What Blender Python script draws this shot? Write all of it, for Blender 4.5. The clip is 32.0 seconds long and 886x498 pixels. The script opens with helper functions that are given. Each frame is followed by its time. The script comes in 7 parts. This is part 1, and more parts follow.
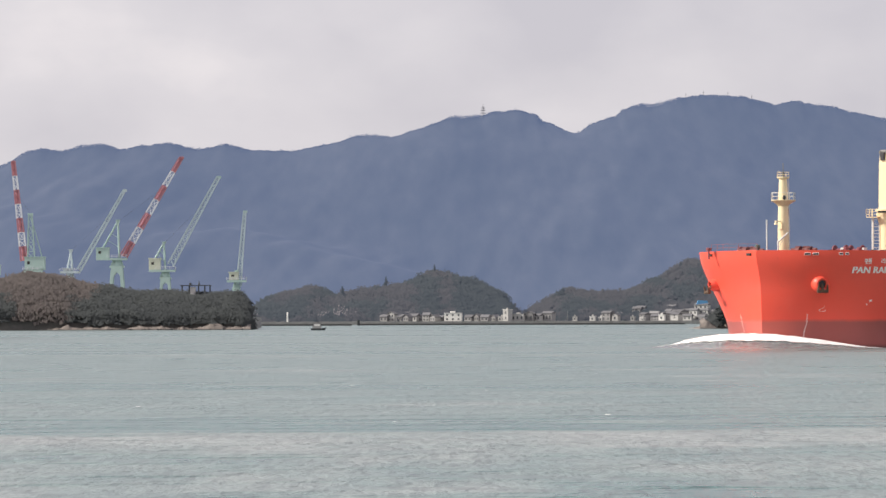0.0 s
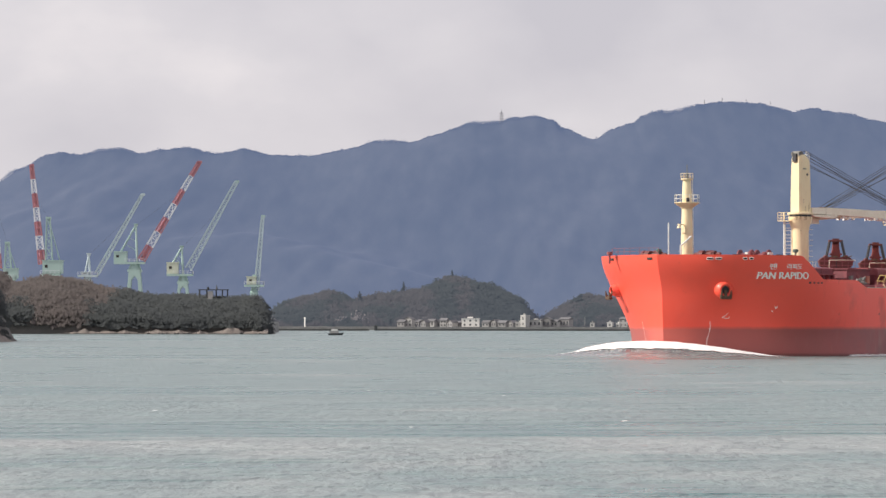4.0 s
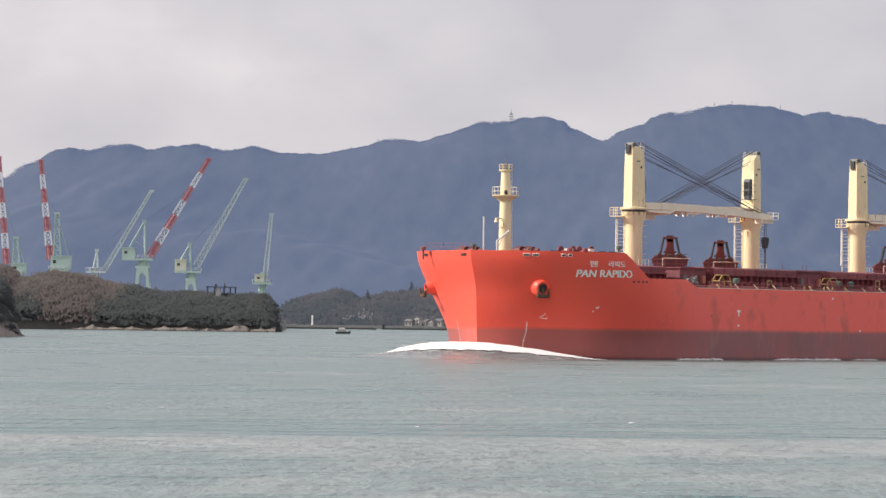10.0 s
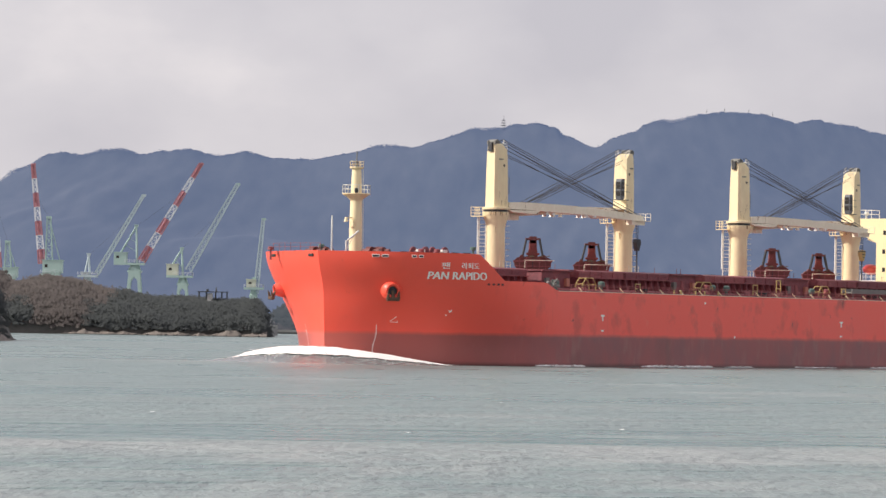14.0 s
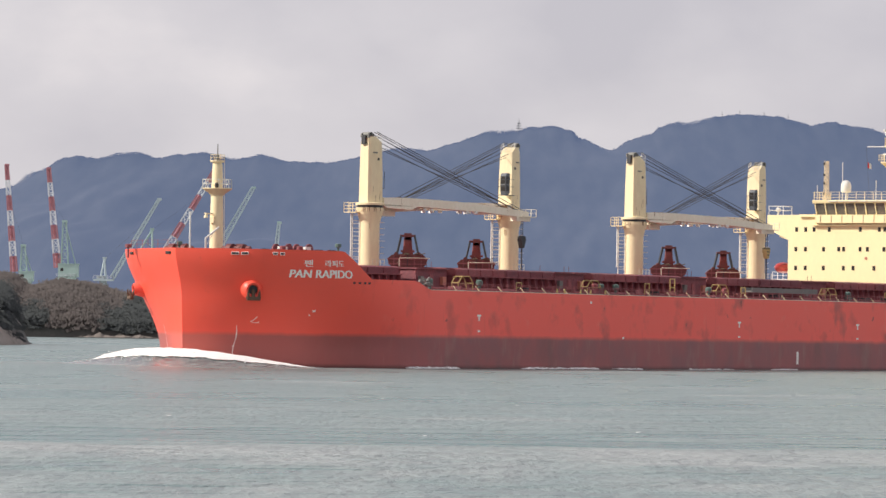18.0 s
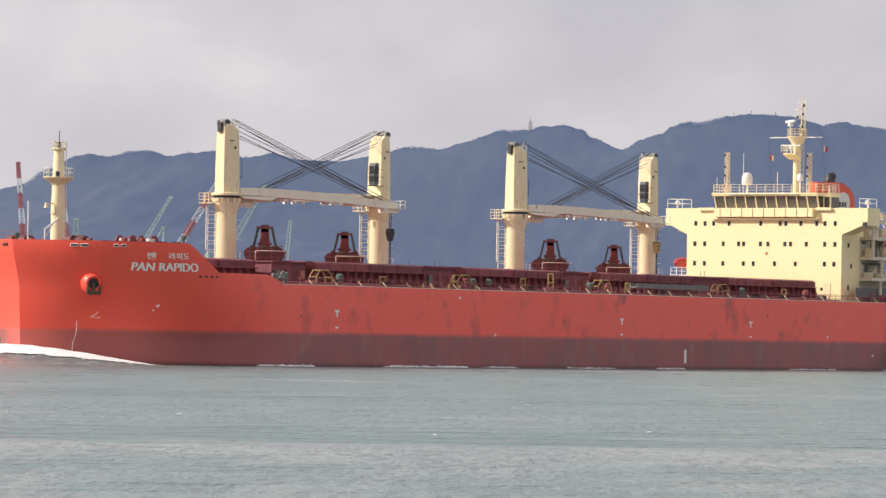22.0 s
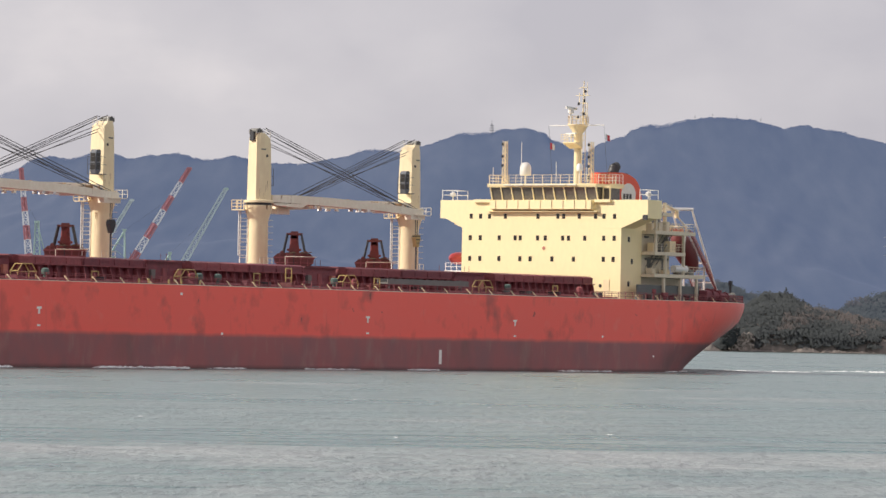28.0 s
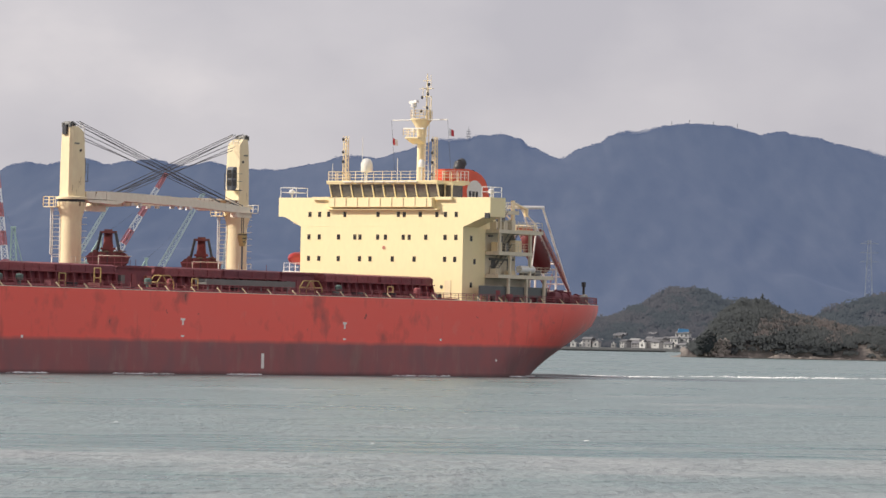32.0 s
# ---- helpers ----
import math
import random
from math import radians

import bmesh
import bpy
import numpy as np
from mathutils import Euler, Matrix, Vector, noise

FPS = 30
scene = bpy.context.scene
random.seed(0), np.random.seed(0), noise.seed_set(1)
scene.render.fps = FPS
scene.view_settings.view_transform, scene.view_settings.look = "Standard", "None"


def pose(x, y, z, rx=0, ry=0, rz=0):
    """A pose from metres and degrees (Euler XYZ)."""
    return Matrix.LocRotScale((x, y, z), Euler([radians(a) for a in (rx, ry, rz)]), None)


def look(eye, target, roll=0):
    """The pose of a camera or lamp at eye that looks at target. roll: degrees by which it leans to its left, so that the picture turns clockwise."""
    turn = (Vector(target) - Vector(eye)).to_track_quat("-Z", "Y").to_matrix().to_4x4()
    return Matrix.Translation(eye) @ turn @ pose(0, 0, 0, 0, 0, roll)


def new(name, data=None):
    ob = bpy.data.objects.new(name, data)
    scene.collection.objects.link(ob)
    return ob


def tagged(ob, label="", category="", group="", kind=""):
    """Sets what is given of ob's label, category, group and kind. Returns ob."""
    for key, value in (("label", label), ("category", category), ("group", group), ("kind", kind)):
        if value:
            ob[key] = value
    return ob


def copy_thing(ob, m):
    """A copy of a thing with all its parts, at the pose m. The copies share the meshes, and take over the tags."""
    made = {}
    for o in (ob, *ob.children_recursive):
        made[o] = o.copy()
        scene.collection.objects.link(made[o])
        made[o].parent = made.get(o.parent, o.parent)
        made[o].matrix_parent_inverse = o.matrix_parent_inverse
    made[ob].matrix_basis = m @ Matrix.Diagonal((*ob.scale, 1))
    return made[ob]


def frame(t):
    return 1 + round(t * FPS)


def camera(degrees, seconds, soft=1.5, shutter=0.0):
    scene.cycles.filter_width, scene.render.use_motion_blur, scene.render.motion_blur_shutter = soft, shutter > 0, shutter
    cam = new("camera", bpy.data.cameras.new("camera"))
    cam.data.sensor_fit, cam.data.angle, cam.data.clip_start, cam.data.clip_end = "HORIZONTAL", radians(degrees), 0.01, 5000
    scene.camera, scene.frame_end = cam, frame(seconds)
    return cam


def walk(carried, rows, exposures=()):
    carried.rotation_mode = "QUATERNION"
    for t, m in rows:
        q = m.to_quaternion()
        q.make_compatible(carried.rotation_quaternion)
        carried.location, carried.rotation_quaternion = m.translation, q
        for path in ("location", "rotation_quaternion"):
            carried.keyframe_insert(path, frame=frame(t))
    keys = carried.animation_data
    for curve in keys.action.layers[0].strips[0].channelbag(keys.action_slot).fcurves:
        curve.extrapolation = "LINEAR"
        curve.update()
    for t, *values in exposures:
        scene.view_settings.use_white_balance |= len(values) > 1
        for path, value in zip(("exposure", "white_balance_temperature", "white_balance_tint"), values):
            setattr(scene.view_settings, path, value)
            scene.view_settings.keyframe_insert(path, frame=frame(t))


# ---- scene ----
cam = camera(11.249, 32.0)
# the tripod stands still; the head pans, tilts and leans a little
PATH = [
    (0, pose(0, 0, 4.30, 90.877, 0.187, 0.000)),
    (0.5, pose(0, 0, 4.30, 90.888, 0.078, -0.006)),
    (1, pose(0, 0, 4.30, 90.893, 0.025, -0.002)),
    (1.5, pose(0, 0, 4.30, 90.912, 0.033, 0.033)),
    (2, pose(0, 0, 4.30, 90.938, 0.067, 0.068)),
    (2.5, pose(0, 0, 4.30, 90.940, 0.047, 0.089)),
    (3, pose(0, 0, 4.30, 90.972, 0.049, 0.160)),
    (3.5, pose(0, 0, 4.30, 90.947, -0.008, 0.189)),
    (5.5, pose(0, 0, 4.30, 90.947, -0.350, 0.306)),
    (6, pose(0, 0, 4.30, 90.950, -0.412, 0.309)),
    (6.5, pose(0, 0, 4.30, 90.947, -0.514, 0.316)),
    (7, pose(0, 0, 4.30, 90.935, -0.577, 0.308)),
    (7.5, pose(0, 0, 4.30, 90.940, -0.656, 0.308)),
    (8, pose(0, 0, 4.30, 90.936, -0.597, 0.328)),
    (8.5, pose(0, 0, 4.30, 90.932, -0.566, 0.330)),
    (9, pose(0, 0, 4.30, 90.951, -0.667, 0.324)),
    (9.5, pose(0, 0, 4.30, 90.955, -0.721, 0.315)),
    (10, pose(0, 0, 4.30, 90.943, -0.728, 0.317)),
    (10.5, pose(0, 0, 4.30, 90.931, -0.809, 0.292)),
    (11, pose(0, 0, 4.30, 90.942, -0.867, 0.278)),
    (11.5, pose(0, 0, 4.30, 90.956, -0.916, 0.270)),
    (12, pose(0, 0, 4.30, 90.969, -0.936, 0.260)),
    (12.5, pose(0, 0, 4.30, 90.985, -0.891, 0.216)),
    (13, pose(0, 0, 4.30, 90.996, -0.866, 0.203)),
    (13.5, pose(0, 0, 4.30, 90.996, -1.031, 0.183)),
    (14, pose(0, 0, 4.30, 91.021, -1.009, 0.208)),
    (14.5, pose(0, 0, 4.30, 91.041, -0.942, 0.230)),
    (16.5, pose(0, 0, 4.30, 91.066, -1.008, 0.333)),
    (17, pose(0, 0, 4.30, 91.054, -0.984, 0.383)),
    (17.5, pose(0, 0, 4.30, 91.044, -0.928, 0.395)),
    (18, pose(0, 0, 4.30, 91.057, -0.894, 0.409)),
    (18.5, pose(0, 0, 4.30, 91.045, -0.903, 0.464)),
    (19, pose(0, 0, 4.30, 91.048, -0.875, 0.526)),
    (19.5, pose(0, 0, 4.30, 91.050, -0.961, 0.550)),
    (20, pose(0, 0, 4.30, 91.056, -0.998, 0.556)),
    (20.5, pose(0, 0, 4.30, 91.051, -0.963, 0.587)),
    (21, pose(0, 0, 4.30, 91.046, -1.003, 0.582)),
    (21.5, pose(0, 0, 4.30, 91.047, -0.992, 0.573)),
    (22, pose(0, 0, 4.30, 91.042, -1.044, 0.548)),
    (22.5, pose(0, 0, 4.30, 91.023, -1.092, 0.528)),
    (23, pose(0, 0, 4.30, 91.034, -0.991, 0.540)),
    (23.5, pose(0, 0, 4.30, 91.068, -1.027, 0.530)),
    (24, pose(0, 0, 4.30, 91.074, -1.121, 0.502)),
    (24.5, pose(0, 0, 4.30, 91.055, -1.179, 0.457)),
    (25, pose(0, 0, 4.30, 91.056, -1.218, 0.414)),
    (25.5, pose(0, 0, 4.30, 91.053, -1.137, 0.387)),
    (27.5, pose(0, 0, 4.30, 91.079, -1.092, 0.132)),
    (28, pose(0, 0, 4.30, 91.087, -1.094, 0.054)),
    (28.5, pose(0, 0, 4.30, 91.097, -1.069, 0.004)),
    (29, pose(0, 0, 4.30, 91.100, -1.027, -0.050)),
    (29.5, pose(0, 0, 4.30, 91.126, -1.003, -0.092)),
    (30, pose(0, 0, 4.30, 91.132, -1.145, -0.140)),
    (30.5, pose(0, 0, 4.30, 91.124, -1.216, -0.180)),
    (31, pose(0, 0, 4.30, 91.134, -1.175, -0.213)),
    (31.5, pose(0, 0, 4.30, 91.160, -1.163, -0.228)),
    (32, pose(0, 0, 4.30, 91.168, -1.129, -0.245)),
]
walk(cam, PATH, [(0, 0.10), (7, 0.06), (14, 0.03), (20, 0.0), (25, -0.03), (32, -0.12)])


def ship_pose(t):
    """Where the ship stands at t seconds: 7.2 m/s, heading towards the viewer's side."""
    d = t - 16
    way = 7.2432 * d + 0.00300 * d * d
    a = radians(53.643 + -0.01017 * d)
    turn = 55.251 + -0.02034 * d + 180
    return pose(29.482 - math.cos(a) * way, 602.433 - math.sin(a) * way, 0, 0, 0, turn)


# ---- world, sun ----
def make_world():
    w = bpy.data.worlds.new("overcast_sky")
    scene.world = w
    w.use_nodes = True
    nt = w.node_tree
    nt.nodes.clear()
    n = lambda k, **kw: make_node(nt, k, kw)
    out = n("ShaderNodeOutputWorld")
    bg = n("ShaderNodeBackground")
    sky = n("ShaderNodeTexSky")
    sky.sky_type, sky.sun_disc = "NISHITA", False
    sky.sun_elevation, sky.sun_rotation = radians(SUN_EL), radians(SUN_ROT)
    tc = n("ShaderNodeTexCoord")
    mp = n("ShaderNodeMapping")
    mp.inputs["Scale"].default_value = (1, 1, 1.7)
    n1 = n("ShaderNodeTexNoise")
    n1.inputs["Scale"].default_value, n1.inputs["Detail"].default_value = 17, 6
    n1.inputs["Roughness"].default_value = 0.48
    n2 = n("ShaderNodeTexNoise")
    n2.inputs["Scale"].default_value, n2.inputs["Detail"].default_value = 4, 3
    add = n("ShaderNodeMath", operation="ADD")
    ramp = n("ShaderNodeValToRGB")
    e = ramp.color_ramp.elements
    e[0].position, e[0].color = 0.38, (0.585, 0.560, 0.610, 1)
    e[1].position, e[1].color = 0.61, (0.84, 0.785, 0.80, 1)
    k = ramp.color_ramp.elements.new(0.52)
    k.color = (0.70, 0.665, 0.70, 1)
    mul = n("ShaderNodeVectorMath", operation="SCALE")
    mul.inputs["Scale"].default_value = 0.09
    mix = n("ShaderNodeMix", data_type="RGBA")
    mix.inputs["Factor"].default_value = 0.93
    L = nt.links.new
    L(tc.outputs["Generated"], mp.inputs["Vector"])
    L(mp.outputs[0], n1.inputs["Vector"]), L(mp.outputs[0], n2.inputs["Vector"])
    L(n1.outputs[0], add.inputs[0]), L(n2.outputs[0], add.inputs[1])
    half = n("ShaderNodeMath", operation="MULTIPLY")
    half.inputs[1].default_value = 0.5
    L(add.outputs[0], half.inputs[0]), L(half.outputs[0], ramp.inputs[0])
    L(sky.outputs[0], mul.inputs[0])
    L(mul.outputs[0], mix.inputs[6]), L(ramp.outputs[0], mix.inputs[7])
    L(mix.outputs[2], bg.inputs[0]), L(bg.outputs[0], out.inputs[0])
    bg.inputs[1].default_value = 1.0


def make_node(nt, kind, settings):
    nd = nt.nodes.new(kind)
    for key, value in settings.items():
        if key == "operation":
            nd.operation = value
        elif key == "data_type":
            nd.data_type = value
        elif key == "blend_type":
            nd.blend_type = value
    return nd


SUN_EL = 33
SUN_AZ = -96      # compass direction of the sun in the plan: 0 is ahead (+y), positive to the right
SUN_ROT = SUN_AZ
make_world()
sun_data = bpy.data.lights.new("sun", "SUN")
sun_data.energy, sun_data.angle, sun_data.color = 5.0, radians(1.5), (1.0, 0.93, 0.82)
sun = new("sun", sun_data)
sun.matrix_world = look((0, 0, 0), (-math.sin(radians(SUN_AZ)) * math.cos(radians(SUN_EL)), -math.cos(radians(SUN_AZ)) * math.cos(radians(SUN_EL)), -math.sin(radians(SUN_EL))))
sun.location = (0, 0, 400)


# ---- materials ----
def mat(name, colour, rough=0.6, metal=0.0, dark=None, scale=1.0, amount=0.35, bump=0.0, bump_scale=None, stretch=(1, 1, 1), random_tone=0.0, haze_glow=None, island=0.0):
    """A painted or natural surface with stains at two scales; scale is in features per metre."""
    m = bpy.data.materials.new(name)
    m.use_nodes = True
    nt = m.node_tree
    b = nt.nodes["Principled BSDF"]
    L = nt.links.new
    b.inputs["Roughness"].default_value, b.inputs["Metallic"].default_value = rough, metal
    dark = dark or tuple(x * 0.6 for x in colour)
    tc = make_node(nt, "ShaderNodeTexCoord", {})
    mp = make_node(nt, "ShaderNodeMapping", {})
    mp.inputs["Scale"].default_value = stretch
    L(tc.outputs["Object"], mp.inputs["Vector"])
    big = make_node(nt, "ShaderNodeTexNoise", {})
    big.inputs["Scale"].default_value, big.inputs["Detail"].default_value = scale, 5
    big.inputs["Roughness"].default_value = 0.6
    fine = make_node(nt, "ShaderNodeTexNoise", {})
    fine.inputs["Scale"].default_value, fine.inputs["Detail"].default_value = scale * 6, 4
    L(mp.outputs[0], big.inputs["Vector"]), L(mp.outputs[0], fine.inputs["Vector"])
    mul = make_node(nt, "ShaderNodeMath", {"operation": "MULTIPLY"})
    L(big.outputs[0], mul.inputs[0]), L(fine.outputs[0], mul.inputs[1])
    ramp = make_node(nt, "ShaderNodeMapRange", {})
    ramp.inputs[1].default_value, ramp.inputs[2].default_value = 0.12, 0.42
    ramp.inputs[3].default_value, ramp.inputs[4].default_value = amount, 0.0
    L(mul.outputs[0], ramp.inputs[0])
    mix = make_node(nt, "ShaderNodeMix", {"data_type": "RGBA"})
    mix.inputs[6].default_value, mix.inputs[7].default_value = (*colour, 1), (*dark, 1)
    L(ramp.outputs[0], mix.inputs[0])
    colour_out = mix.outputs[2]
    if random_tone or island:
        if random_tone:
            src = make_node(nt, "ShaderNodeObjectInfo", {}).outputs["Random"]
        else:
            src = make_node(nt, "ShaderNodeNewGeometry", {}).outputs["Random Per Island"]
        rng = make_node(nt, "ShaderNodeMapRange", {})
        k = random_tone or island
        rng.inputs[3].default_value, rng.inputs[4].default_value = 1 - k, 1 + k
        L(src, rng.inputs[0])
        hs = make_node(nt, "ShaderNodeHueSaturation", {})
        L(rng.outputs[0], hs.inputs["Value"]), L(colour_out, hs.inputs["Color"])
        colour_out = hs.outputs[0]
    L(colour_out, b.inputs["Base Color"])
    if bump:
        bp = make_node(nt, "ShaderNodeBump", {})
        bp.inputs["Strength"].default_value, bp.inputs["Distance"].default_value = bump, 0.3 / (bump_scale or scale)
        if bump_scale:
            nb = make_node(nt, "ShaderNodeTexNoise", {})
            nb.inputs["Scale"].default_value, nb.inputs["Detail"].default_value = bump_scale, 4
            L(mp.outputs[0], nb.inputs["Vector"]), L(nb.outputs[0], bp.inputs["Height"])
        else:
            L(fine.outputs[0], bp.inputs["Height"])
        L(bp.outputs[0], b.inputs["Normal"])
    # distance haze is put in as emission of the surface itself
    if haze_glow:
        b.inputs["Emission Color"].default_value = (*haze_glow, 1)
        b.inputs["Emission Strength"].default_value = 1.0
    return m


def hull_paint():
    """Red topsides over a dark red boot-top, with a soft scuffed border, rust runs and rubbed patches."""
    m = bpy.data.materials.new("hull_paint")
    m.use_nodes = True
    nt = m.node_tree
    b = nt.nodes["Principled BSDF"]
    L = nt.links.new
    b.inputs["Roughness"].default_value = 0.42
    tc = make_node(nt, "ShaderNodeTexCoord", {})
    sep = make_node(nt, "ShaderNodeSeparateXYZ", {})
    L(tc.outputs["Object"], sep.inputs[0])

    def noise_at(scale, stretch, detail=5):
        mp = make_node(nt, "ShaderNodeMapping", {})
        mp.inputs["Scale"].default_value = stretch
        t = make_node(nt, "ShaderNodeTexNoise", {})
        t.inputs["Scale"].default_value, t.inputs["Detail"].default_value = scale, detail
        L(tc.outputs["Object"], mp.inputs["Vector"]), L(mp.outputs[0], t.inputs["Vector"])
        return t.outputs[0]

    def ranged(src, a, b0, c, d):
        r = make_node(nt, "ShaderNodeMapRange", {})
        for i, x in enumerate((a, b0, c, d)):
            r.inputs[i + 1].default_value = x
        L(src, r.inputs[0])
        return r.outputs[0]

    def blend(fac, a, c):
        x = make_node(nt, "ShaderNodeMix", {"data_type": "RGBA"})
        L(fac, x.inputs[0])
        for i, v in ((6, a), (7, c)):
            if isinstance(v, tuple):
                x.inputs[i].default_value = (*v, 1)
            else:
                L(v, x.inputs[i])
        return x.outputs[2]

    def times(x, y):
        k = make_node(nt, "ShaderNodeMath", {"operation": "MULTIPLY"})
        L(x, k.inputs[0]), L(y, k.inputs[1])
        return k.outputs[0]

    along = sep.outputs[0]
    worn = ranged(along, 84, 66, 0.12, 1)        # the bow was painted last
    b.inputs["Specular IOR Level"].default_value = 0.42
    patch = ranged(noise_at(0.10, (1, 1, 2)), 0.38, 0.66, 0, 0.8)
    fresh = blend(patch, (0.94, 0.108, 0.066), (0.91, 0.116, 0.080))
    faded = blend(patch, (0.97, 0.136, 0.100), (0.95, 0.146, 0.112))
    red = blend(ranged(along, 91, 68, 0, 1), fresh, faded)
    red = blend(ranged(along, -66, -86, 0, 0.9), red, (0.80, 0.092, 0.068))
    pale = ranged(noise_at(0.5, (1, 1, 0.8), 6), 0.60, 0.72, 0, 0.28)
    red = blend(times(pale, worn), red, (0.90, 0.26, 0.21))
    scuff = ranged(noise_at(0.30, (1, 1, 0.9), 7), 0.56, 0.70, 0, 0.46)
    red = blend(times(scuff, worn), red, (0.44, 0.085, 0.066))
    runs = ranged(noise_at(1.3, (1, 1, 0.10), 4), 0.63, 0.75, 0, 0.26)
    red = blend(times(runs, worn), red, (0.36, 0.085, 0.062))
    soot = ranged(noise_at(0.20, (1, 1, 0.8), 6), 0.60, 0.72, 0, 0.52)
    red = blend(times(soot, worn), red, (0.22, 0.085, 0.075))
    spot = ranged(noise_at(0.8, (1, 1, 0.8), 3), 0.71, 0.75, 0, 0.7)
    red = blend(times(spot, worn), red, (0.13, 0.06, 0.05))
    boot = blend(ranged(noise_at(0.35, (1, 1, 0.6), 6), 0.40, 0.66, 0, 0.9), (0.350, 0.106, 0.106), (0.265, 0.108, 0.114))
    boot = blend(ranged(noise_at(0.6, (1, 1, 0.35), 7), 0.55, 0.74, 0, 0.55), boot, (0.36, 0.19, 0.17))
    boot = blend(ranged(noise_at(0.13, (1, 1, 0.5), 6), 0.55, 0.68, 0, 0.7), boot, (0.150, 0.085, 0.080))
    boot = blend(ranged(noise_at(1.6, (1, 1, 0.12), 4), 0.64, 0.76, 0, 0.35), boot, (0.42, 0.26, 0.22))
    # boot-top brightens at the stem: sunlight there is put into its colour
    bow_boot = blend(ranged(along, 91.0, 93.6, 0, 1), (0.43, 0.108, 0.094), (0.64, 0.140, 0.108))
    boot = blend(ranged(along, 66, 88, 0, 0.9), boot, bow_boot)
    wob = make_node(nt, "ShaderNodeMath", {"operation": "ADD"})
    L(sep.outputs[2], wob.inputs[0]), L(ranged(noise_at(0.5, (1, 1, 0.3), 6), 0.3, 0.7, -0.07, 0.07), wob.inputs[1])
    col = blend(ranged(wob.outputs[0], 3.5, 4.0, 0, 1), boot, red)
    wet = ranged(wob.outputs[0], 0.05, 0.5, 0.7, 0)
    col = blend(wet, col, (0.045, 0.028, 0.026))
    L(col, b.inputs["Base Color"])
    bp = make_node(nt, "ShaderNodeBump", {})
    bp.inputs["Strength"].default_value, bp.inputs["Distance"].default_value = 0.25, 0.08
    L(noise_at(0.45, (1, 1, 1), 3), bp.inputs["Height"]), L(bp.outputs[0], b.inputs["Normal"])
    return m


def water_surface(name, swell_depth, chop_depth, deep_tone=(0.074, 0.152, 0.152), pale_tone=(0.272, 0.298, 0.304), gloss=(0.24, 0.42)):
    m = bpy.data.materials.new(name)
    m.use_nodes = True
    nt = m.node_tree
    b = nt.nodes["Principled BSDF"]
    L = nt.links.new
    tc = make_node(nt, "ShaderNodeTexCoord", {})

    def noise_at(scale, stretch, detail=3, rough=0.5):
        mp = make_node(nt, "ShaderNodeMapping", {})
        mp.inputs["Scale"].default_value = stretch
        t = make_node(nt, "ShaderNodeTexNoise", {})
        t.inputs["Scale"].default_value, t.inputs["Detail"].default_value, t.inputs["Roughness"].default_value = scale, detail, rough
        L(tc.outputs["Object"], mp.inputs["Vector"]), L(mp.outputs[0], t.inputs["Vector"])
        return t.outputs[0]

    # wind lanes: long smooth and ruffled strips that lie across the view
    lanes = make_node(nt, "ShaderNodeMapRange", {})
    lanes.inputs[1].default_value, lanes.inputs[2].default_value = 0.16, 0.42
    def weigh(src, k):
        x = make_node(nt, "ShaderNodeMath", {"operation": "MULTIPLY"})
        x.inputs[1].default_value = k
        L(src, x.inputs[0])
        return x.outputs[0]

    def plus(a, c):
        x = make_node(nt, "ShaderNodeMath", {"operation": "ADD"})
        L(a, x.inputs[0]), L(c, x.inputs[1])
        return x.outputs[0]
    # a pale slick with a ragged edge lies between the viewpoint and the fairway; its sky reflection is put into the
    # base colour
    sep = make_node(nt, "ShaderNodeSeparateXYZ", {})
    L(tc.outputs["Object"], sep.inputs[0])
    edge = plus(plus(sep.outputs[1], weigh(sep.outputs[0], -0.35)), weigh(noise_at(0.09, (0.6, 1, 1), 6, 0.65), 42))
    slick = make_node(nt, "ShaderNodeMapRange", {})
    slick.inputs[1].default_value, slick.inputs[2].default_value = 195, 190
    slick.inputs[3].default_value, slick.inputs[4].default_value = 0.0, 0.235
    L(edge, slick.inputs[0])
    near = make_node(nt, "ShaderNodeMapRange", {})
    for k, v in enumerate((190, 165, 0.18, 0.75)):
        near.inputs[k + 1].default_value = v
    L(edge, near.inputs[0])
    ripple = make_node(nt, "ShaderNodeMath", {"operation": "MULTIPLY"})
    centred = make_node(nt, "ShaderNodeMath", {"operation": "SUBTRACT"})
    centred.inputs[1].default_value = 0.5
    L(noise_at(0.13, (1.0, 0.26, 1), 6, 0.58), centred.inputs[0])
    L(centred.outputs[0], ripple.inputs[0]), L(near.outputs[0], ripple.inputs[1])
    mixed = plus(ripple.outputs[0], weigh(noise_at(0.0075, (0.25, 1, 1), 3, 0.5), 0.25))
    mixed = plus(mixed, weigh(noise_at(0.030, (0.25, 1, 1), 6, 0.62), 0.22))
    # thin glassy streaks between the ruffled strips, their shine drawn as paler colour
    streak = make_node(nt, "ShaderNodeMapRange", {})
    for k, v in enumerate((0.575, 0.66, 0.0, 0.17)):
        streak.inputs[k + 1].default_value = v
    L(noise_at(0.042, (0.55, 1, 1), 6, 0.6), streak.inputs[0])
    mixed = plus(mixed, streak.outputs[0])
    # it thins out again nearer to the shore, and a darker ruffled strip lies beyond it
    fade = make_node(nt, "ShaderNodeMapRange", {})
    for k, v in enumerate((126, 180, -0.13, 0.0)):
        fade.inputs[k + 1].default_value = v
    L(edge, fade.inputs[0])
    ruffle = make_node(nt, "ShaderNodeMapRange", {})
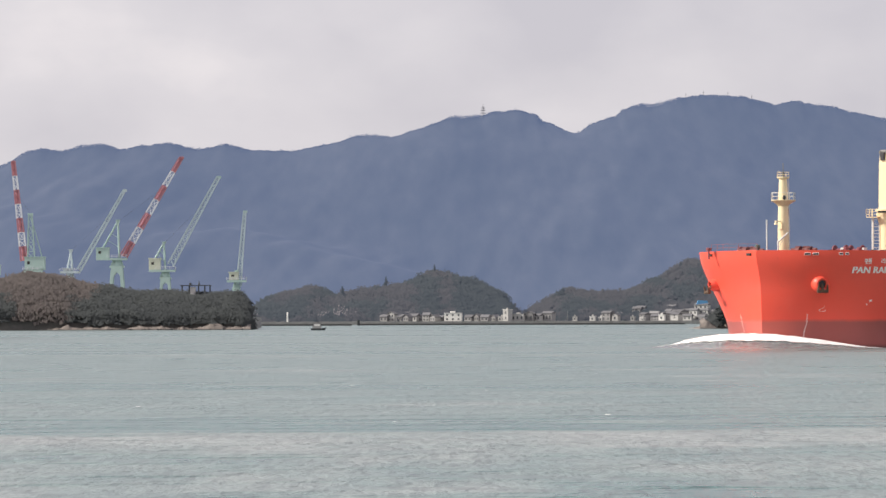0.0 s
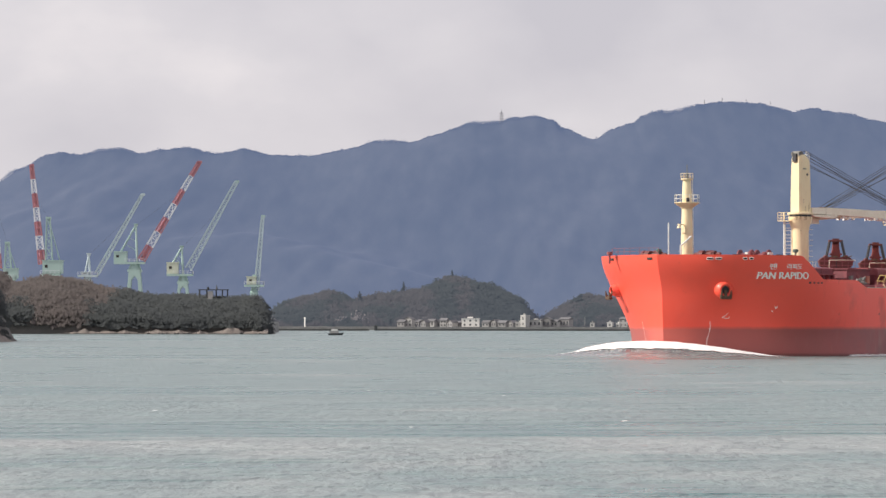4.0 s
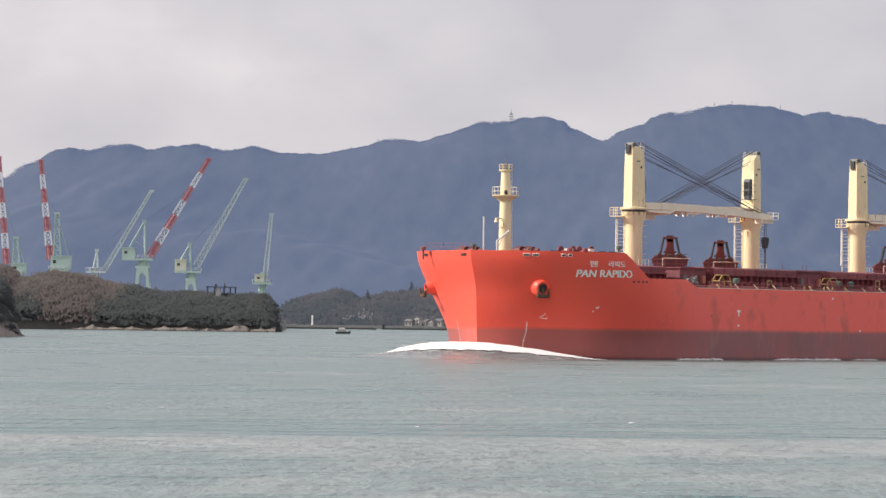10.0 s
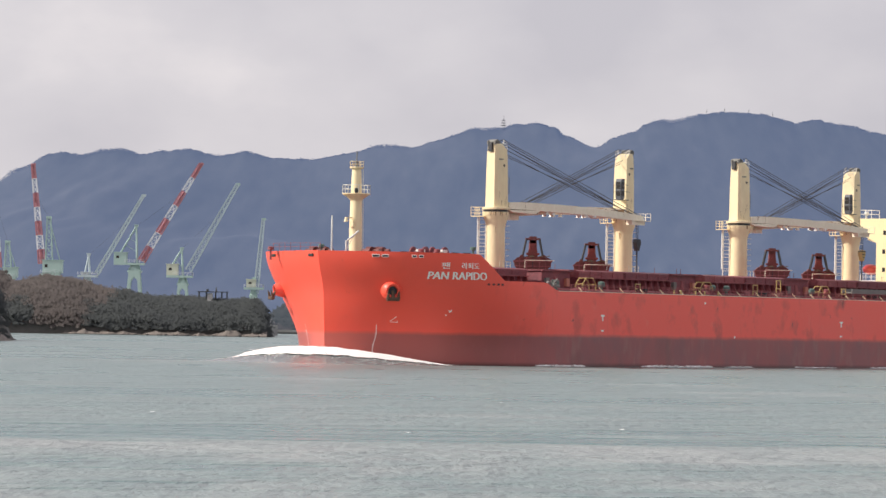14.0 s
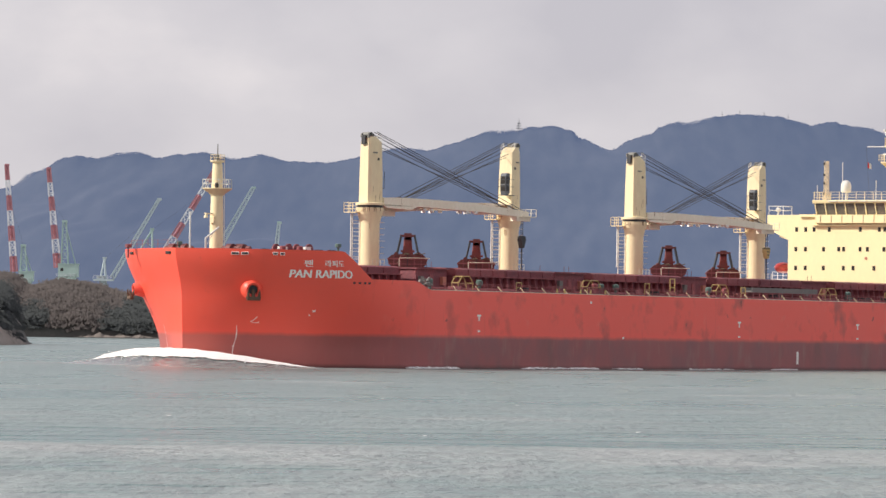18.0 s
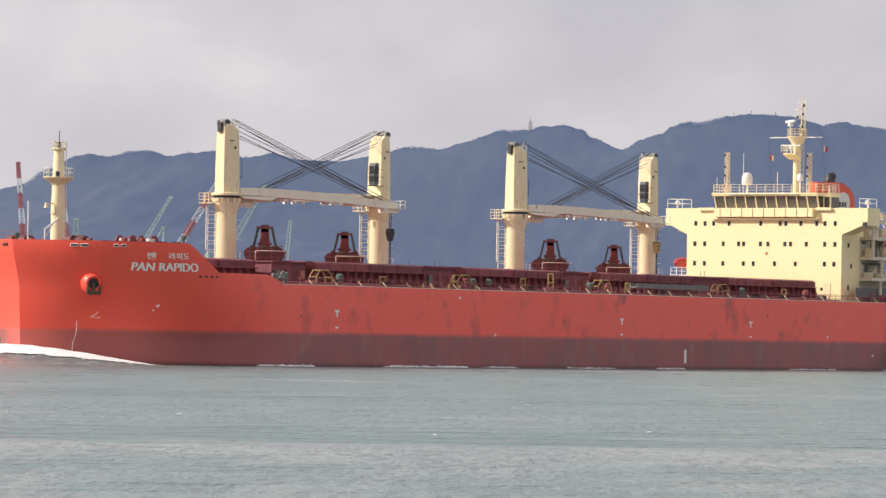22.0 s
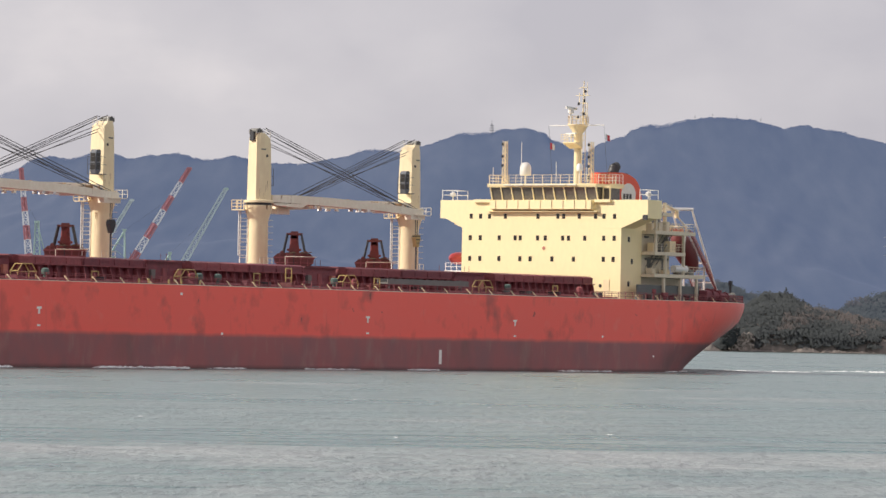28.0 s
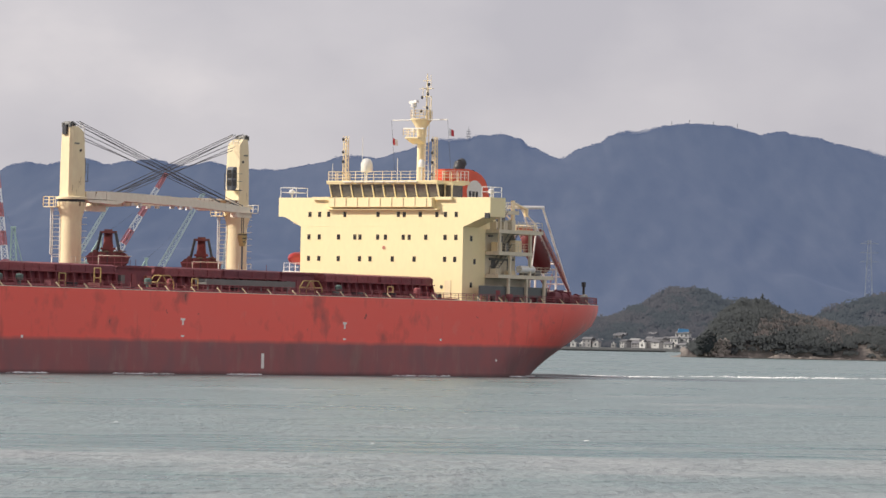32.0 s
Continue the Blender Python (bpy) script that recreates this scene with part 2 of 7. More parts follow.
    for k, v in enumerate((195, 222, -0.10, 0.0)):
        ruffle.inputs[k + 1].default_value = v
    L(edge, ruffle.inputs[0])
    mixed = plus(mixed, plus(fade.outputs[0], ruffle.outputs[0]))
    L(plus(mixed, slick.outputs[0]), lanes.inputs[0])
    # sky sheen on the lanes goes into the colour as the paler tone
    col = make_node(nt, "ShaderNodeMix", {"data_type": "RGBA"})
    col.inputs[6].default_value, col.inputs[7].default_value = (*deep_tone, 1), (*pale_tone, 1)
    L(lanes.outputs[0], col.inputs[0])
    # small steep ripples that show the dark water body are put in as dark flecks of colour
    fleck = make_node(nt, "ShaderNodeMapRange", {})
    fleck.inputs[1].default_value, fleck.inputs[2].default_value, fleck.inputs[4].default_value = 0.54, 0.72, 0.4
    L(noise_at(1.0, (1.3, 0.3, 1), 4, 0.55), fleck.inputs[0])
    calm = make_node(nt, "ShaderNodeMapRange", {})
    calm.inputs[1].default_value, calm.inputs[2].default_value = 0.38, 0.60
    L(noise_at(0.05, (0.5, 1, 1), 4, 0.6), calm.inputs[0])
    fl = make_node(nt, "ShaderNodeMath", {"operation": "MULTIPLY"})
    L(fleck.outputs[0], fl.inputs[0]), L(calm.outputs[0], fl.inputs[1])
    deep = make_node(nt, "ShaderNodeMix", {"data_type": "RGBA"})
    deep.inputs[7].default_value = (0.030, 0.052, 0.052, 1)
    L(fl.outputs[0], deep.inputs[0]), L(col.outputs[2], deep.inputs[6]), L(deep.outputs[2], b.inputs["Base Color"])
    rough = make_node(nt, "ShaderNodeMapRange", {})
    rough.inputs[3].default_value, rough.inputs[4].default_value = gloss
    L(lanes.outputs[0], rough.inputs[0]), L(rough.outputs[0], b.inputs["Roughness"])
    b.inputs["IOR"].default_value = 1.33
    swell = make_node(nt, "ShaderNodeBump", {})
    swell.inputs["Strength"].default_value, swell.inputs["Distance"].default_value = 1.0, swell_depth
    L(noise_at(0.22, (0.6, 1, 1), 3), swell.inputs["Height"])
    chop = make_node(nt, "ShaderNodeBump", {})
    chop.inputs["Distance"].default_value = chop_depth
    st = make_node(nt, "ShaderNodeMapRange", {})
    st.inputs[3].default_value, st.inputs[4].default_value = 1.0, 0.75
    L(lanes.outputs[0], st.inputs[0]), L(st.outputs[0], chop.inputs["Strength"])
    L(noise_at(1.3, (1.3, 0.36, 1), 4, 0.55), chop.inputs["Height"])
    L(swell.outputs[0], chop.inputs["Normal"]), L(chop.outputs[0], b.inputs["Normal"])
    return m


def leafy(m, share=0.24):
    """Leaves and twigs let part of the light through."""
    nt = m.node_tree
    b = nt.nodes["Principled BSDF"]
    b.inputs["Specular IOR Level"].default_value = 0.1
    tr = make_node(nt, "ShaderNodeBsdfTranslucent", {})
    mx = make_node(nt, "ShaderNodeMixShader", {})
    mx.inputs[0].default_value = share
    nt.links.new(b.inputs["Base Color"].links[0].from_socket, tr.inputs["Color"])
    nt.links.new(b.outputs[0], mx.inputs[1]), nt.links.new(tr.outputs[0], mx.inputs[2])
    nt.links.new(mx.outputs[0], nt.nodes["Material Output"].inputs["Surface"])


M = {
    "hull": hull_paint(),
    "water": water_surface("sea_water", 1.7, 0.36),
    "smooth_water": water_surface("smooth_wave_water", 0.16, 0.12, (0.085, 0.105, 0.112), (0.16, 0.18, 0.185), (0.14, 0.18)),
    "wash_shade": water_surface("stern_water_shade", 0.5, 0.5, (0.016, 0.020, 0.022), (0.03, 0.036, 0.038), (0.30, 0.40)),
    "cream": mat("cream_paint", (0.93, 0.790, 0.460), 0.5, dark=(0.66, 0.50, 0.30), scale=0.35, amount=0.16, stretch=(1, 1, 0.5)),
    "wet_concrete": mat("wet_weedy_concrete", (0.075, 0.078, 0.078), 0.8, dark=(0.045, 0.048, 0.046), scale=0.3, amount=0.6),
    "crane_cream": mat("crane_cream_paint", (0.90, 0.76, 0.485), 0.5, dark=(0.56, 0.38, 0.24), scale=0.45, amount=0.30, stretch=(1, 1, 0.3)),
    "jib": mat("weathered_jib_paint", (0.90, 0.83, 0.68), 0.55, dark=(0.62, 0.46, 0.32), scale=0.55, amount=0.35, stretch=(1, 1, 0.6)),
    "white": mat("white_paint", (0.78, 0.77, 0.74), 0.45, dark=(0.55, 0.50, 0.45), scale=1.5, amount=0.3),
    "letter": mat("letter_white", (0.97, 0.93, 0.88), 0.5, dark=(0.66, 0.42, 0.36), scale=1.6, amount=0.22),
    "maroon": mat("oxide_red_deck_paint", (0.260, 0.060, 0.074), 0.6, dark=(0.120, 0.040, 0.054), scale=0.8, amount=0.7, bump=0.2),
    "maroon_light": mat("worn_oxide_red", (0.36, 0.090, 0.098), 0.6, dark=(0.16, 0.050, 0.058), scale=0.6, amount=0.7, bump=0.2),
    "grab": mat("grab_rusty_red", (0.185, 0.040, 0.038), 0.6, dark=(0.085, 0.030, 0.028), scale=1.2, amount=0.7, bump=0.2),
    "yellow": mat("yellow_safety_paint", (0.55, 0.40, 0.15), 0.5, dark=(0.26, 0.17, 0.06), scale=2, amount=0.4),
    "black": mat("black_grease", (0.035, 0.035, 0.04), 0.5, scale=2),
    "rope": mat("steel_rope", (0.06, 0.06, 0.07), 0.6, scale=2),
    "glass": mat("dark_window_glass", (0.034, 0.030, 0.027), 0.12, scale=1),
    # reflections on the bridge windows are put into a lighter base colour
    "bridge_glass": mat("reflecting_bridge_glass", (0.150, 0.132, 0.118), 0.10, dark=(0.05, 0.045, 0.04), scale=0.9, amount=0.7),
    "grey": mat("grey_machinery", (0.20, 0.20, 0.19), 0.55, dark=(0.11, 0.09, 0.08), scale=1.2, amount=0.5),
    "green_gear": mat("green_machinery", (0.10, 0.17, 0.15), 0.55, dark=(0.07, 0.08, 0.07), scale=1.2, amount=0.5),
    "orange": mat("orange_red_paint", (0.80, 0.105, 0.050), 0.45, dark=(0.42, 0.07, 0.03), scale=0.8, amount=0.4),
    "rust": mat("rusty_iron", (0.13, 0.075, 0.045), 0.8, dark=(0.06, 0.04, 0.03), scale=2, amount=0.6, bump=0.3),
    "rust_stain": mat("brown_rust_stain", (0.36, 0.22, 0.11), 0.7, dark=(0.20, 0.11, 0.06), scale=2, amount=0.7),
    "boat_dim": mat("dull_red_gear", (0.24, 0.036, 0.030), 0.5, dark=(0.10, 0.03, 0.028), scale=1.2, amount=0.6),
    "faded_orange": mat("faded_orange_paint", (0.52, 0.20, 0.14), 0.6, dark=(0.38, 0.16, 0.12), scale=1.2, amount=0.5),
    # duller cream for the side decks, aft walls and some rails
    "dull_cream": mat("dull_cream_paint", (0.74, 0.66, 0.50), 0.6, dark=(0.48, 0.40, 0.30), scale=0.6, amount=0.45, stretch=(1, 1, 0.4)),
    "screen": mat("grey_green_canvas", (0.150, 0.170, 0.165), 0.8, dark=(0.09, 0.10, 0.10), scale=1.2, amount=0.5),
    "rescue_red": mat("rescue_boat_red", (0.40, 0.040, 0.045), 0.4, dark=(0.33, 0.045, 0.04), scale=1, amount=0.4),
    "boat_red": mat("lifeboat_red", (0.155, 0.022, 0.022), 0.5, dark=(0.11, 0.022, 0.022), scale=1, amount=0.5),
    "foam": mat("sea_foam", (0.93, 0.94, 0.94), 0.85, dark=(0.74, 0.78, 0.78), scale=1.4, amount=0.35, bump=0.6),
    "yard_green": mat("pale_green_crane_paint", (0.40, 0.55, 0.51), 0.6, dark=(0.33, 0.44, 0.42), scale=0.3, amount=0.5),
    "yard_grey": mat("grey_green_crane_paint", (0.52, 0.62, 0.66), 0.6, dark=(0.38, 0.45, 0.47), scale=0.3, amount=0.5),
    "yard_cream": mat("cream_crane_house", (0.60, 0.64, 0.52), 0.6, scale=0.3, amount=0.3),
    "yard_red": mat("faded_red_crane_paint", (0.47, 0.195, 0.225), 0.6, dark=(0.40, 0.17, 0.20), scale=0.3, amount=0.5),
    "yard_white": mat("white_crane_paint", (0.80, 0.82, 0.86), 0.6, scale=0.3, amount=0.3),
    # blue haze in front of the mountain is put into the forest's emission
    "far_forest": mat("hazy_mountain_forest", (0.034, 0.035, 0.036), 0.95, dark=(0.013, 0.015, 0.016), scale=0.014, amount=0.9, bump=0.10, bump_scale=0.08, stretch=(1, 0.14, 0.5), haze_glow=(0.053, 0.090, 0.186)),
    # same haze emission; the lighter base offsets shading between the crowns
    "ridge_forest": mat("hazy_ridge_trees", (0.060, 0.062, 0.062), 0.95, dark=(0.040, 0.042, 0.044), scale=0.02, amount=0.6, haze_glow=(0.058, 0.092, 0.190)),
    # haze over the low hills is put into their emission
    "hill": mat("hazy_winter_hill_forest", (0.070, 0.078, 0.077), 0.95, dark=(0.056, 0.064, 0.067), scale=0.035, amount=0.9, island=0.06, haze_glow=(0.032, 0.041, 0.060)),
    "headland": mat("headland_floor", (0.120, 0.110, 0.102), 0.95, dark=(0.080, 0.078, 0.074), scale=0.12, amount=0.9, bump=0.3, bump_scale=0.8),
    "islet": mat("islet_floor", (0.280, 0.240, 0.212), 0.95, dark=(0.120, 0.108, 0.100), scale=0.12, amount=0.9, bump=0.3, bump_scale=0.8),
    "far_steel": mat("dull_galvanised_steel", (0.34, 0.38, 0.44), 0.7, dark=(0.28, 0.31, 0.36), scale=0.3, amount=0.5),
    "far_mast": mat("far_grey_steel", (0.14, 0.15, 0.17), 0.7, scale=0.5),
    "brush": mat("brown_winter_brush", (0.158, 0.138, 0.132), 0.95, dark=(0.116, 0.106, 0.105), scale=0.09, amount=0.8, island=0.05),
    # hill trees and scars carry the hills' haze as emission too
    "hill_brush": mat("hazy_leafless_wood", (0.094, 0.090, 0.091), 0.95, dark=(0.074, 0.073, 0.077), scale=0.03, amount=0.8, island=0.04, haze_glow=(0.032, 0.041, 0.060)),
    "hill_pine": mat("hazy_dark_conifer", (0.060, 0.070, 0.074), 0.95, dark=(0.045, 0.052, 0.060), scale=0.3, amount=0.6, haze_glow=(0.032, 0.041, 0.060)),
    "scar_rock": mat("hazy_earth_scar", (0.215, 0.190, 0.182), 0.95, dark=(0.14, 0.128, 0.126), scale=0.2, amount=0.9, haze_glow=(0.032, 0.041, 0.060)),
    "tan_rock": mat("tan_bare_rock", (0.40, 0.345, 0.305), 0.9, dark=(0.20, 0.17, 0.15), scale=0.35, amount=0.8, bump=0.5, bump_scale=0.9),
    "wet_rock": mat("wet_black_rock", (0.060, 0.056, 0.054), 0.6, dark=(0.030, 0.030, 0.030), scale=0.4, amount=0.7, bump=0.4, bump_scale=0.9),
    "pine": mat("dark_pine_crowns", (0.094, 0.102, 0.102), 0.95, dark=(0.076, 0.084, 0.090), scale=0.10, amount=0.9, island=0.05),
    "soil": mat("headland_soil", (0.130, 0.108, 0.090), 0.95, dark=(0.045, 0.043, 0.040), scale=0.08, amount=0.8, bump=0.4),
    "rock": mat("shore_rock", (0.33, 0.285, 0.255), 0.9, dark=(0.13, 0.112, 0.10), scale=0.25, amount=0.8, bump=0.7, bump_scale=0.8),
    "pale_rock": mat("pale_cliff_rock", (0.265, 0.230, 0.208), 0.9, dark=(0.13, 0.112, 0.102), scale=0.3, amount=0.8, bump=0.5, bump_scale=0.9),
    "concrete": mat("sea_wall_concrete", (0.34, 0.34, 0.33), 0.9, dark=(0.13, 0.13, 0.13), scale=0.2, amount=0.6, bump=0.2),
    "house_wall": mat("house_wall_plaster", (0.48, 0.475, 0.465), 0.8, dark=(0.30, 0.295, 0.29), scale=0.3, amount=0.5, random_tone=0.25),
    "house_dim": mat("weathered_house_wall", (0.28, 0.277, 0.28), 0.8, dark=(0.18, 0.177, 0.18), scale=0.3, amount=0.5, random_tone=0.3),
    "house_window": mat("far_house_window", (0.07, 0.075, 0.085), 0.3, scale=0.5),
    "tile": mat("grey_roof_tiles", (0.16, 0.16, 0.17), 0.7, dark=(0.10, 0.10, 0.11), scale=0.6, amount=0.5, random_tone=0.2),
    "blue": mat("blue_sheet_roof", (0.10, 0.30, 0.55), 0.6, scale=0.4, amount=0.3),
    "dark_boat": mat("dark_boat_hull", (0.05, 0.055, 0.06), 0.6, scale=0.6),
    "flag_white": mat("white_flag_cloth", (0.75, 0.75, 0.76), 0.8, scale=2),
    "flag_red": mat("red_flag_cloth", (0.55, 0.04, 0.06), 0.8, scale=2),
}

# dark tones and low specular stand for the counter's shade on the wash
M["wash_shade"].node_tree.nodes["Principled BSDF"].inputs["Specular IOR Level"].default_value = 0.12

for kind_of_wood in ("hill", "hill_brush", "hill_pine", "pine", "brush"):
    leafy(M[kind_of_wood])


# ---- mesh tools ----
class Shape:
    """Collects vertices and faces of one mesh."""

    def __init__(self):
        self.v, self.f = [], []

    def add(self, verts, faces):
        k = len(self.v)
        self.v += [tuple(p) for p in verts]
        self.f += [tuple(i + k for i in q) for q in faces]
        return self

    def box(self, x0, x1, y0, y1, z0, z1, m=None):
        vs = [Vector((x, y, z)) for z in (z0, z1) for y in (y0, y1) for x in (x0, x1)]
        if m:
            vs = [m @ p for p in vs]
        return self.add(vs, [(0, 2, 3, 1), (4, 5, 7, 6), (0, 1, 5, 4), (2, 6, 7, 3), (0, 4, 6, 2), (1, 3, 7, 5)])

    def bar(self, p, q, r, n=6, r2=None):
        p, q = Vector(p), Vector(q)
        d = (q - p).normalized()
        a = d.cross(Vector((0, 0, 1)) if abs(d.z) < 0.9 else Vector((1, 0, 0))).normalized()
        b = d.cross(a)
        r2 = r if r2 is None else r2
        vs = []
        for c, rr in ((p, r), (q, r2)):
            for i in range(n):
                t = 2 * math.pi * (i + 0.5) / n
                vs.append(c + (a * math.cos(t) + b * math.sin(t)) * rr)
        fs = [(i, (i + 1) % n, n + (i + 1) % n, n + i) for i in range(n)]
        fs += [tuple(range(n - 1, -1, -1)), tuple(range(n, 2 * n))]
        return self.add(vs, fs)

    def lathe(self, c, prof, n=24, axis="z"):
        """prof: (radius, height) pairs round a vertical line through c."""
        vs = []
        for r, z in prof:
            for i in range(n):
                t = 2 * math.pi * i / n
                vs.append((c[0] + r * math.cos(t), c[1] + r * math.sin(t), c[2] + z))
        fs = []
        for k in range(len(prof) - 1):
            for i in range(n):
                j = (i + 1) % n
                fs.append((k * n + i, k * n + j, (k + 1) * n + j, (k + 1) * n + i))
        fs += [tuple(range(n - 1, -1, -1)), tuple(range((len(prof) - 1) * n, len(prof) * n))]
        return self.add(vs, fs)

    def prism(self, outline, axis, a, b):
        """An outline of (p, q) pairs pulled along one axis from a to b."""
        n = len(outline)
        put = {"x": lambda p, q, s: (s, p, q), "y": lambda p, q, s: (p, s, q), "z": lambda p, q, s: (p, q, s)}[axis]
        vs = [put(p, q, s) for s in (a, b) for p, q in outline]
        fs = [(i, (i + 1) % n, n + (i + 1) % n, n + i) for i in range(n)]
        fs += [tuple(range(n - 1, -1, -1)), tuple(range(n, 2 * n))]
        return self.add(vs, fs)

    def rail(self, pts, h=1.1, gap=1.5, r=0.035, rows=3, closed=False):
        """A guard rail along a line of deck points."""
        pts = [Vector(p) for p in pts]
        if closed:
            pts.append(pts[0])
        for a, b in zip(pts, pts[1:]):
            n = max(1, round((b - a).length / gap))
            for i in range(n + 1):
                p = a.lerp(b, i / n)
                self.bar(p, p + Vector((0, 0, h)), r, 4)
            for k in range(rows):
                z = Vector((0, 0, h * (k + 1) / rows))
                self.bar(a + z, b + z, r * 0.8, 4)
        return self

    def ladder(self, p, q, side, w=0.5, gap=0.6, r=0.04):
        p, q, side = Vector(p), Vector(q), Vector(side).normalized() * w / 2
        self.bar(p - side, q - side, r, 4), self.bar(p + side, q + side, r, 4)
        n = max(2, int((q - p).length / gap))
        for i in range(1, n):
            c = p.lerp(q, i / n)
            self.bar(c - side, c + side, r * 0.8, 4)
        return self

    def mesh(self, name, material, smooth=False, sharp=40):
        me = bpy.data.meshes.new(name)
        me.from_pydata(self.v, [], self.f)
        bm = bmesh.new()
        bm.from_mesh(me)
        bmesh.ops.recalc_face_normals(bm, faces=bm.faces[:])
        bm.to_mesh(me)
        bm.free()
        me.materials.append(M[material])
        if smooth:
            me.polygons.foreach_set("use_smooth", [True] * len(me.polygons))
            me.set_sharp_from_angle(angle=radians(sharp))
        return me


def part(name, shape, material, parent, label="", smooth=False, sharp=40):
    me = shape.mesh(name, material, smooth, sharp) if isinstance(shape, Shape) else shape
    ob = new(name, me)
    ob.parent = parent
    return tagged(ob, label)


def thing(name, label, category, group="", kind="", at=None, shape=None, material=None, smooth=False):
    ob = new(name, shape.mesh(name, material, smooth) if shape else None)
    if at is not None:
        ob.matrix_basis = at
    return tagged(ob, label, category, group, kind)


ICO_V, ICO_F = None, None


def ico():
    global ICO_V, ICO_F
    if ICO_V is None:
        bm = bmesh.new()
        bmesh.ops.create_icosphere(bm, subdivisions=1, radius=1)
        ICO_V = np.array([v.co[:] for v in bm.verts])
        ICO_F = np.array([[v.index for v in f.verts] for f in bm.faces])
        bm.free()
    return ICO_V, ICO_F


def clumps(name, centres, radii, material, seed, flat=0.8):
    """Many small rough leaf clumps, joined in one mesh."""
    rng = np.random.default_rng(seed)
    V, F = ico()
    c, r = np.asarray(centres, float), np.asarray(radii, float)
    k = len(c)
    jag = 1 + rng.uniform(-0.42, 0.42, (k, len(V), 1))
    turn = rng.uniform(0, 6.283, k)
    cs, sn = np.cos(turn)[:, None], np.sin(turn)[:, None]
    P = V[None] * jag
    X = P[..., 0] * cs - P[..., 1] * sn
    Y = P[..., 0] * sn + P[..., 1] * cs
    P = np.stack([X, Y, P[..., 2] * flat], -1) * r[:, None, None] + c[:, None]
    faces = F[None] + (np.arange(k) * len(V))[:, None, None]
    me = bpy.data.meshes.new(name)
    pv, pf = P.reshape(-1, 3), faces.reshape(-1, 3)
    me.vertices.add(len(pv)), me.loops.add(pf.size), me.polygons.add(len(pf))
    me.vertices.foreach_set("co", pv.ravel())
    me.loops.foreach_set("vertex_index", pf.ravel().astype(np.int32))
    me.polygons.foreach_set("loop_start", np.arange(0, pf.size, 3, dtype=np.int32))
    me.update(calc_edges=True)
    me.materials.append(M[material])
    me.polygons.foreach_set("use_smooth", [True] * len(pf))
    return me


def foliage(name, trees, per, leaf, material, seed, upright=0.0, soft=0.86):
    """Crowns of small loose leaf or twig pieces, joined in one mesh. A tree is a row of x, y, ground z, height, crown radius."""
    rng = np.random.default_rng(seed)
    t = np.repeat(np.asarray(trees, float), per, 0)
    k = len(t)
    d = rng.normal(size=(k, 3))
    d /= np.linalg.norm(d, axis=1)[:, None]
    h, w = t[:, 3], t[:, 4]
    # every crown has a few lobes, so that its outline is uneven
    lobe = np.repeat(rng.uniform(0, 6.283, (len(trees), 2)), per, 0)
    swell = 1 + 0.22 * np.sin(3 * np.arctan2(d[:, 1], d[:, 0]) + lobe[:, 0]) + 0.16 * np.sin(4 * d[:, 2] + lobe[:, 1])
    d[:, 2] = np.abs(d[:, 2]) - 0.30
    reach = (1.12 - 0.5 * rng.random(k) ** 1.6) * swell
    o = np.stack([t[:, 0] + d[:, 0] * w * reach, t[:, 1] + d[:, 1] * w * reach, t[:, 2] + h * 0.55 + d[:, 2] * h * 0.45 * reach], 1)
    face = d * 0.6 + np.array([0, -0.5, 0.3]) + rng.normal(0, 0.18, (k, 3))
    along = np.cross(face, rng.normal(size=(k, 3)) * (1 - upright) + np.array([2.0 * upright, 0, 0]))
    along /= np.linalg.norm(along, axis=1)[:, None] + 1e-6
    across = np.cross(along, face)
    across /= np.linalg.norm(across, axis=1)[:, None] + 1e-6
    size = leaf * rng.uniform(0.55, 1.25, (k, 1))
    along *= size * (1 + 0.9 * upright)
    across *= size * (0.75 - 0.45 * upright)
    nn = d * (1 - soft) + np.array([0, -0.5, 0.8]) * soft + rng.normal(0, 0.05, (k, 3))
    nn /= np.linalg.norm(nn, axis=1)[:, None]
    across *= np.where((np.cross(across, along) * nn).sum(1) < 0, -1, 1)[:, None]
    pv = np.stack([o - along, o + across - along * 0.2, o + along, o - across + along * 0.2], 1).reshape(-1, 3)
    me = bpy.data.meshes.new(name)
    me.vertices.add(len(pv)), me.loops.add(len(pv)), me.polygons.add(k)
    me.vertices.foreach_set("co", pv.ravel())
    me.loops.foreach_set("vertex_index", np.arange(len(pv), dtype=np.int32))
    me.polygons.foreach_set("loop_start", np.arange(0, len(pv), 4, dtype=np.int32))
    me.polygons.foreach_set("use_smooth", [True] * k)
    me.update(calc_edges=True)
    # the pieces are lit as round soft crowns
    me.normals_split_custom_set(np.repeat(nn, 4, 0).tolist())
    me.materials.append(M[material])
    return me


def crown_points(rng, trees, per, size, core=0.30):
    """Clump centres and radii for trees given as rows of x, y, ground z, height."""
    cs, rs = [], []
    for x, y, z, h in trees:
        wide = h * rng.uniform(0.30, 0.46)
        d = rng.normal(size=(per, 3))
        d /= np.linalg.norm(d, axis=1)[:, None]
        d *= rng.uniform(0.72, 1.02, (per, 1))
        p = np.array([x, y, z + h * 0.58]) + d * np.array([wide, wide, h * 0.46])
        cs.append(p)
        rs.append(h * size * rng.uniform(0.6, 1.35, per))
        for k in range(3):
            cs.append(np.array([[x + rng.normal() * wide * 0.3, y, z + h * (0.40 + 0.18 * k)]]))
            rs.append(np.array([h * core * (1.15 - 0.2 * k)]))
    return np.concatenate(cs), np.concatenate(rs)


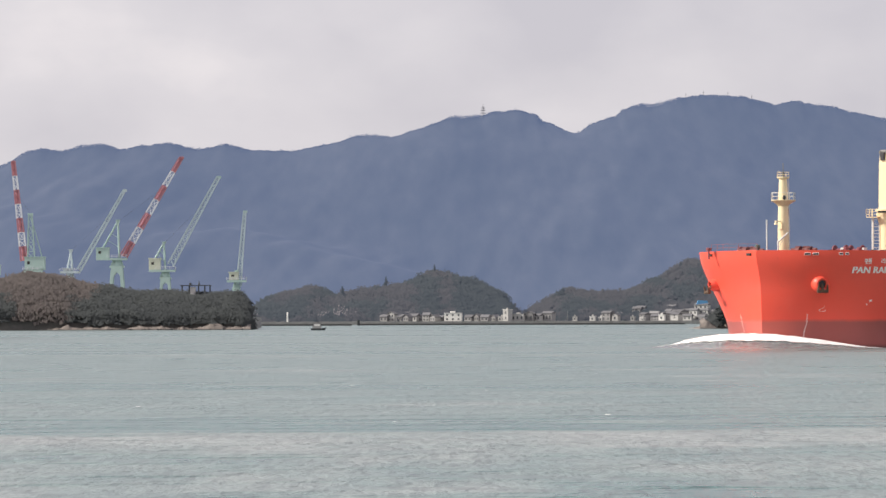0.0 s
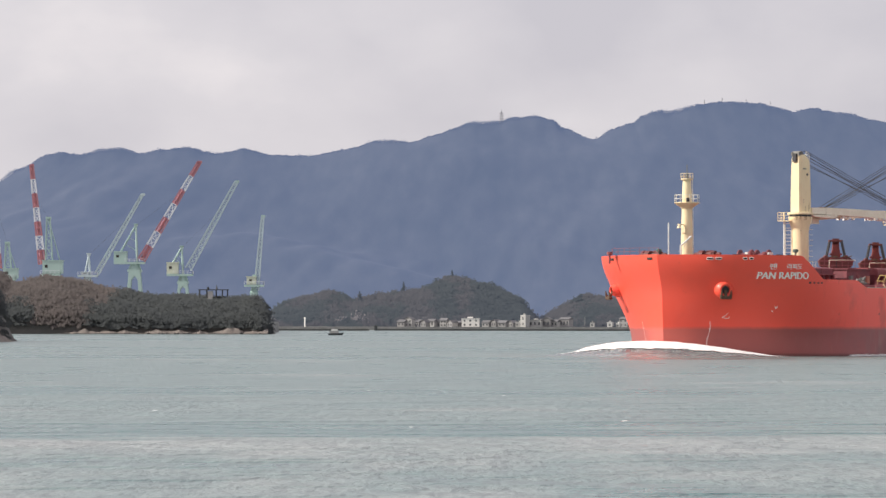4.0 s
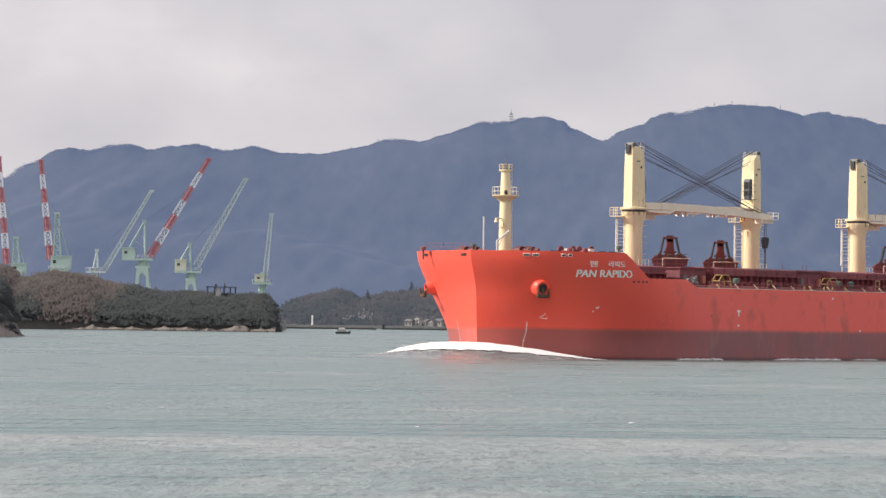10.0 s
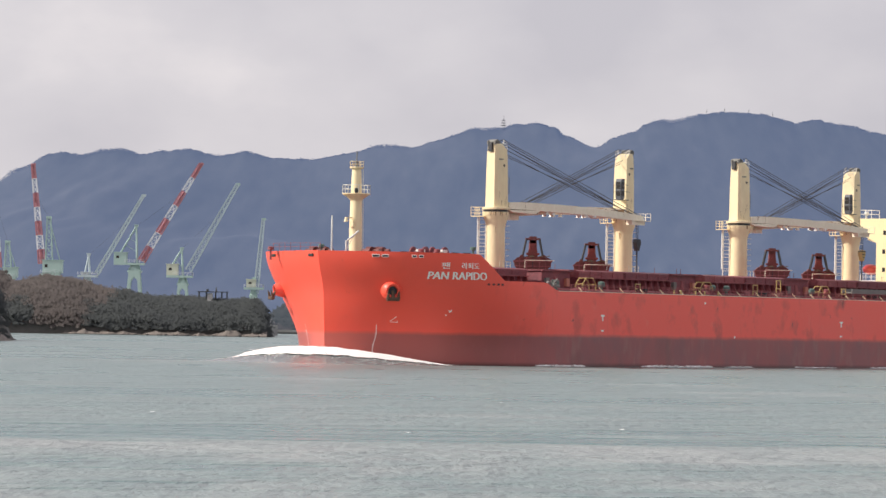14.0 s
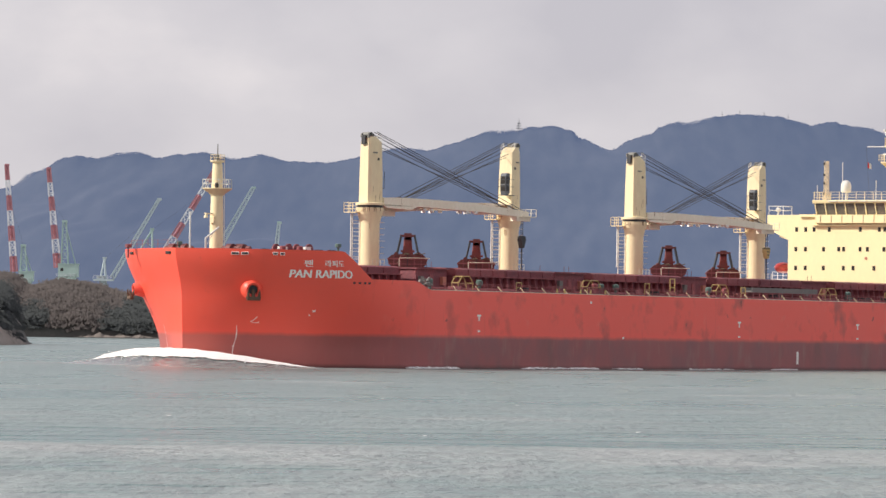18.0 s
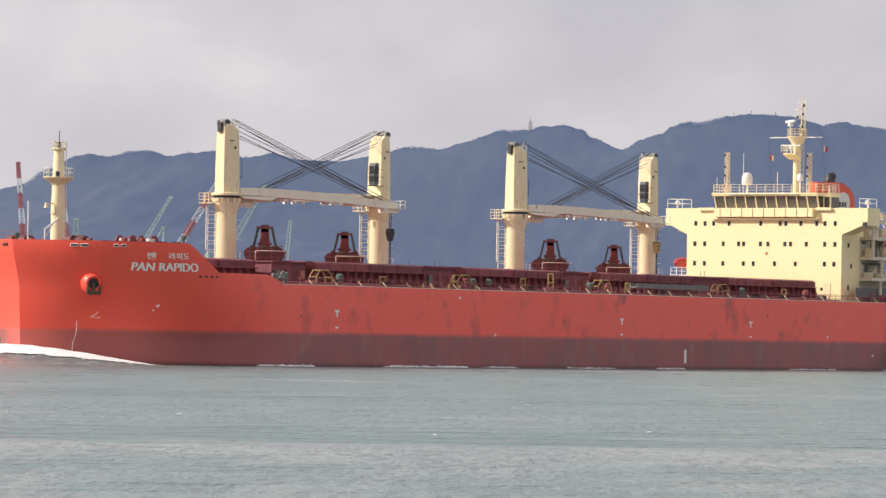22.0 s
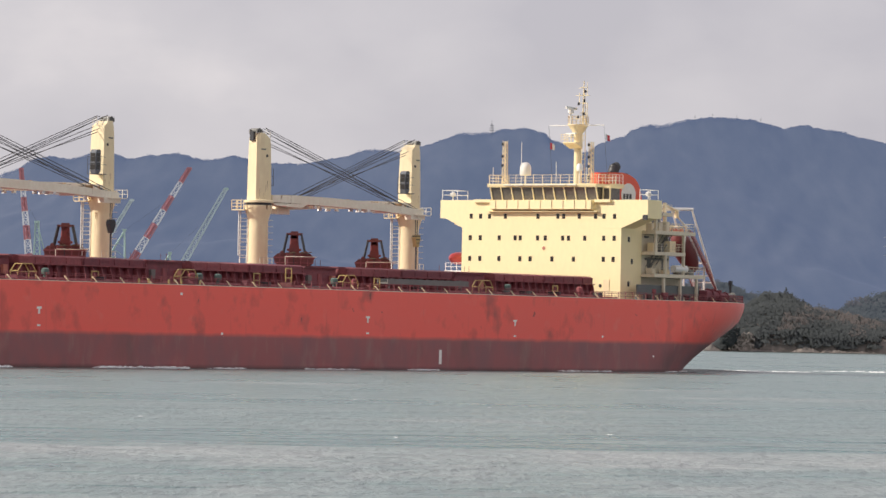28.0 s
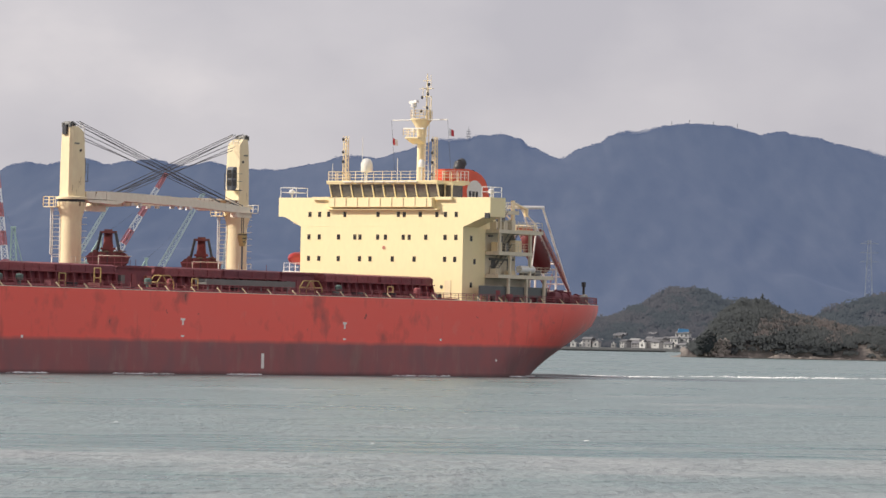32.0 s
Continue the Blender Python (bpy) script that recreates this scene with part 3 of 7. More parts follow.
def smooth_line(table):
    xs, ys = np.array([p[0] for p in table], float), np.array([p[1] for p in table], float)

    def at(x):
        i = np.clip(np.searchsorted(xs, x) - 1, 0, len(xs) - 2)
        t = np.clip((x - xs[i]) / (xs[i + 1] - xs[i]), 0, 1)
        t = t * 0.5 + (t * t * (3 - 2 * t)) * 0.5
        return ys[i] + (ys[i + 1] - ys[i]) * t
    return at


def terrain(name, x0, x1, y0, y1, nx, ny, height, material):
    xs, ys = np.linspace(x0, x1, nx), np.linspace(y0, y1, ny)
    vs = [(x, y, height(x, y)) for y in ys for x in xs]
    fs = [(j * nx + i, j * nx + i + 1, (j + 1) * nx + i + 1, (j + 1) * nx + i) for j in range(ny - 1) for i in range(nx - 1)]
    me = bpy.data.meshes.new(name)
    me.from_pydata(vs, [], fs)
    me.materials.append(M[material])
    me.polygons.foreach_set("use_smooth", [True] * len(me.polygons))
    return me


# ---- sea, mountains, shores ----
def build_sea():
    s = Shape()
    n = 24
    xs = np.linspace(-4800, 4800, n)
    s.add([(x, y, 0) for y in xs for x in xs], [(j * n + i, j * n + i + 1, (j + 1) * n + i + 1, (j + 1) * n + i) for j in range(n - 1) for i in range(n - 1)])
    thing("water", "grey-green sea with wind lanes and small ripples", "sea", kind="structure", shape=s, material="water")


RIDGE = smooth_line([(-900, 60), (-640, 95), (-520, 118), (-447, 136), (-423, 150), (-396, 164.9), (-383, 167.6), (-362, 165), (-339, 170.4), (-327, 171.4), (-307, 166.8), (-288, 170.2), (-261, 172.1), (-234, 166), (-207, 170.8), (-180, 164.8),
                     (-143, 164.4), (-109, 170.7), (-82, 178), (-62, 178.6), (-48, 176.8), (-25, 184.8), (11, 196), (37, 197), (51, 201.3), (73, 202.9), (87, 199), (100, 190.9), (126, 179.8), (150, 192.3), (166, 196.6), (173, 204), (190, 207.3),
                     (200, 206.2), (230, 214.2), (247, 216.9), (284, 215.7), (317, 208), (342, 210.1), (360, 206.8), (404, 198), (440, 187), (520, 172), (620, 150), (900, 90)])
RIDGE_Y = 4300


def mountain_height(x, y):
    """A long steep slope with broad slanting spurs under the crest line."""
    t = max(0.0, (y - 3250) / (RIDGE_Y - 3250))
    mean = sum(RIDGE(x + d) for d in (-110, -80, -50, -20, 20, 50, 80, 110)) / 8
    broad = mean + (RIDGE(x) - mean) * min(1, t) ** 9
    fine = 1.3 * noise.noise(Vector((x * 0.055, 1, 0))) + 1.0 * noise.noise(Vector((x * 0.14, 2, 0)))
    rough = noise.fractal(Vector((x * 0.0060, y * 0.0010, 3.1)), 1.0, 2.0, 4)
    spur = 0.5 + 0.5 * math.sin(x * 0.013 + y * 0.004 + 2.6 * noise.noise(Vector((x * 0.004, y * 0.003, 8))))
    rib = noise.noise(Vector((x * 0.016 + y * 0.004, y * 0.0022, 5.5))) * 9 + noise.noise(Vector((x * 0.045 - y * 0.006, y * 0.006, 1.5))) * 3.5
    if y < RIDGE_Y:
        return broad * t ** (0.95 + 0.2 * spur) + (fine - 0.6) * t ** 24 + (rough * 5 - spur * 14 + rib) * (1 - t ** 3) * min(1, t * 3) - 2 * (t <= 0)
    t = (y - RIDGE_Y) / 500
    return (broad + fine - 0.6) * (1 - 0.7 * t * t) - 30 * t + rough * 12 * t


def build_mountains():
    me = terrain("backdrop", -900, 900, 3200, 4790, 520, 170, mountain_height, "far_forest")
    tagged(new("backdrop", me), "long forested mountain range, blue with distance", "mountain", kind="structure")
    rng = np.random.default_rng(5)
    rows = []
    for k in range(5200):
        x = rng.uniform(-520, 560)
        y = RIDGE_Y + rng.normal() * 5
        grove = max(0, noise.noise(Vector((x * 0.022, 5, 0))) + 0.05)
        h = rng.uniform(1.2, 3.0) * (0.7 + 2.4 * grove) + (2.4 if rng.random() < 0.02 else 0)
        rows.append((x, y, mountain_height(x, y) - h * 0.35, h, h * 0.5))
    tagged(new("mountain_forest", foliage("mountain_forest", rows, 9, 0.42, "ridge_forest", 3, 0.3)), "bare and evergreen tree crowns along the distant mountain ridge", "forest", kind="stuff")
    # the relay mast on the left summit
    s = Shape()
    x, y = 38.9, RIDGE_Y - 4
    z = mountain_height(x, y) - 1
    for a in (-1.2, 1.2):
        for b in (-1.2, 1.2):
            s.bar((x + a, y + b, z), (x + a * 0.3, y + b * 0.3, z + 12), 0.16, 4)
    for k in range(6):
        s.bar((x - 1.2 + k * 0.15, y - 1, z + 2 * k), (x + 1.1 - k * 0.15, y - 1, z + 2 * k + 2), 0.12, 4)
    for zz, w in ((5, 2.6), (7.5, 2.4), (9.8, 2.0)):
        s.box(x - w, x + w, y - 0.6, y + 0.6, z + zz, z + zz + 0.5)
    s.bar((x, y, z + 11), (x, y, z + 15), 0.15, 4)
    thing("relay_mast", "grey lattice relay mast on the mountain summit", "mast", shape=s, material="far_mast")
    for x in (233, 250, 273, 296):
        s = Shape()
        z = mountain_height(x, RIDGE_Y)
        s.bar((x, RIDGE_Y, z - 1), (x, RIDGE_Y, z + 3.4 + (x % 3) * 0.8), 0.16, 5)
        s.box(x - 0.5, x + 0.5, RIDGE_Y - 0.4, RIDGE_Y + 0.4, z + 2.6, z + 3.1)
        thing("ridge_mast", "thin aerial mast on the mountain ridge", "mast", "ridge masts", shape=s, material="far_mast")


def hill(name, table, y, front, back, x0, x1, step, label, material, tall, gap, steep, seed, woods, foot=1.5, behind=0.35, sink=0.8, kind="structure"):
    """A wooded hill: a crest line (x, height of the tree tops), a front and a back slope, and its woods.
    woods: rows of (name, label, material, pieces for each crown, piece size, upright, share(x, height on the slope, random))."""
    crest = smooth_line(table)
    rng = np.random.default_rng(seed)
    waves = [(rng.uniform(0.02, 0.30), rng.uniform(0.02, 0.30), rng.uniform(0, 6.283)) for k in range(7)]

    def ground(X, Y):
        C = np.array([crest(x) for x in X.ravel()]).reshape(X.shape)
        T = np.clip(np.where(Y < y, (Y - (y - front)) / front, 1 - (Y - y) / back), 0, 1)
        rough = sum(np.sin(a * X + b * Y + c) for a, b, c in waves) * 0.10 * tall
        rise = np.sin(T * np.pi / 2) ** steep
        Z = np.maximum(0.0, C - tall * sink) * rise + foot * np.clip(T * 25, 0, 1) * np.clip(C / 5, 0, 1) + rough * rise * np.clip(C / tall - 0.6, 0, 1)
        return np.where((T <= 0.001) | (C <= 0.2), -1.5, Z), C, T

    xs, ys = np.arange(x0, x1 + step, step), np.arange(y - front, y + back, step)
    X, Y = np.meshgrid(xs, ys)
    Z, C, T = ground(X, Y)
    ny, nx = X.shape
    me = bpy.data.meshes.new(name)
    idx = np.arange(nx * ny).reshape(ny, nx)
    quads = np.stack([idx[:-1, :-1], idx[:-1, 1:], idx[1:, 1:], idx[1:, :-1]], -1).reshape(-1, 4)
    co = np.stack([X, Y, Z], -1).reshape(-1, 3)
    me.vertices.add(len(co)), me.loops.add(quads.size), me.polygons.add(len(quads))
    me.vertices.foreach_set("co", co.ravel())
    me.loops.foreach_set("vertex_index", quads.ravel().astype(np.int32))
    me.polygons.foreach_set("loop_start", np.arange(0, quads.size, 4, dtype=np.int32))
    me.polygons.foreach_set("use_smooth", [True] * len(quads))
    me.update(calc_edges=True)
    me.materials.append(M[material])
    tagged(new(name, me), label, "hill", kind=kind)
    # trees stand on a loose grid; those low on the slope and towards the ends are smaller
    lines = np.concatenate([y - front + np.arange(0.25, gap * 1.6, gap * 0.3), np.arange(y - front + gap * 1.6, y + back * behind, gap)])
    gx, gy = np.meshgrid(np.arange(x0, x1, gap), lines)
    gx, gy = gx + rng.uniform(-0.5, 0.5, gx.shape) * gap, gy + rng.uniform(-0.5, 0.5, gx.shape) * np.where(gy < y - front + gap * 1.6, 0.3, 1.0) * gap
    gz, gc, gt = ground(gx, gy)
    high = tall * rng.uniform(0.60, 1.10, gx.shape) * np.clip(gc / (tall * 1.5), 0.15, 1) * np.clip(0.6 + gt * 8, 0.5, 1)
    high = np.where(rng.random(gx.shape) < 0.05, high * 1.22, high)
    wide = high * rng.uniform(0.44, 0.72, gx.shape)
    rows = np.stack([gx, gy, gz - 0.28 * high, high, wide, gt, gc, rng.random(gx.shape)], -1).reshape(-1, 8)
    rows = rows[(rows[:, 6] > 1.0) & (rows[:, 5] > 0.004) & (rows[:, 2] > -0.5)]
    patch = np.array([noise.noise(Vector((r[0] * 0.05, r[2] * 0.10, seed))) for r in rows])
    left = np.ones(len(rows), bool)
    for k, (wname, wlabel, wmat, per, leaf, upright, share) in enumerate(woods):
        pick = left & np.array([share(r[0], r[2], p + (r[7] - 0.5) * 0.35) for r, p in zip(rows, patch)])
        left &= ~pick
        if wname and pick.any():
            tagged(new(wname, foliage(wname, rows[pick][:, :5], per, leaf, wmat, seed + k, upright)), wlabel, "trees", kind="stuff")
    return lambda x, yy: float(ground(np.array([x], float), np.array([yy], float))[0][0])


def conifer(x, y, z, h, label, material="pine", wide=0.2):
    """One slim conifer: tapered trunk, short limbs and drooping tiers of needles."""
    rng = np.random.default_rng(int(abs(x * 31 + h * 7)) + 5)
    t = thing("conifer", label, "tree", "single conifers", at=pose(x, y, z))
    s = Shape().bar((0, 0, -0.5), (0, 0, h * 0.96), h * 0.028, 6, h * 0.006)
    rows = []
    for k in range(11):
        f = 0.16 + 0.80 * k / 10
        r = h * wide * (1 - f) * 1.1 + 0.12
        for q in range(3):
            a = rng.uniform(0, 6.283)
            tipx, tipy = math.cos(a) * r, math.sin(a) * r
            s.bar((0, 0, h * f), (tipx, tipy, h * f - r * 0.25), 0.05, 4, 0.02)
            rows.append((tipx * 0.6, tipy * 0.6, h * f - r * 0.75, r * 1.1, r * 0.62))
        rows.append((0, 0, h * f - r * 0.4, r * 1.2, r * 0.45))
    part("trunk", s, "soil", t)
    part("crown", foliage("crown", rows, 12, h * 0.035, material, 70), None, t)
    return t


def build_shores():
    always = lambda x, z, p: True
    rng = np.random.default_rng(7)
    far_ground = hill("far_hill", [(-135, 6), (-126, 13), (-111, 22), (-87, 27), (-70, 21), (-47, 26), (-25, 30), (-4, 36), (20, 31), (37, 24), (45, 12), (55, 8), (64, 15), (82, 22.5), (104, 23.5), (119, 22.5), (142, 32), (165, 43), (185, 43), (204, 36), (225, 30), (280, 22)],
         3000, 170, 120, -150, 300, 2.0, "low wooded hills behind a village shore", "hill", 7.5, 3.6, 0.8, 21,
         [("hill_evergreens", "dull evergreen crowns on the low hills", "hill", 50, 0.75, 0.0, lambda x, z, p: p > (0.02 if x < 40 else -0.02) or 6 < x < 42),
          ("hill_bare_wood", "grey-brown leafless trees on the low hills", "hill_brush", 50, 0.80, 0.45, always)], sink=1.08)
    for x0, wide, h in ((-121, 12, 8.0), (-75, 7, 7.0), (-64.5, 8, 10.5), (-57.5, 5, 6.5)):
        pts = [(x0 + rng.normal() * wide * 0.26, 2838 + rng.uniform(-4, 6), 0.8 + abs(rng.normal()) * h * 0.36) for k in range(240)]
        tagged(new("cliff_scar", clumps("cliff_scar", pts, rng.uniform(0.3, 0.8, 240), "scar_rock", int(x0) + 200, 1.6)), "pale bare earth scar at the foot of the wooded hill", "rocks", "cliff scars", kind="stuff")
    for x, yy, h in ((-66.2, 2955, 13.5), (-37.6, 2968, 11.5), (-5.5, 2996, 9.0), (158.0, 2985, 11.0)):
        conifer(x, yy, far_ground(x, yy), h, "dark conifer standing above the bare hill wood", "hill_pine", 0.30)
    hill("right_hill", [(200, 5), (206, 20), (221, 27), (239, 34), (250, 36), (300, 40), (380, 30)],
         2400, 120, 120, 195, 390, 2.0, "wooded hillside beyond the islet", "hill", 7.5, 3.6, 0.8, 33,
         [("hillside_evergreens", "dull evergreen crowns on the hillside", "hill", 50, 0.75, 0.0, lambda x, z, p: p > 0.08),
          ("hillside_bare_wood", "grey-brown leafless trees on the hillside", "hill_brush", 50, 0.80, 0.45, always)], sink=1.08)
    # the headland: leafless brush on its landward half, dark evergreen wood towards the point
    hill("headland", [(-330, 27), (-212, 26), (-181, 24.6), (-174, 20.5), (-161, 22.6), (-148, 21), (-137, 17.4), (-126, 16), (-108, 16.0), (-101, 14.6), (-86, 14.5), (-81, 14.6), (-77, 11.5), (-74.5, 3), (-73, 0)],
         1745, 42, 60, -212, -72, 1.0, "steep dark headland above the sea", "headland", 4.6, 1.6, 0.42, 41,
         [("headland_brush", "brown leafless winter brush on the headland", "brush", 52, 0.46, 0.5,
           lambda x, z, p: (-162 < x < -143 + 6 * p and z < 9 + 8 * p) or (x < -131 + (z - 12) * 1.4 + 16 * p and z > 7.5 + 10 * p)),
          ("headland_evergreens", "dark dense evergreen wood on the headland", "pine", 90, 0.38, 0.0, always)], 0.8, sink=0.92)
    rng = np.random.default_rng(8)

    def ledge(name, label, x0, x1, y, seed, high=1.6, gaps=0.0):
        """A low worn rock shelf along the waterline, with a dark wet foot."""
        def shelf(x, yy):
            f = (yy - y) / 7
            n = noise.fractal(Vector((x * 0.42, yy * 0.25, seed)), 0.8, 2.1, 5)
            broad = noise.noise(Vector((x * 0.11, seed, 1)))
            return -0.8 + min(1, f * 5) * (1.3 + max(-0.5, broad + gaps) * high * 1.5 + n * 0.8) + f * 0.8
        ob = new(name, terrain(name, x0, x1, y, y + 7, int((x1 - x0) / 0.45), 12, shelf, "pale_rock"))
        tagged(ob, label, "rocks", kind="structure")
        foot = terrain("wet_foot", x0, x1, y - 1.3, y + 1.4, int((x1 - x0) / 0.6), 5, lambda x, yy: -0.5 + 0.75 * min(1, (yy - y + 1.3) / 0.8) + 0.3 * noise.noise(Vector((x * 0.5, yy, 3))), "wet_rock")
        part("wet_foot", foot, None, ob, "dark wet rock at the waterline")

    ledge("shore_ledge", "pale low rock ledge under the headland wood", -152, -72.8, 1699.5, 5, 1.7, 0.1)
    part_rocks = [(rng.uniform(-128, -73), 1698 + rng.uniform(-1, 2), rng.uniform(-0.2, 0.3)) for k in range(60)]
    tagged(new("shore_rocks", clumps("shore_rocks", part_rocks, rng.uniform(0.25, 0.8, 60), "wet_rock", 12, 0.7)), "dark loose rocks along the waterline", "rocks", kind="stuff")

    # the near rock and its trees, close to the left border
    def rock_h(x, y):
        t = max(0.0, (-101.0 - x) / 8)
        d = 1 - ((y - 985) / 32) ** 2
        n = noise.fractal(Vector((x * 0.32, y * 0.12, 2)), 0.8, 2.2, 6) + 0.5 * abs(noise.noise(Vector((x * 0.9 + y * 0.2, 4, 1))))
        return max(-1, (min(1, t ** 0.7) * 7.0 + min(4, t * 0.5)) * max(0, d) ** 0.5 + n * 1.7 * min(1, t * 2) - 1.0 * (t <= 0))
    me = terrain("shore_rock", -180, -92, 953, 1017, 300, 60, rock_h, "rock")
    tagged(new("shore_rock", me), "rounded tan rock outcrop at the water's edge", "rock", kind="structure")
    hill("rock_wood", [(-260, 18), (-144, 17), (-112, 15.5), (-107, 13.8), (-104.5, 8.5), (-103, 2), (-102, 0)],
         1012, 24, 30, -150, -102, 0.6, "dark wooded bank behind the tan rock", "headland", 4.0, 1.2, 0.45, 61,
         [("bank_brush", "brown leafless brush on the bank", "brush", 90, 0.26, 0.5, lambda x, z, p: p > 0.22),
          ("bank_evergreens", "dark evergreen wood behind the tan rock", "pine", 110, 0.26, 0.0, always)], 1.0)

    # the islet to the right
    islet_ground = hill("islet", [(93, 0), (96, 1), (101, 6.0), (105, 9), (110.5, 15.5), (113, 18.6), (119, 21.4), (127, 22.0), (131, 20.2), (136, 18), (142, 15.4), (151, 14.4), (169, 12.6), (178, 10.5), (200, 9), (260, 12)],
         1680, 34, 40, 92, 230, 1.0, "small rocky wooded islet", "islet", 4.8, 1.6, 0.5, 51,
         [(None, "", "", 0, 0, 0, lambda x, z, p: (104 < x < 113 and z < 5.5 + 9 * p) or (z < 4.5 and p > 0.04) or (x > 137 and z < 5.5 and p > -0.05)),
          ("islet_brush", "grey-brown leafless brush on the islet", "brush", 52, 0.46, 0.5, lambda x, z, p: p > (-0.06 if x > 137 else 0.18) and z < 18),
          ("islet_evergreens", "dark evergreen wood on the islet", "pine", 90, 0.38, 0.0, always)], 1.6, sink=1.15)
    for x, yy, h in ((119.5, 1676, 4.6), (123.6, 1676, 4.8), (126.0, 1678, 5.6), (128.3, 1677, 4.6), (132.3, 1675, 5.2), (141.2, 1674, 4.6), (152.5, 1668, 5.0), (157.0, 1666, 4.6)):
        conifer(x, yy, islet_ground(x, yy) - 0.6, h, "slim dark conifer on the crest of the islet", "pine", 0.36)
    ledge("islet_ledge", "pale broken rock ledge round the islet", 94, 240, 1643.5, 9, 2.0, 0.05)
    # bare rock face and one broad dark tree at the islet's end
    pts = [(108.2 + rng.normal() * 2.4, 1645.6 + rng.uniform(-0.8, 1.2) + 0.15 * k % 1, 0.4 + 6.2 * rng.random() ** 1.6) for k in range(200)]
    tagged(new("rock_face", clumps("rock_face", pts, rng.uniform(0.35, 1.0, 200), "tan_rock", 15, 0.9)), "pale bare rock face at the end of the islet", "rocks", kind="stuff")
    tree = thing("shore_tree", "broad dark evergreen tree leaning over the islet shore", "tree", at=pose(103.4, 1644, 0))
    tr = Shape().bar((0.6, 0, 0.4), (0.2, 0, 4.2), 0.32, 7, 0.2)
    for a, z in ((-1.6, 6.5), (1.5, 6.8), (0.2, 8.0)):
        tr.bar((0.25, 0, 3.6), (a, 0.2, z), 0.16, 6, 0.07)
    part("trunk", tr, "soil", tree)
    c, r = crown_points(rng, [(-1.2, 0, 1.6, 7.0), (1.0, 0.3, 2.4, 7.4), (0, -0.4, 1.2, 6.4)], 220, 0.05, 0.22)
    part("crown", clumps("crown", c, r, "pine", 16), None, tree)
    # low land under the shipyard
    s = Shape().box(-330, -84.8, 1800, 2100, -2, 5)
    thing("shipyard_quay", "flat concrete shipyard quay behind the headland", "quay", kind="structure", shape=s, material="concrete")
    s = Shape().box(-140, 330, 2800, 2890, -2, 2.2)
    thing("village_ground", "flat village ground behind the sea wall", "ground", kind="structure", shape=s, material="concrete")
    for x0, x1, y in ((-135, -52, 2560), (-50, 142, 2640)):
        wall = thing("sea_wall", "long weathered grey concrete sea wall", "wall", "sea walls", kind="structure", shape=Shape().box(x0, x1, y, y + 3, -2, 2.3), material="concrete")
        part("wall_toe", Shape().box(x0, x1, y - 1.2, y - 0.004, -2, 0.95), "wet_concrete", wall, "dark wet foot of the sea wall")


# ---- the ship ----
BEAM, DECK, FORE = 16.13, 9.15, 13.37


def sheer(u):
    """Height of the hull's upper edge at a place along the ship."""
    table = ((-200, 9.15), (69.2, 9.2), (71.8, 10.2), (80.4, 10.22), (85.1, 13.3), (96.6, 13.42), (200, 13.42))
    for (a, p), (b, q) in zip(table, table[1:]):
        if u <= b:
            return p + (q - p) * (u - a) / (b - a)
    return FORE


def ease(t):
    t = max(0.0, min(1.0, t))
    return t * t * (3 - 2 * t)


def bow_shape(w):
    """Start of the bow's curve, stem position and fullness at a height."""
    k = ease((w - 2) / 11.4)
    tip = 94.9 + 0.5 * max(0, w) / 9 + 1.0 * ease((w - 8) / 5.4)
    return 60 + 10 * k, tip, 3.55 + 1.9 * k


def stern_shape(w):
    k = ease((w + 0.5) / 9.5)
    return -58 - 14 * k, -86.0 - 8.9 * min(1, max(0, (w + 0.6)) / 7.0) ** 0.85, 2.6 + 7.0 * k ** 0.9


def half_beam(u, w):
    u0, tip, n = bow_shape(w)
    if u > u0:
        t = min(1, (u - u0) / (tip - u0))
        return BEAM * max(0, 1 - t ** n)
    a0, end, hb = stern_shape(w)
    if u < a0:
        t = min(1, (a0 - u) / (a0 - end))
        return hb + (BEAM - hb) * (1 - t ** 2.2)
    return BEAM


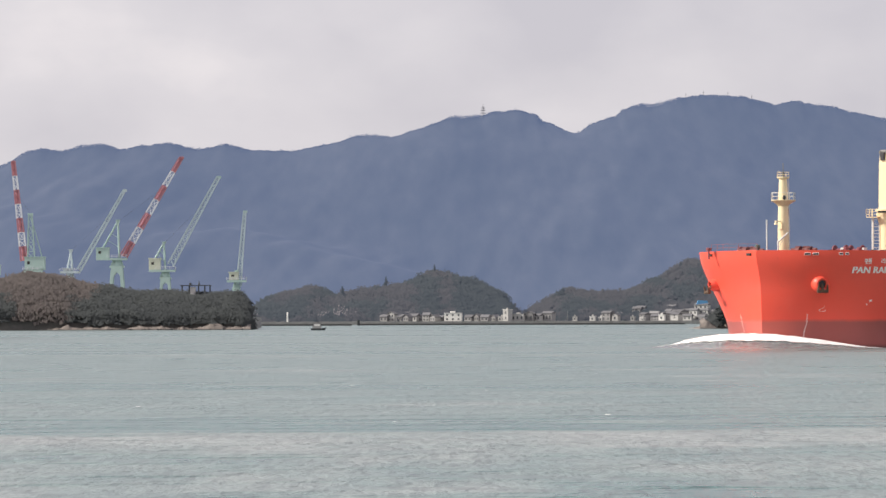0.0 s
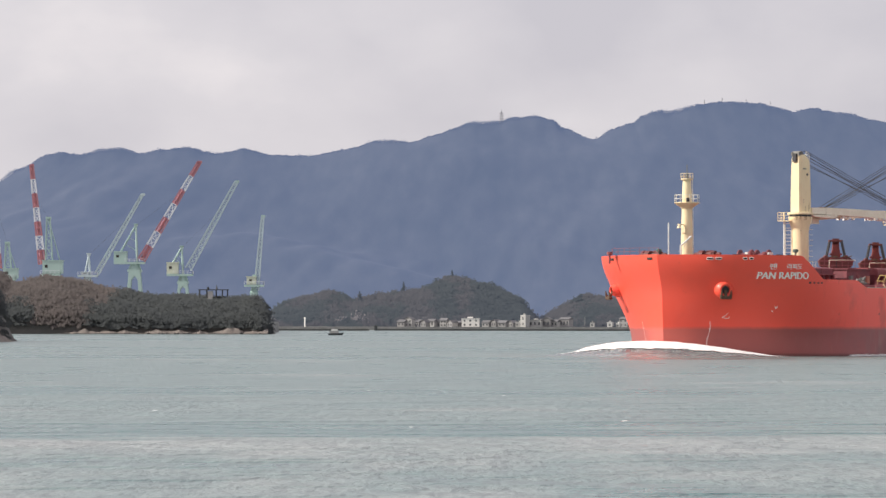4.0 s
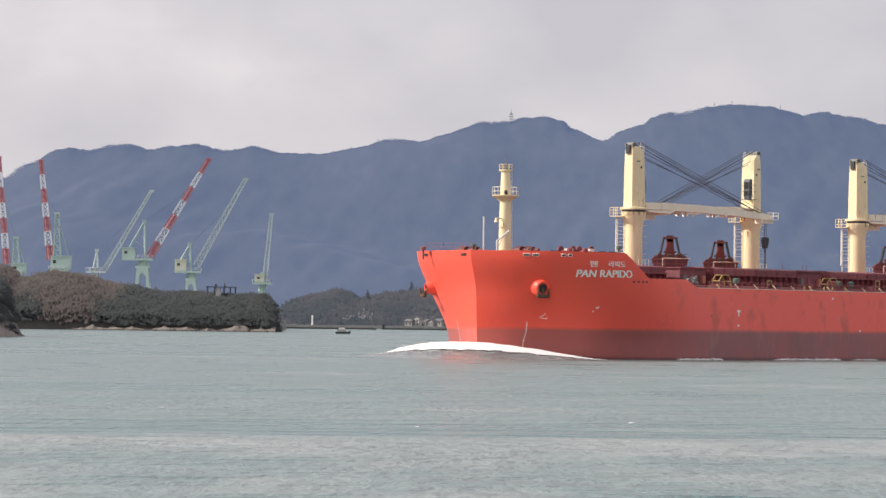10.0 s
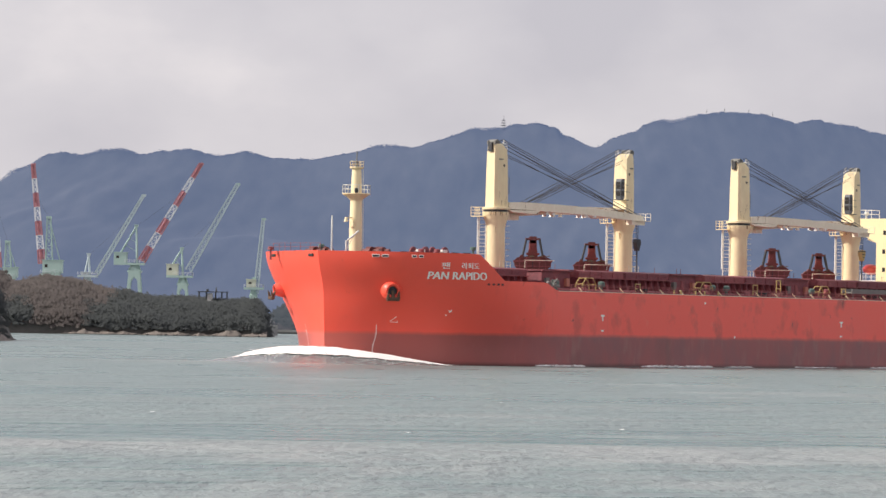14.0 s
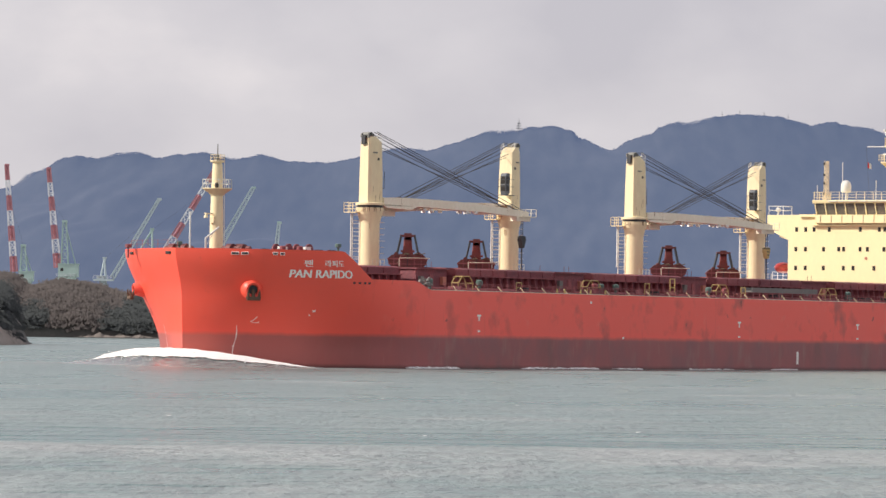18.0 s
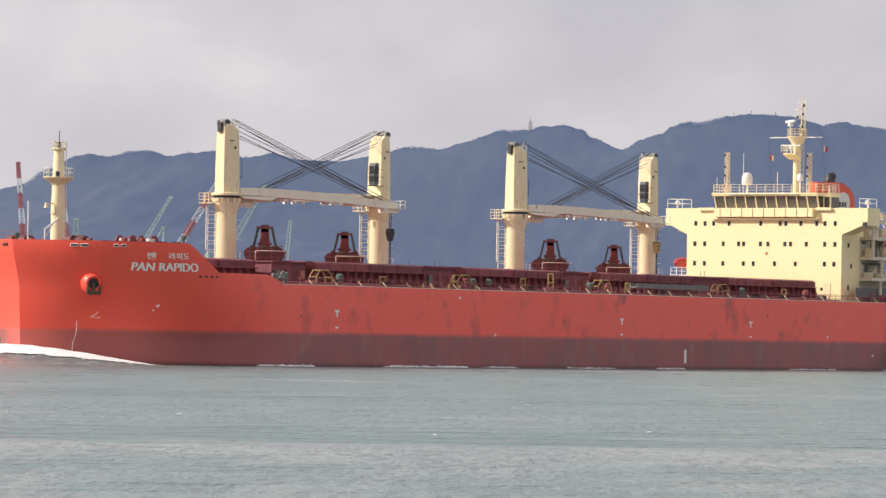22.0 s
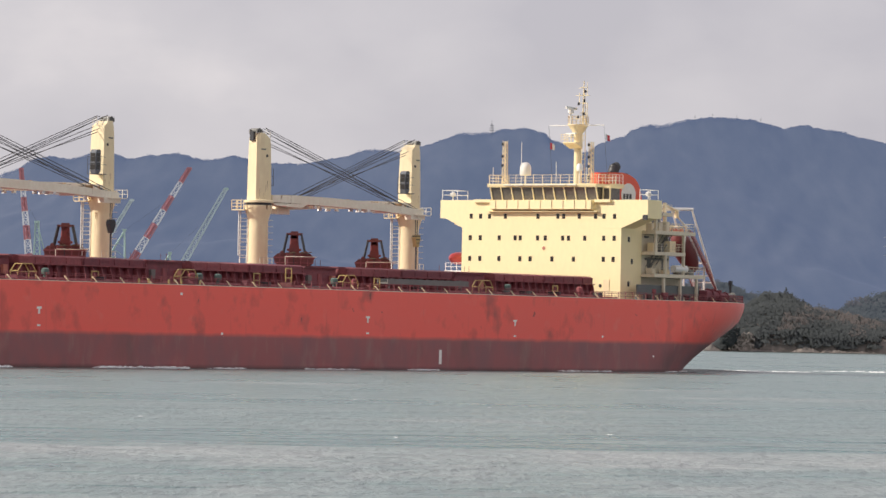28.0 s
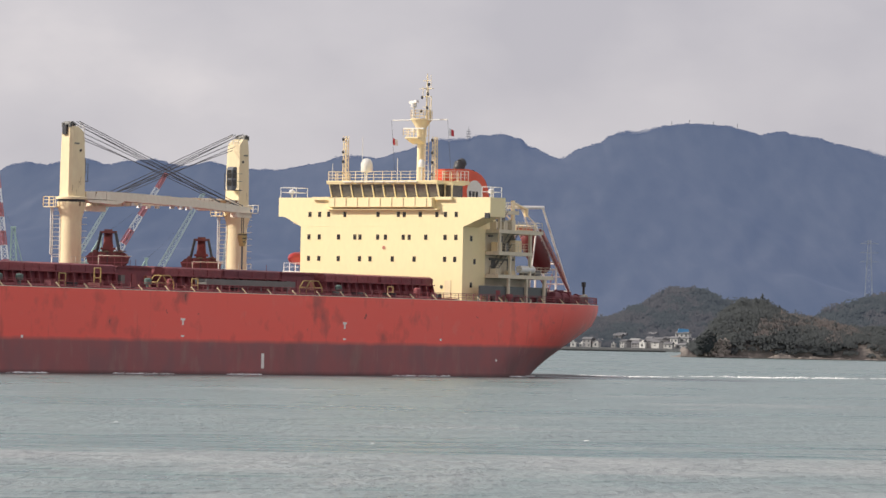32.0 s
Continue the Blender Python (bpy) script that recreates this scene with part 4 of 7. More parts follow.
def build_hull(ship):
    ss = [("s", i / 16) for i in range(17)] + [("m", i / 56) for i in range(1, 56)] + [("b", i / 72) for i in range(73)]
    NW = 22
    grid = {}
    s = Shape()
    low = -2.5
    for side in (1, -1):
        for i, (kind, t) in enumerate(ss):
            for k in range(NW + 1):
                f = k / NW
                w = low + f * (9.15 - low)
                for _ in range(3):
                    b0, tip, _n = bow_shape(w)
                    a0, end, _h = stern_shape(w)
                    if kind == "s":
                        u = end + (a0 - end) * t
                    elif kind == "m":
                        u = a0 + (b0 - a0) * t
                    else:
                        u = b0 + (tip - b0) * (1 - (1 - t) ** 1.6)
                    w = low + f * (sheer(u) - low)
                hb = half_beam(u, w)
                if kind == "b" and t == 1:
                    hb = 0.0
                if (kind, t) == ("b", 1) and side == -1:
                    grid[side, i, k] = grid[1, i, k]
                    continue
                grid[side, i, k] = len(s.v)
                s.v.append((u, side * hb, w))
    n = len(ss)
    for side in (1, -1):
        for i in range(n - 1):
            for k in range(NW):
                q = (grid[side, i, k], grid[side, i + 1, k], grid[side, i + 1, k + 1], grid[side, i, k + 1])
                q = tuple(dict.fromkeys(q))
                s.f.append(q if side == -1 else q[::-1])
    for k in range(NW):
        s.f.append((grid[1, 0, k], grid[1, 0, k + 1], grid[-1, 0, k + 1], grid[-1, 0, k]))
    hull = part("hull", s, "hull", ship, "scuffed red steel hull with a dark red boot-top", smooth=True, sharp=16)
    # decks close the hull a little below its upper edge
    for name, u0, u1, z in (("main_deck", -94.5, 82, 9.02), ("forecastle_deck", 83.6, 95.4, 12.3)):
        d = Shape()
        us = np.linspace(u0, u1, 60)
        vs = [(u, sd * max(0.0, half_beam(u, z) - 0.12), z) for u in us for sd in (-1, 1)]
        d.add(vs, [(2 * i, 2 * i + 2, 2 * i + 3, 2 * i + 1) for i in range(59)])
        part(name, d, "maroon", ship, "oxide red painted steel deck")
    d = Shape().box(83.2, 83.6, -13.6, 13.6, 9.02, 12.3)
    part("forecastle_bulkhead", d, "maroon_light", ship)


def on_hull(u, w, out=0.03):
    """A point on the port side of the hull, a little proud of it."""
    a = half_beam(u, w)
    n = Vector((half_beam(u - 0.2, w) - half_beam(u + 0.2, w), 0.4, half_beam(u, w - 0.2) - half_beam(u, w + 0.2))).normalized()
    return Vector((u, a, w)) + n * out


def text_flat(body, size):
    """Letters from the built-in font as a flat mesh: its points and faces."""
    cu = bpy.data.curves.new("letters", "FONT")
    cu.body, cu.size = body, size
    cu.align_x = "LEFT"
    ob = bpy.data.objects.new("letters", cu)
    scene.collection.objects.link(ob)
    dg = bpy.context.evaluated_depsgraph_get()
    me = ob.evaluated_get(dg).to_mesh()
    vs, fs = [v.co.copy() for v in me.vertices], [tuple(p.vertices) for p in me.polygons]
    bpy.data.objects.remove(ob)
    return vs, fs


def hull_text(name, body, u_start, u_end, w0, w1, ship, label, bold=0.0, slant=0.0):
    vs, fs = text_flat(body, 1.0)
    if not vs:
        return
    x0, x1 = min(p.x for p in vs), max(p.x for p in vs)
    y0, y1 = min(p.y for p in vs), max(p.y for p in vs)
    # distance along the curved side, so that letters keep their width
    n = 60
    us = [u_start + 0.6 + (u_end - u_start - 1.2) * i / n for i in range(n + 1)]
    wm = (w0 + w1) / 2
    run = [0.0]
    for a, b in zip(us, us[1:]):
        run.append(run[-1] + math.hypot(b - a, half_beam(b, wm) - half_beam(a, wm)))
    first, last = float(np.interp(-u_start, [-x for x in us], run)), float(np.interp(-u_end, [-x for x in us], run))
    s = Shape()
    for dx, out in ((0, 0.05), (bold, 0.055), (-bold, 0.06)):
        pts = []
        for p in vs:
            fy = (p.y - y0) / (y1 - y0)
            t = first + (p.x - x0) / (x1 - x0) * (last - first) + dx + slant * fy
            u = float(np.interp(t, run, us))
            pts.append(on_hull(u, w0 + fy * (w1 - w0), out))
        s.add(pts, fs)
        if not bold:
            break
    part(name, s, "letter", ship, label)


def hull_patch(name, u, w, wide, high, ship, material="letter", label=""):
    s = Shape()
    s.add([on_hull(u + wide / 2, w - high / 2, 0.04), on_hull(u - wide / 2, w - high / 2, 0.04), on_hull(u - wide / 2, w + high / 2, 0.04), on_hull(u + wide / 2, w + high / 2, 0.04)], [(0, 1, 2, 3)])
    return part(name, s, material, ship, label)


def build_hull_marks(ship):
    hull_text("ship_name", "PAN RAPIDO", 90.0, 83.45, 10.24, 11.14, ship, "white painted ship name in block capitals", 0.055, -0.32)
    hull_text("hangul_name", "\ud32c", 89.3, 88.5, 11.5, 12.25, ship, "white painted Korean letter", 0.03, -0.2)
    hull_text("hangul_name", "\ub77c\ud53c\ub3c4", 87.2, 84.9, 11.5, 12.25, ship, "white painted Korean letters", 0.03, -0.2)
    for u, w in ((59.1, 6.05), (0.1, 5.85), (-30.4, 5.85)):
        s = Shape()
        for a, b, c, d in ((-0.40, 0.40, 0.14, 0.38), (-0.15, 0.15, -0.38, 0.14)):
            s.add([on_hull(u + p, w + q, 0.05) for p, q in ((b, c), (a, c), (a, d), (b, d))], [(0, 1, 2, 3)])
        part("tug_mark", s, "letter", ship, "white T-shaped tug pushing mark")
        hull_patch("frame_mark", u, w - 1.6, 0.55, 0.2, ship)
    hull_patch("load_mark", -14.7, 1.6, 0.55, 1.7, ship, label="white vertical load line bar")
    for u, w in ((27.6, 3.9), (35, 8.2), (-62, 2.0), (-50, 4.4)):
        hull_patch("small_mark", u, w, 0.38, 0.28, ship)
    # bulbous bow mark
    s = Shape()
    path = [(90.66, 5.74), (90.70, 5.50), (90.98, 5.14), (90.72, 5.04), (90.38, 5.02), (90.42, 5.22)]
    for a, b in zip(path, path[1:]):
        s.bar(on_hull(*a, 0.03), on_hull(*b, 0.03), 0.036, 4)
    part("bulb_mark", s, "letter", ship, "white painted bulbous bow symbol")
    s = Shape()
    for a, b in (((86.5, 6.55), (86.15, 6.40)), ((86.2, 6.62), (86.35, 6.30)), ((86.62, 6.05), (86.45, 5.92))):
        s.bar(on_hull(*a, 0.05), on_hull(*b, 0.05), 0.06, 4)
    part("thruster_mark", s, "letter", ship)
    s = Shape()
    for k in range(15):
        w = 0.6 + k * 0.28
        u = 91.62 + 0.10 * math.sin(k * 0.45) + 0.013 * k
        s.add([on_hull(u + p, w + q, 0.04) for p, q in ((0.022, -0.145), (-0.022, -0.145), (-0.022, 0.145), (0.022, 0.145))], [(0, 1, 2, 3)])
        if k % 5 == 1:
            s.add([on_hull(u + p, w + q, 0.045) for p, q in ((0.11, -0.03), (-0.06, -0.03), (-0.06, 0.03), (0.11, 0.03))], [(0, 1, 2, 3)])
    mirror = Shape().add([(x, -y, z) for x, y, z in s.v], s.f)
    for marks in (s, mirror):
        tagged(part("draught_marks", marks, "letter", ship, "column of small white draught figures"), kind="stuff")
    # mooring chocks under the rail: a pale welded frame round a dark opening
    for sd, u, wide in ((1, 94.1, 0.26), (1, 93.6, 0.26), (1, 91.8, 0.22), (1, 91.3, 0.22), (-1, 96.15, 0.22), (-1, 92.4, 0.45)):
        c, d = on_hull(u + wide / 2, 12.88, 0.03), on_hull(u - wide / 2, 12.88, 0.03)
        c.y, d.y = c.y * sd, d.y * sd
        along = (d - c)
        r = Shape()
        for z in (-0.14, 0.14):
            r.bar(c - along * 0.2 + Vector((0, 0, z)), d + along * 0.2 + Vector((0, 0, z)), 0.035, 6)
        for q in (c - along * 0.2, d + along * 0.2):
            r.bar(q - Vector((0, 0, 0.14)), q + Vector((0, 0, 0.14)), 0.035, 6)
        f = part("fairlead", r, "letter" if sd > 0 else "rust", ship, "worn welded mooring chock in the bulwark", True)
        part("opening", Shape().bar(c - along * 0.1, d + along * 0.1, 0.11, 8), "black", f)
    # gunwale strip and its stays
    for sd in (1, -1):
        s = Shape()
        us = np.linspace(-93, 69.0, 80)
        for a, b in zip(us, us[1:]):
            s.bar((a, sd * (half_beam(a, 9.1) - 0.02), 9.2), (b, sd * (half_beam(b, 9.1) - 0.02), 9.2), 0.045, 4)
        part("gunwale", s, "jib", ship, "pale worn gunwale bar along the deck edge")
    stay = Shape().bar((0, 0, 0), (0.18, -0.55, 0.62), 0.075, 4).mesh("rail_stay", "crane_cream")
    post = Shape().bar((0, 0, 0), (0, 0, 1.0), 0.045, 4).mesh("rail_post", "maroon_light")
    for i in range(33):
        u = 63.5 - i * 4.7
        ob = part("rail_stay", stay, None, ship)
        ob.location = (u, half_beam(u, 9.1) - 0.1, 9.15)
    for i in range(96):
        u = 65.5 - i * 1.62
        ob = part("rail_post", post, None, ship)
        ob.location = (u, half_beam(u, 9.1) - 0.5, 9.05)
    s = Shape()
    us = np.linspace(-92, 66, 60)
    for z in (9.55, 9.85, 10.05):
        for a, b in zip(us, us[1:]):
            s.bar((a, half_beam(a, 9.1) - 0.5, z), (b, half_beam(b, 9.1) - 0.5, z), 0.04, 4)
    part("rail_line", s, "maroon_light", ship, "dark red deck edge rails")
    # freeing ports by the name
    for u in (83.0, 82.2, 81.4, 80.7):
        hull_patch("scupper", u, 9.75, 0.35, 0.22, ship, "black")


def build_anchor(ship, sd):
    c = on_hull(91.9 if sd > 0 else 89.6, 8.8, 0.0)
    c = Vector((c.x, c.y * sd, c.z))
    out = Vector((0.62, 0.78 * sd, -0.12)).normalized() if sd > 0 else Vector((0.80, -0.60, -0.10)).normalized()
    s = Shape()
    side = out.cross(Vector((0, 0, 1))).normalized()
    up = side.cross(out)
    rings = [(1.30, -1.6), (1.22, 0.0), (1.05, 0.5), (0.84, 0.72), (0.60, 0.66), (0.52, 0.1)] if sd > 0 else [(1.15, -2.0), (0.98, 0.0), (0.78, 0.6), (0.6, 0.95), (0.45, 0.85), (0.38, 0.3)]
    n = 20
    vs = [c + out * d + (side * math.cos(2 * math.pi * i / n) + up * math.sin(2 * math.pi * i / n)) * r for r, d in rings for i in range(n)]
    fs = [(k * n + i, k * n + (i + 1) % n, (k + 1) * n + (i + 1) % n, (k + 1) * n + i) for k in range(len(rings) - 1) for i in range(n)]
    s.add(vs, fs)
    b = part("anchor_bolster", s, "hull", ship, "rounded red anchor bolster", True)
    hole = Shape().bar(c + out * 0.05, c + out * 0.45, 0.5, 14)
    part("hawse_hole", hole, "black", b)
    a = Shape()
    head = c + out * (0.85 if sd > 0 else 1.35) - up * 0.95
    a.bar(c + out * 0.5, head, 0.2, 8)
    a.bar(head - side * 0.75, head + side * 0.75, 0.24, 8)
    for k in (-0.65, 0.65):
        a.bar(head + side * k, head + side * k + out * 0.15 + up * 0.95, 0.22, 6, 0.06)
    part("anchor", a, "rust", b, "rust-brown stockless anchor")


def build_forecastle(ship):
    # foremast
    s = Shape().lathe((89.1, 0, 12.3), [(0.80, 0), (0.77, 5.0), (0.72, 6.3), (0.68, 8.0), (0.58, 10.6), (0.54, 11.2)], 20)
    fm = part("foremast", s, "crane_cream", ship, "tapered cream steel foremast", True)
    s = Shape().lathe((89.1, 0, 19.3), [(0.70, 0.25), (0.95, 0.55), (1.62, 0.98), (1.72, 1.05), (1.72, 1.15)], 16)
    part("mast_platform", s, "crane_cream", fm)
    ring = [(89.1 + 1.67 * math.cos(t), 1.67 * math.sin(t), 20.45) for t in np.linspace(0, 2 * math.pi, 9)[:-1]]
    part("mast_railing", Shape().rail(ring, 1.0, 1.4, 0.045, 2, True), "white", fm)
    s = Shape().lathe((89.1, 0, 23.4), [(0.75, 0), (0.85, 0.1), (0.85, 0.25)], 12)
    ring = [(89.1 + 0.8 * math.cos(t), 0.8 * math.sin(t), 23.6) for t in np.linspace(0, 2 * math.pi, 7)[:-1]]
    s.rail(ring, 0.7, 1.2, 0.04, 2, True)
    part("top_platform", s, "crane_cream", fm)
    s = Shape().bar((89.1, 0, 23.5), (89.1, 0, 25.5), 0.06, 6).bar((89.1, 0, 23.6), (89.1, 0, 24.3), 0.2, 8)
    part("mast_light", s, "grey", fm)
    part("lamp_box", Shape().box(89.55, 90.05, -0.25, 0.3, 16.4, 17.1), "crane_cream", fm)
    part("mast_lamp", Shape().lathe((90.35, 0.9, 20.45), [(0.1, 0), (0.22, 0.1), (0.22, 0.5), (0.1, 0.6)], 10), "black", fm, "black masthead lamp", True)
    part("rust_run", Shape().prism([(88.62, 13.0), (88.72, 19.2), (88.82, 19.2), (88.68, 13.0)], "y", 0.50, 0.62), "rust_stain", fm, "long rust run down the mast")
    part("bell_bracket", Shape().box(90.0, 91.2, -0.15, 0.15, 17.4, 17.55).lathe((91.1, 0, 17.0), [(0.3, 0), (0.1, 0.45)], 10), "crane_cream", fm)
    part("mast_ladder", Shape().ladder((88.2, 0.25, 12.4), (88.4, 0.2, 23.4), (0, 1, 0)), "white", fm)
    # light pole and the little provision davit
    s = Shape().bar((95.0, 0.8, 12.3), (95.0, 0.8, 17.6), 0.09, 6)
    part("jack_staff", s, "white", ship, "thin white pole at the bow")
    s = Shape().bar((92.6, 1.2, 12.3), (92.6, 1.2, 14.7), 0.12, 8).bar((92.6, 1.2, 14.6), (91.2, 2.0, 15.9), 0.11, 8).bar((92.6, 1.2, 13.6), (91.8, 1.7, 15.3), 0.04, 6)
    part("stores_davit", s, "white", ship, "small white slanted stores davit")
    # windlasses, winches and bollards
    for v in (-4.2, 4.2):
        s = Shape().box(89.6, 91.8, v - 1.0, v + 1.0, 12.3, 13.0).bar((90.7, v - 2.0, 13.5), (90.7, v + 2.0, 13.5), 0.24, 10).bar((90.7, v - 1.2, 13.3), (90.7, v - 0.5, 13.3), 0.72, 16).bar((90.7, v + 0.5, 13.3), (90.7, v + 1.2, 13.3), 0.66, 16).box(89.8, 90.4, v - 0.4, v + 0.4, 13.0, 14.0)
        part("windlass", s, "grab", ship, "dark red anchor windlass", True)
    for u, v in ((86.4, 7.5), (86.4, -7.5), (84.5, 9.0), (84.2, -9.0)):
        s = Shape().box(u - 0.9, u + 0.9, v - 0.7, v + 0.7, 12.3, 12.9).bar((u, v - 1.0, 13.2), (u, v + 1.0, 13.2), 0.5, 12).bar((u, v - 1.0, 13.4), (u, v - 0.8, 13.4), 0.75, 14).bar((u, v + 0.8, 13.4), (u, v + 1.0, 13.4), 0.75, 14)
        part("mooring_winch", s, "maroon", ship, "dark red mooring winch", True)
    for u, v in ((93.3, 5.5), (93.3, -5.5), (91.5, 9.0), (88.0, 11.6), (90.2, 10.2), (86.5, 12.8), (84.6, 13.2)):
        s = Shape()
        for k in (-0.4, 0.4):
            s.lathe((u + k, v, 12.3), [(0.2, 0), (0.2, 1.0), (0.27, 1.02), (0.27, 1.15)], 10)
        part("bollard", s, "black", ship, "black twin mooring bollard", True)
    for u, v, h in ((95.3, -0.5, 1.9), (93.8, -9.2, 1.6), (84.0, 13.7, 1.9), (88.9, 11.9, 1.5), (90.4, 10.6, 1.5)):
        s = Shape().lathe((u, v, 12.3), [(0.13, 0), (0.13, h - 0.45), (0.36, h - 0.4), (0.36, h - 0.05), (0.2, h)], 12)
        part("deck_vent", s, "green_gear" if h > 1.7 else "maroon_light", ship, "mushroom-topped deck ventilator", True)
    for u, v in ((89.4, 9.8), (87.2, 11.5)):
        s = Shape().box(u - 0.5, u + 0.5, v - 0.35, v + 0.35, 12.3, 13.75)
        part("deck_box", s, "white", ship, "small pale deck box")
    part("bow_rail", Shape().rail([(93.6, -8.9, 13.4), (95.4, -5.0, 13.42), (96.2, 0, 13.42)], 0.9, 1.5, 0.03, 2), "maroon_light", ship)


def build_hatches(ship):
    spans = ((63.8, 77.2, 7.6), (33.6, 55.2, 9.5), (4.3, 25.2, 9.5), (-26.2, -4.2, 9.5), (-57.2, -34.8, 9.5))
    for u0, u1, b in spans:
        s = Shape()
        t = 0.25
        s.box(u0, u1, b - t, b, 9.02, 11.1).box(u0, u1, -b, -b + t, 9.02, 11.1).box(u0, u0 + t, -b + t, b - t, 9.02, 11.1).box(u1 - t, u1, -b + t, b - t, 9.02, 11.1)
        co = part("hatch_coaming", s, "maroon", ship, "dark oxide red hatch coaming with raking stays")
        st = Shape().add([(0, 0, 0), (0, 1.0, 0), (0, 0.45, 2.0), (0, 0, 2.0), (0.09, 0, 0), (0.09, 1.0, 0), (0.09, 0.45, 2.0), (0.09, 0, 2.0)],
                         [(0, 1, 2, 3), (7, 6, 5, 4), (0, 4, 5, 1), (1, 5, 6, 2), (2, 6, 7, 3), (3, 7, 4, 0)]).mesh("coaming_stay", "maroon_light")
        n = int((u1 - u0) / 1.45)
        for i in range(n + 1):
            ob = part("coaming_stay", st, None, co)
            ob.location = (u0 + 0.1 + (u1 - u0 - 0.3) * i / n, b, 9.05)
        part("coaming_shelf", Shape().box(u0 - 0.1, u1 + 0.1, b, b + 0.62, 10.98, 11.1), "maroon_light", co)
        half = (u1 - u0) / 2
        for k in range(2):
            a, c = u0 + k * half + 0.06, u0 + (k + 1) * half - 0.06
            cv = Shape()
            cv.prism([(-b - 0.35, 11.12), (b + 0.35, 11.12), (b + 0.35, 11.85), (b - 0.2, 12.02), (0, 12.2), (-b + 0.2, 12.02), (-b - 0.35, 11.85)], "x", a, c)
            m = int((c - a) / 2.2)
            for j in range(m + 1):
                x = a + 0.1 + (c - a - 0.3) * j / m
                cv.box(x, x + 0.1, b + 0.35, b + 0.43, 11.15, 11.85)
            cv.box(a, c, b + 0.35, b + 0.41, 11.5, 11.58)
            part("hatch_cover", cv, "maroon_light" if k else "maroon", ship, "worn dark red steel hatch cover panel")
    # cross-deck houses under the cranes
    for u in CRANES:
        s = Shape().box(u - 3.2, u + 3.2, -9.2, 9.2, 9.02, 11.75).box(u - 3.4, u + 3.4, -9.5, 9.5, 11.75, 11.9)
        h = part("crane_house", s, "maroon", ship, "low dark red deckhouse under the crane")
        part("house_door", Shape().box(u - 0.4, u + 0.4, 9.2, 9.28, 9.3, 11.1), "maroon_light", h)
        for k, m in ((-2.2, "faded_orange"), (2.4, "grey")):
            part("hose_box", Shape().box(u + k - 0.35, u + k + 0.35, 9.2, 9.6, 9.9, 10.9), m, h)
        for k in (-3.2, -2.2, 3.2):
            part("roof_post", Shape().bar((u + k, 6.9, 11.9), (u + k, 6.9, 12.75), 0.03, 4), "maroon", h)
    # walkway frames in yellow
    for u in (57.7, 29.9, -0.4, -28.3):
        s = Shape()
        arc = [(-1.5, 9.1), (-1.5, 10.2), (-0.8, 10.95), (0.8, 10.95), (1.5, 10.2), (1.5, 9.1)]
        for v in (12.2, 13.2):
            for a, b in zip(arc, arc[1:]):
                s.bar((u + a[0], v, a[1]), (u + b[0], v, b[1]), 0.06, 6)
            s.bar((u - 1.5, v, 10.1), (u + 1.5, v, 10.1), 0.05, 6)
        for a in arc:
            s.bar((u + a[0], 12.2, a[1]), (u + a[0], 13.2, a[1]), 0.05, 6)
        part("walkway_frame", s, "yellow", ship, "yellow tubular walkway arch")
    for u, w in ((17.2, 1.7), (11.2, 2.4), (-6.1, 1.6), (46.0, 1.3), (-44.0, 1.5)):
        s = Shape()
        for a in (-0.55, 0.55):
            s.bar((u + a, 12.9, 9.1), (u + a, 12.9, 9.1 + w), 0.07, 6)
        for z in (w, w * 0.55):
            s.bar((u - 0.55, 12.9, 9.1 + z), (u + 0.55, 12.9, 9.1 + z), 0.07, 6)
        part("ladder_hoop", s, "yellow", ship, "yellow ladder hoop")
    for u, m in ((27.4, "green_gear"), (24.0, "green_gear"), (2.0, "green_gear"), (-33.9, "green_gear"), (54.0, "green_gear"), (64.3, "green_gear"), (-2.0, "maroon_light"), (28.8, "maroon_light"), (-50.0, "maroon_light")):
        s = Shape().lathe((u, 12.6, 9.02), [(0.2, 0), (0.2, 0.9), (0.42, 0.95), (0.42, 1.45), (0.22, 1.6)], 14)
        part("tank_vent", s, m, ship, "squat mushroom tank ventilator", True)
    # pipes and gratings along the side deck
    s = Shape()
    for v, z, r in ((11.4, 9.5, 0.14), (11.8, 9.42, 0.11), (14.6, 9.35, 0.09)):
        s.bar((-56, v, z), (64, v, z), r, 8)
    part("deck_pipe", s, "maroon_light", ship, "dark red pipes along the deck")
    s = Shape()
    for i in range(26):
        s.box(-8 - i * 0.62, -7.6 - i * 0.62, 12.0, 13.4, 10.15, 10.35)
        if i % 4 == 0:
            s.bar((-8 - i * 0.62, 13.3, 9.05), (-8 - i * 0.62, 13.3, 10.2), 0.06, 4)
    s.box(-24.2, -7.4, 11.95, 12.05, 10.1, 10.75).box(-24.2, -7.4, 13.4, 13.5, 10.1, 10.75)
    part("stowed_gangway", s, "grey", ship, "grey stowed accommodation ladder")
    # green nets and ropes where the bulwark ends
    rng = np.random.default_rng(4)
    s = Shape()
    for k in range(16):
        p = Vector((68.2 + rng.uniform(-1.2, 1.2), 14.6 + rng.uniform(-0.4, 0.5), 9.3 + rng.uniform(0, 1.0)))
        s.bar(p, p + Vector((rng.uniform(-0.7, 0.7), rng.uniform(-0.3, 0.3), rng.uniform(-0.4, 0.4))), 0.16, 6)
    part("rope_coil", s, "grey", ship, "pale heap of mooring rope")
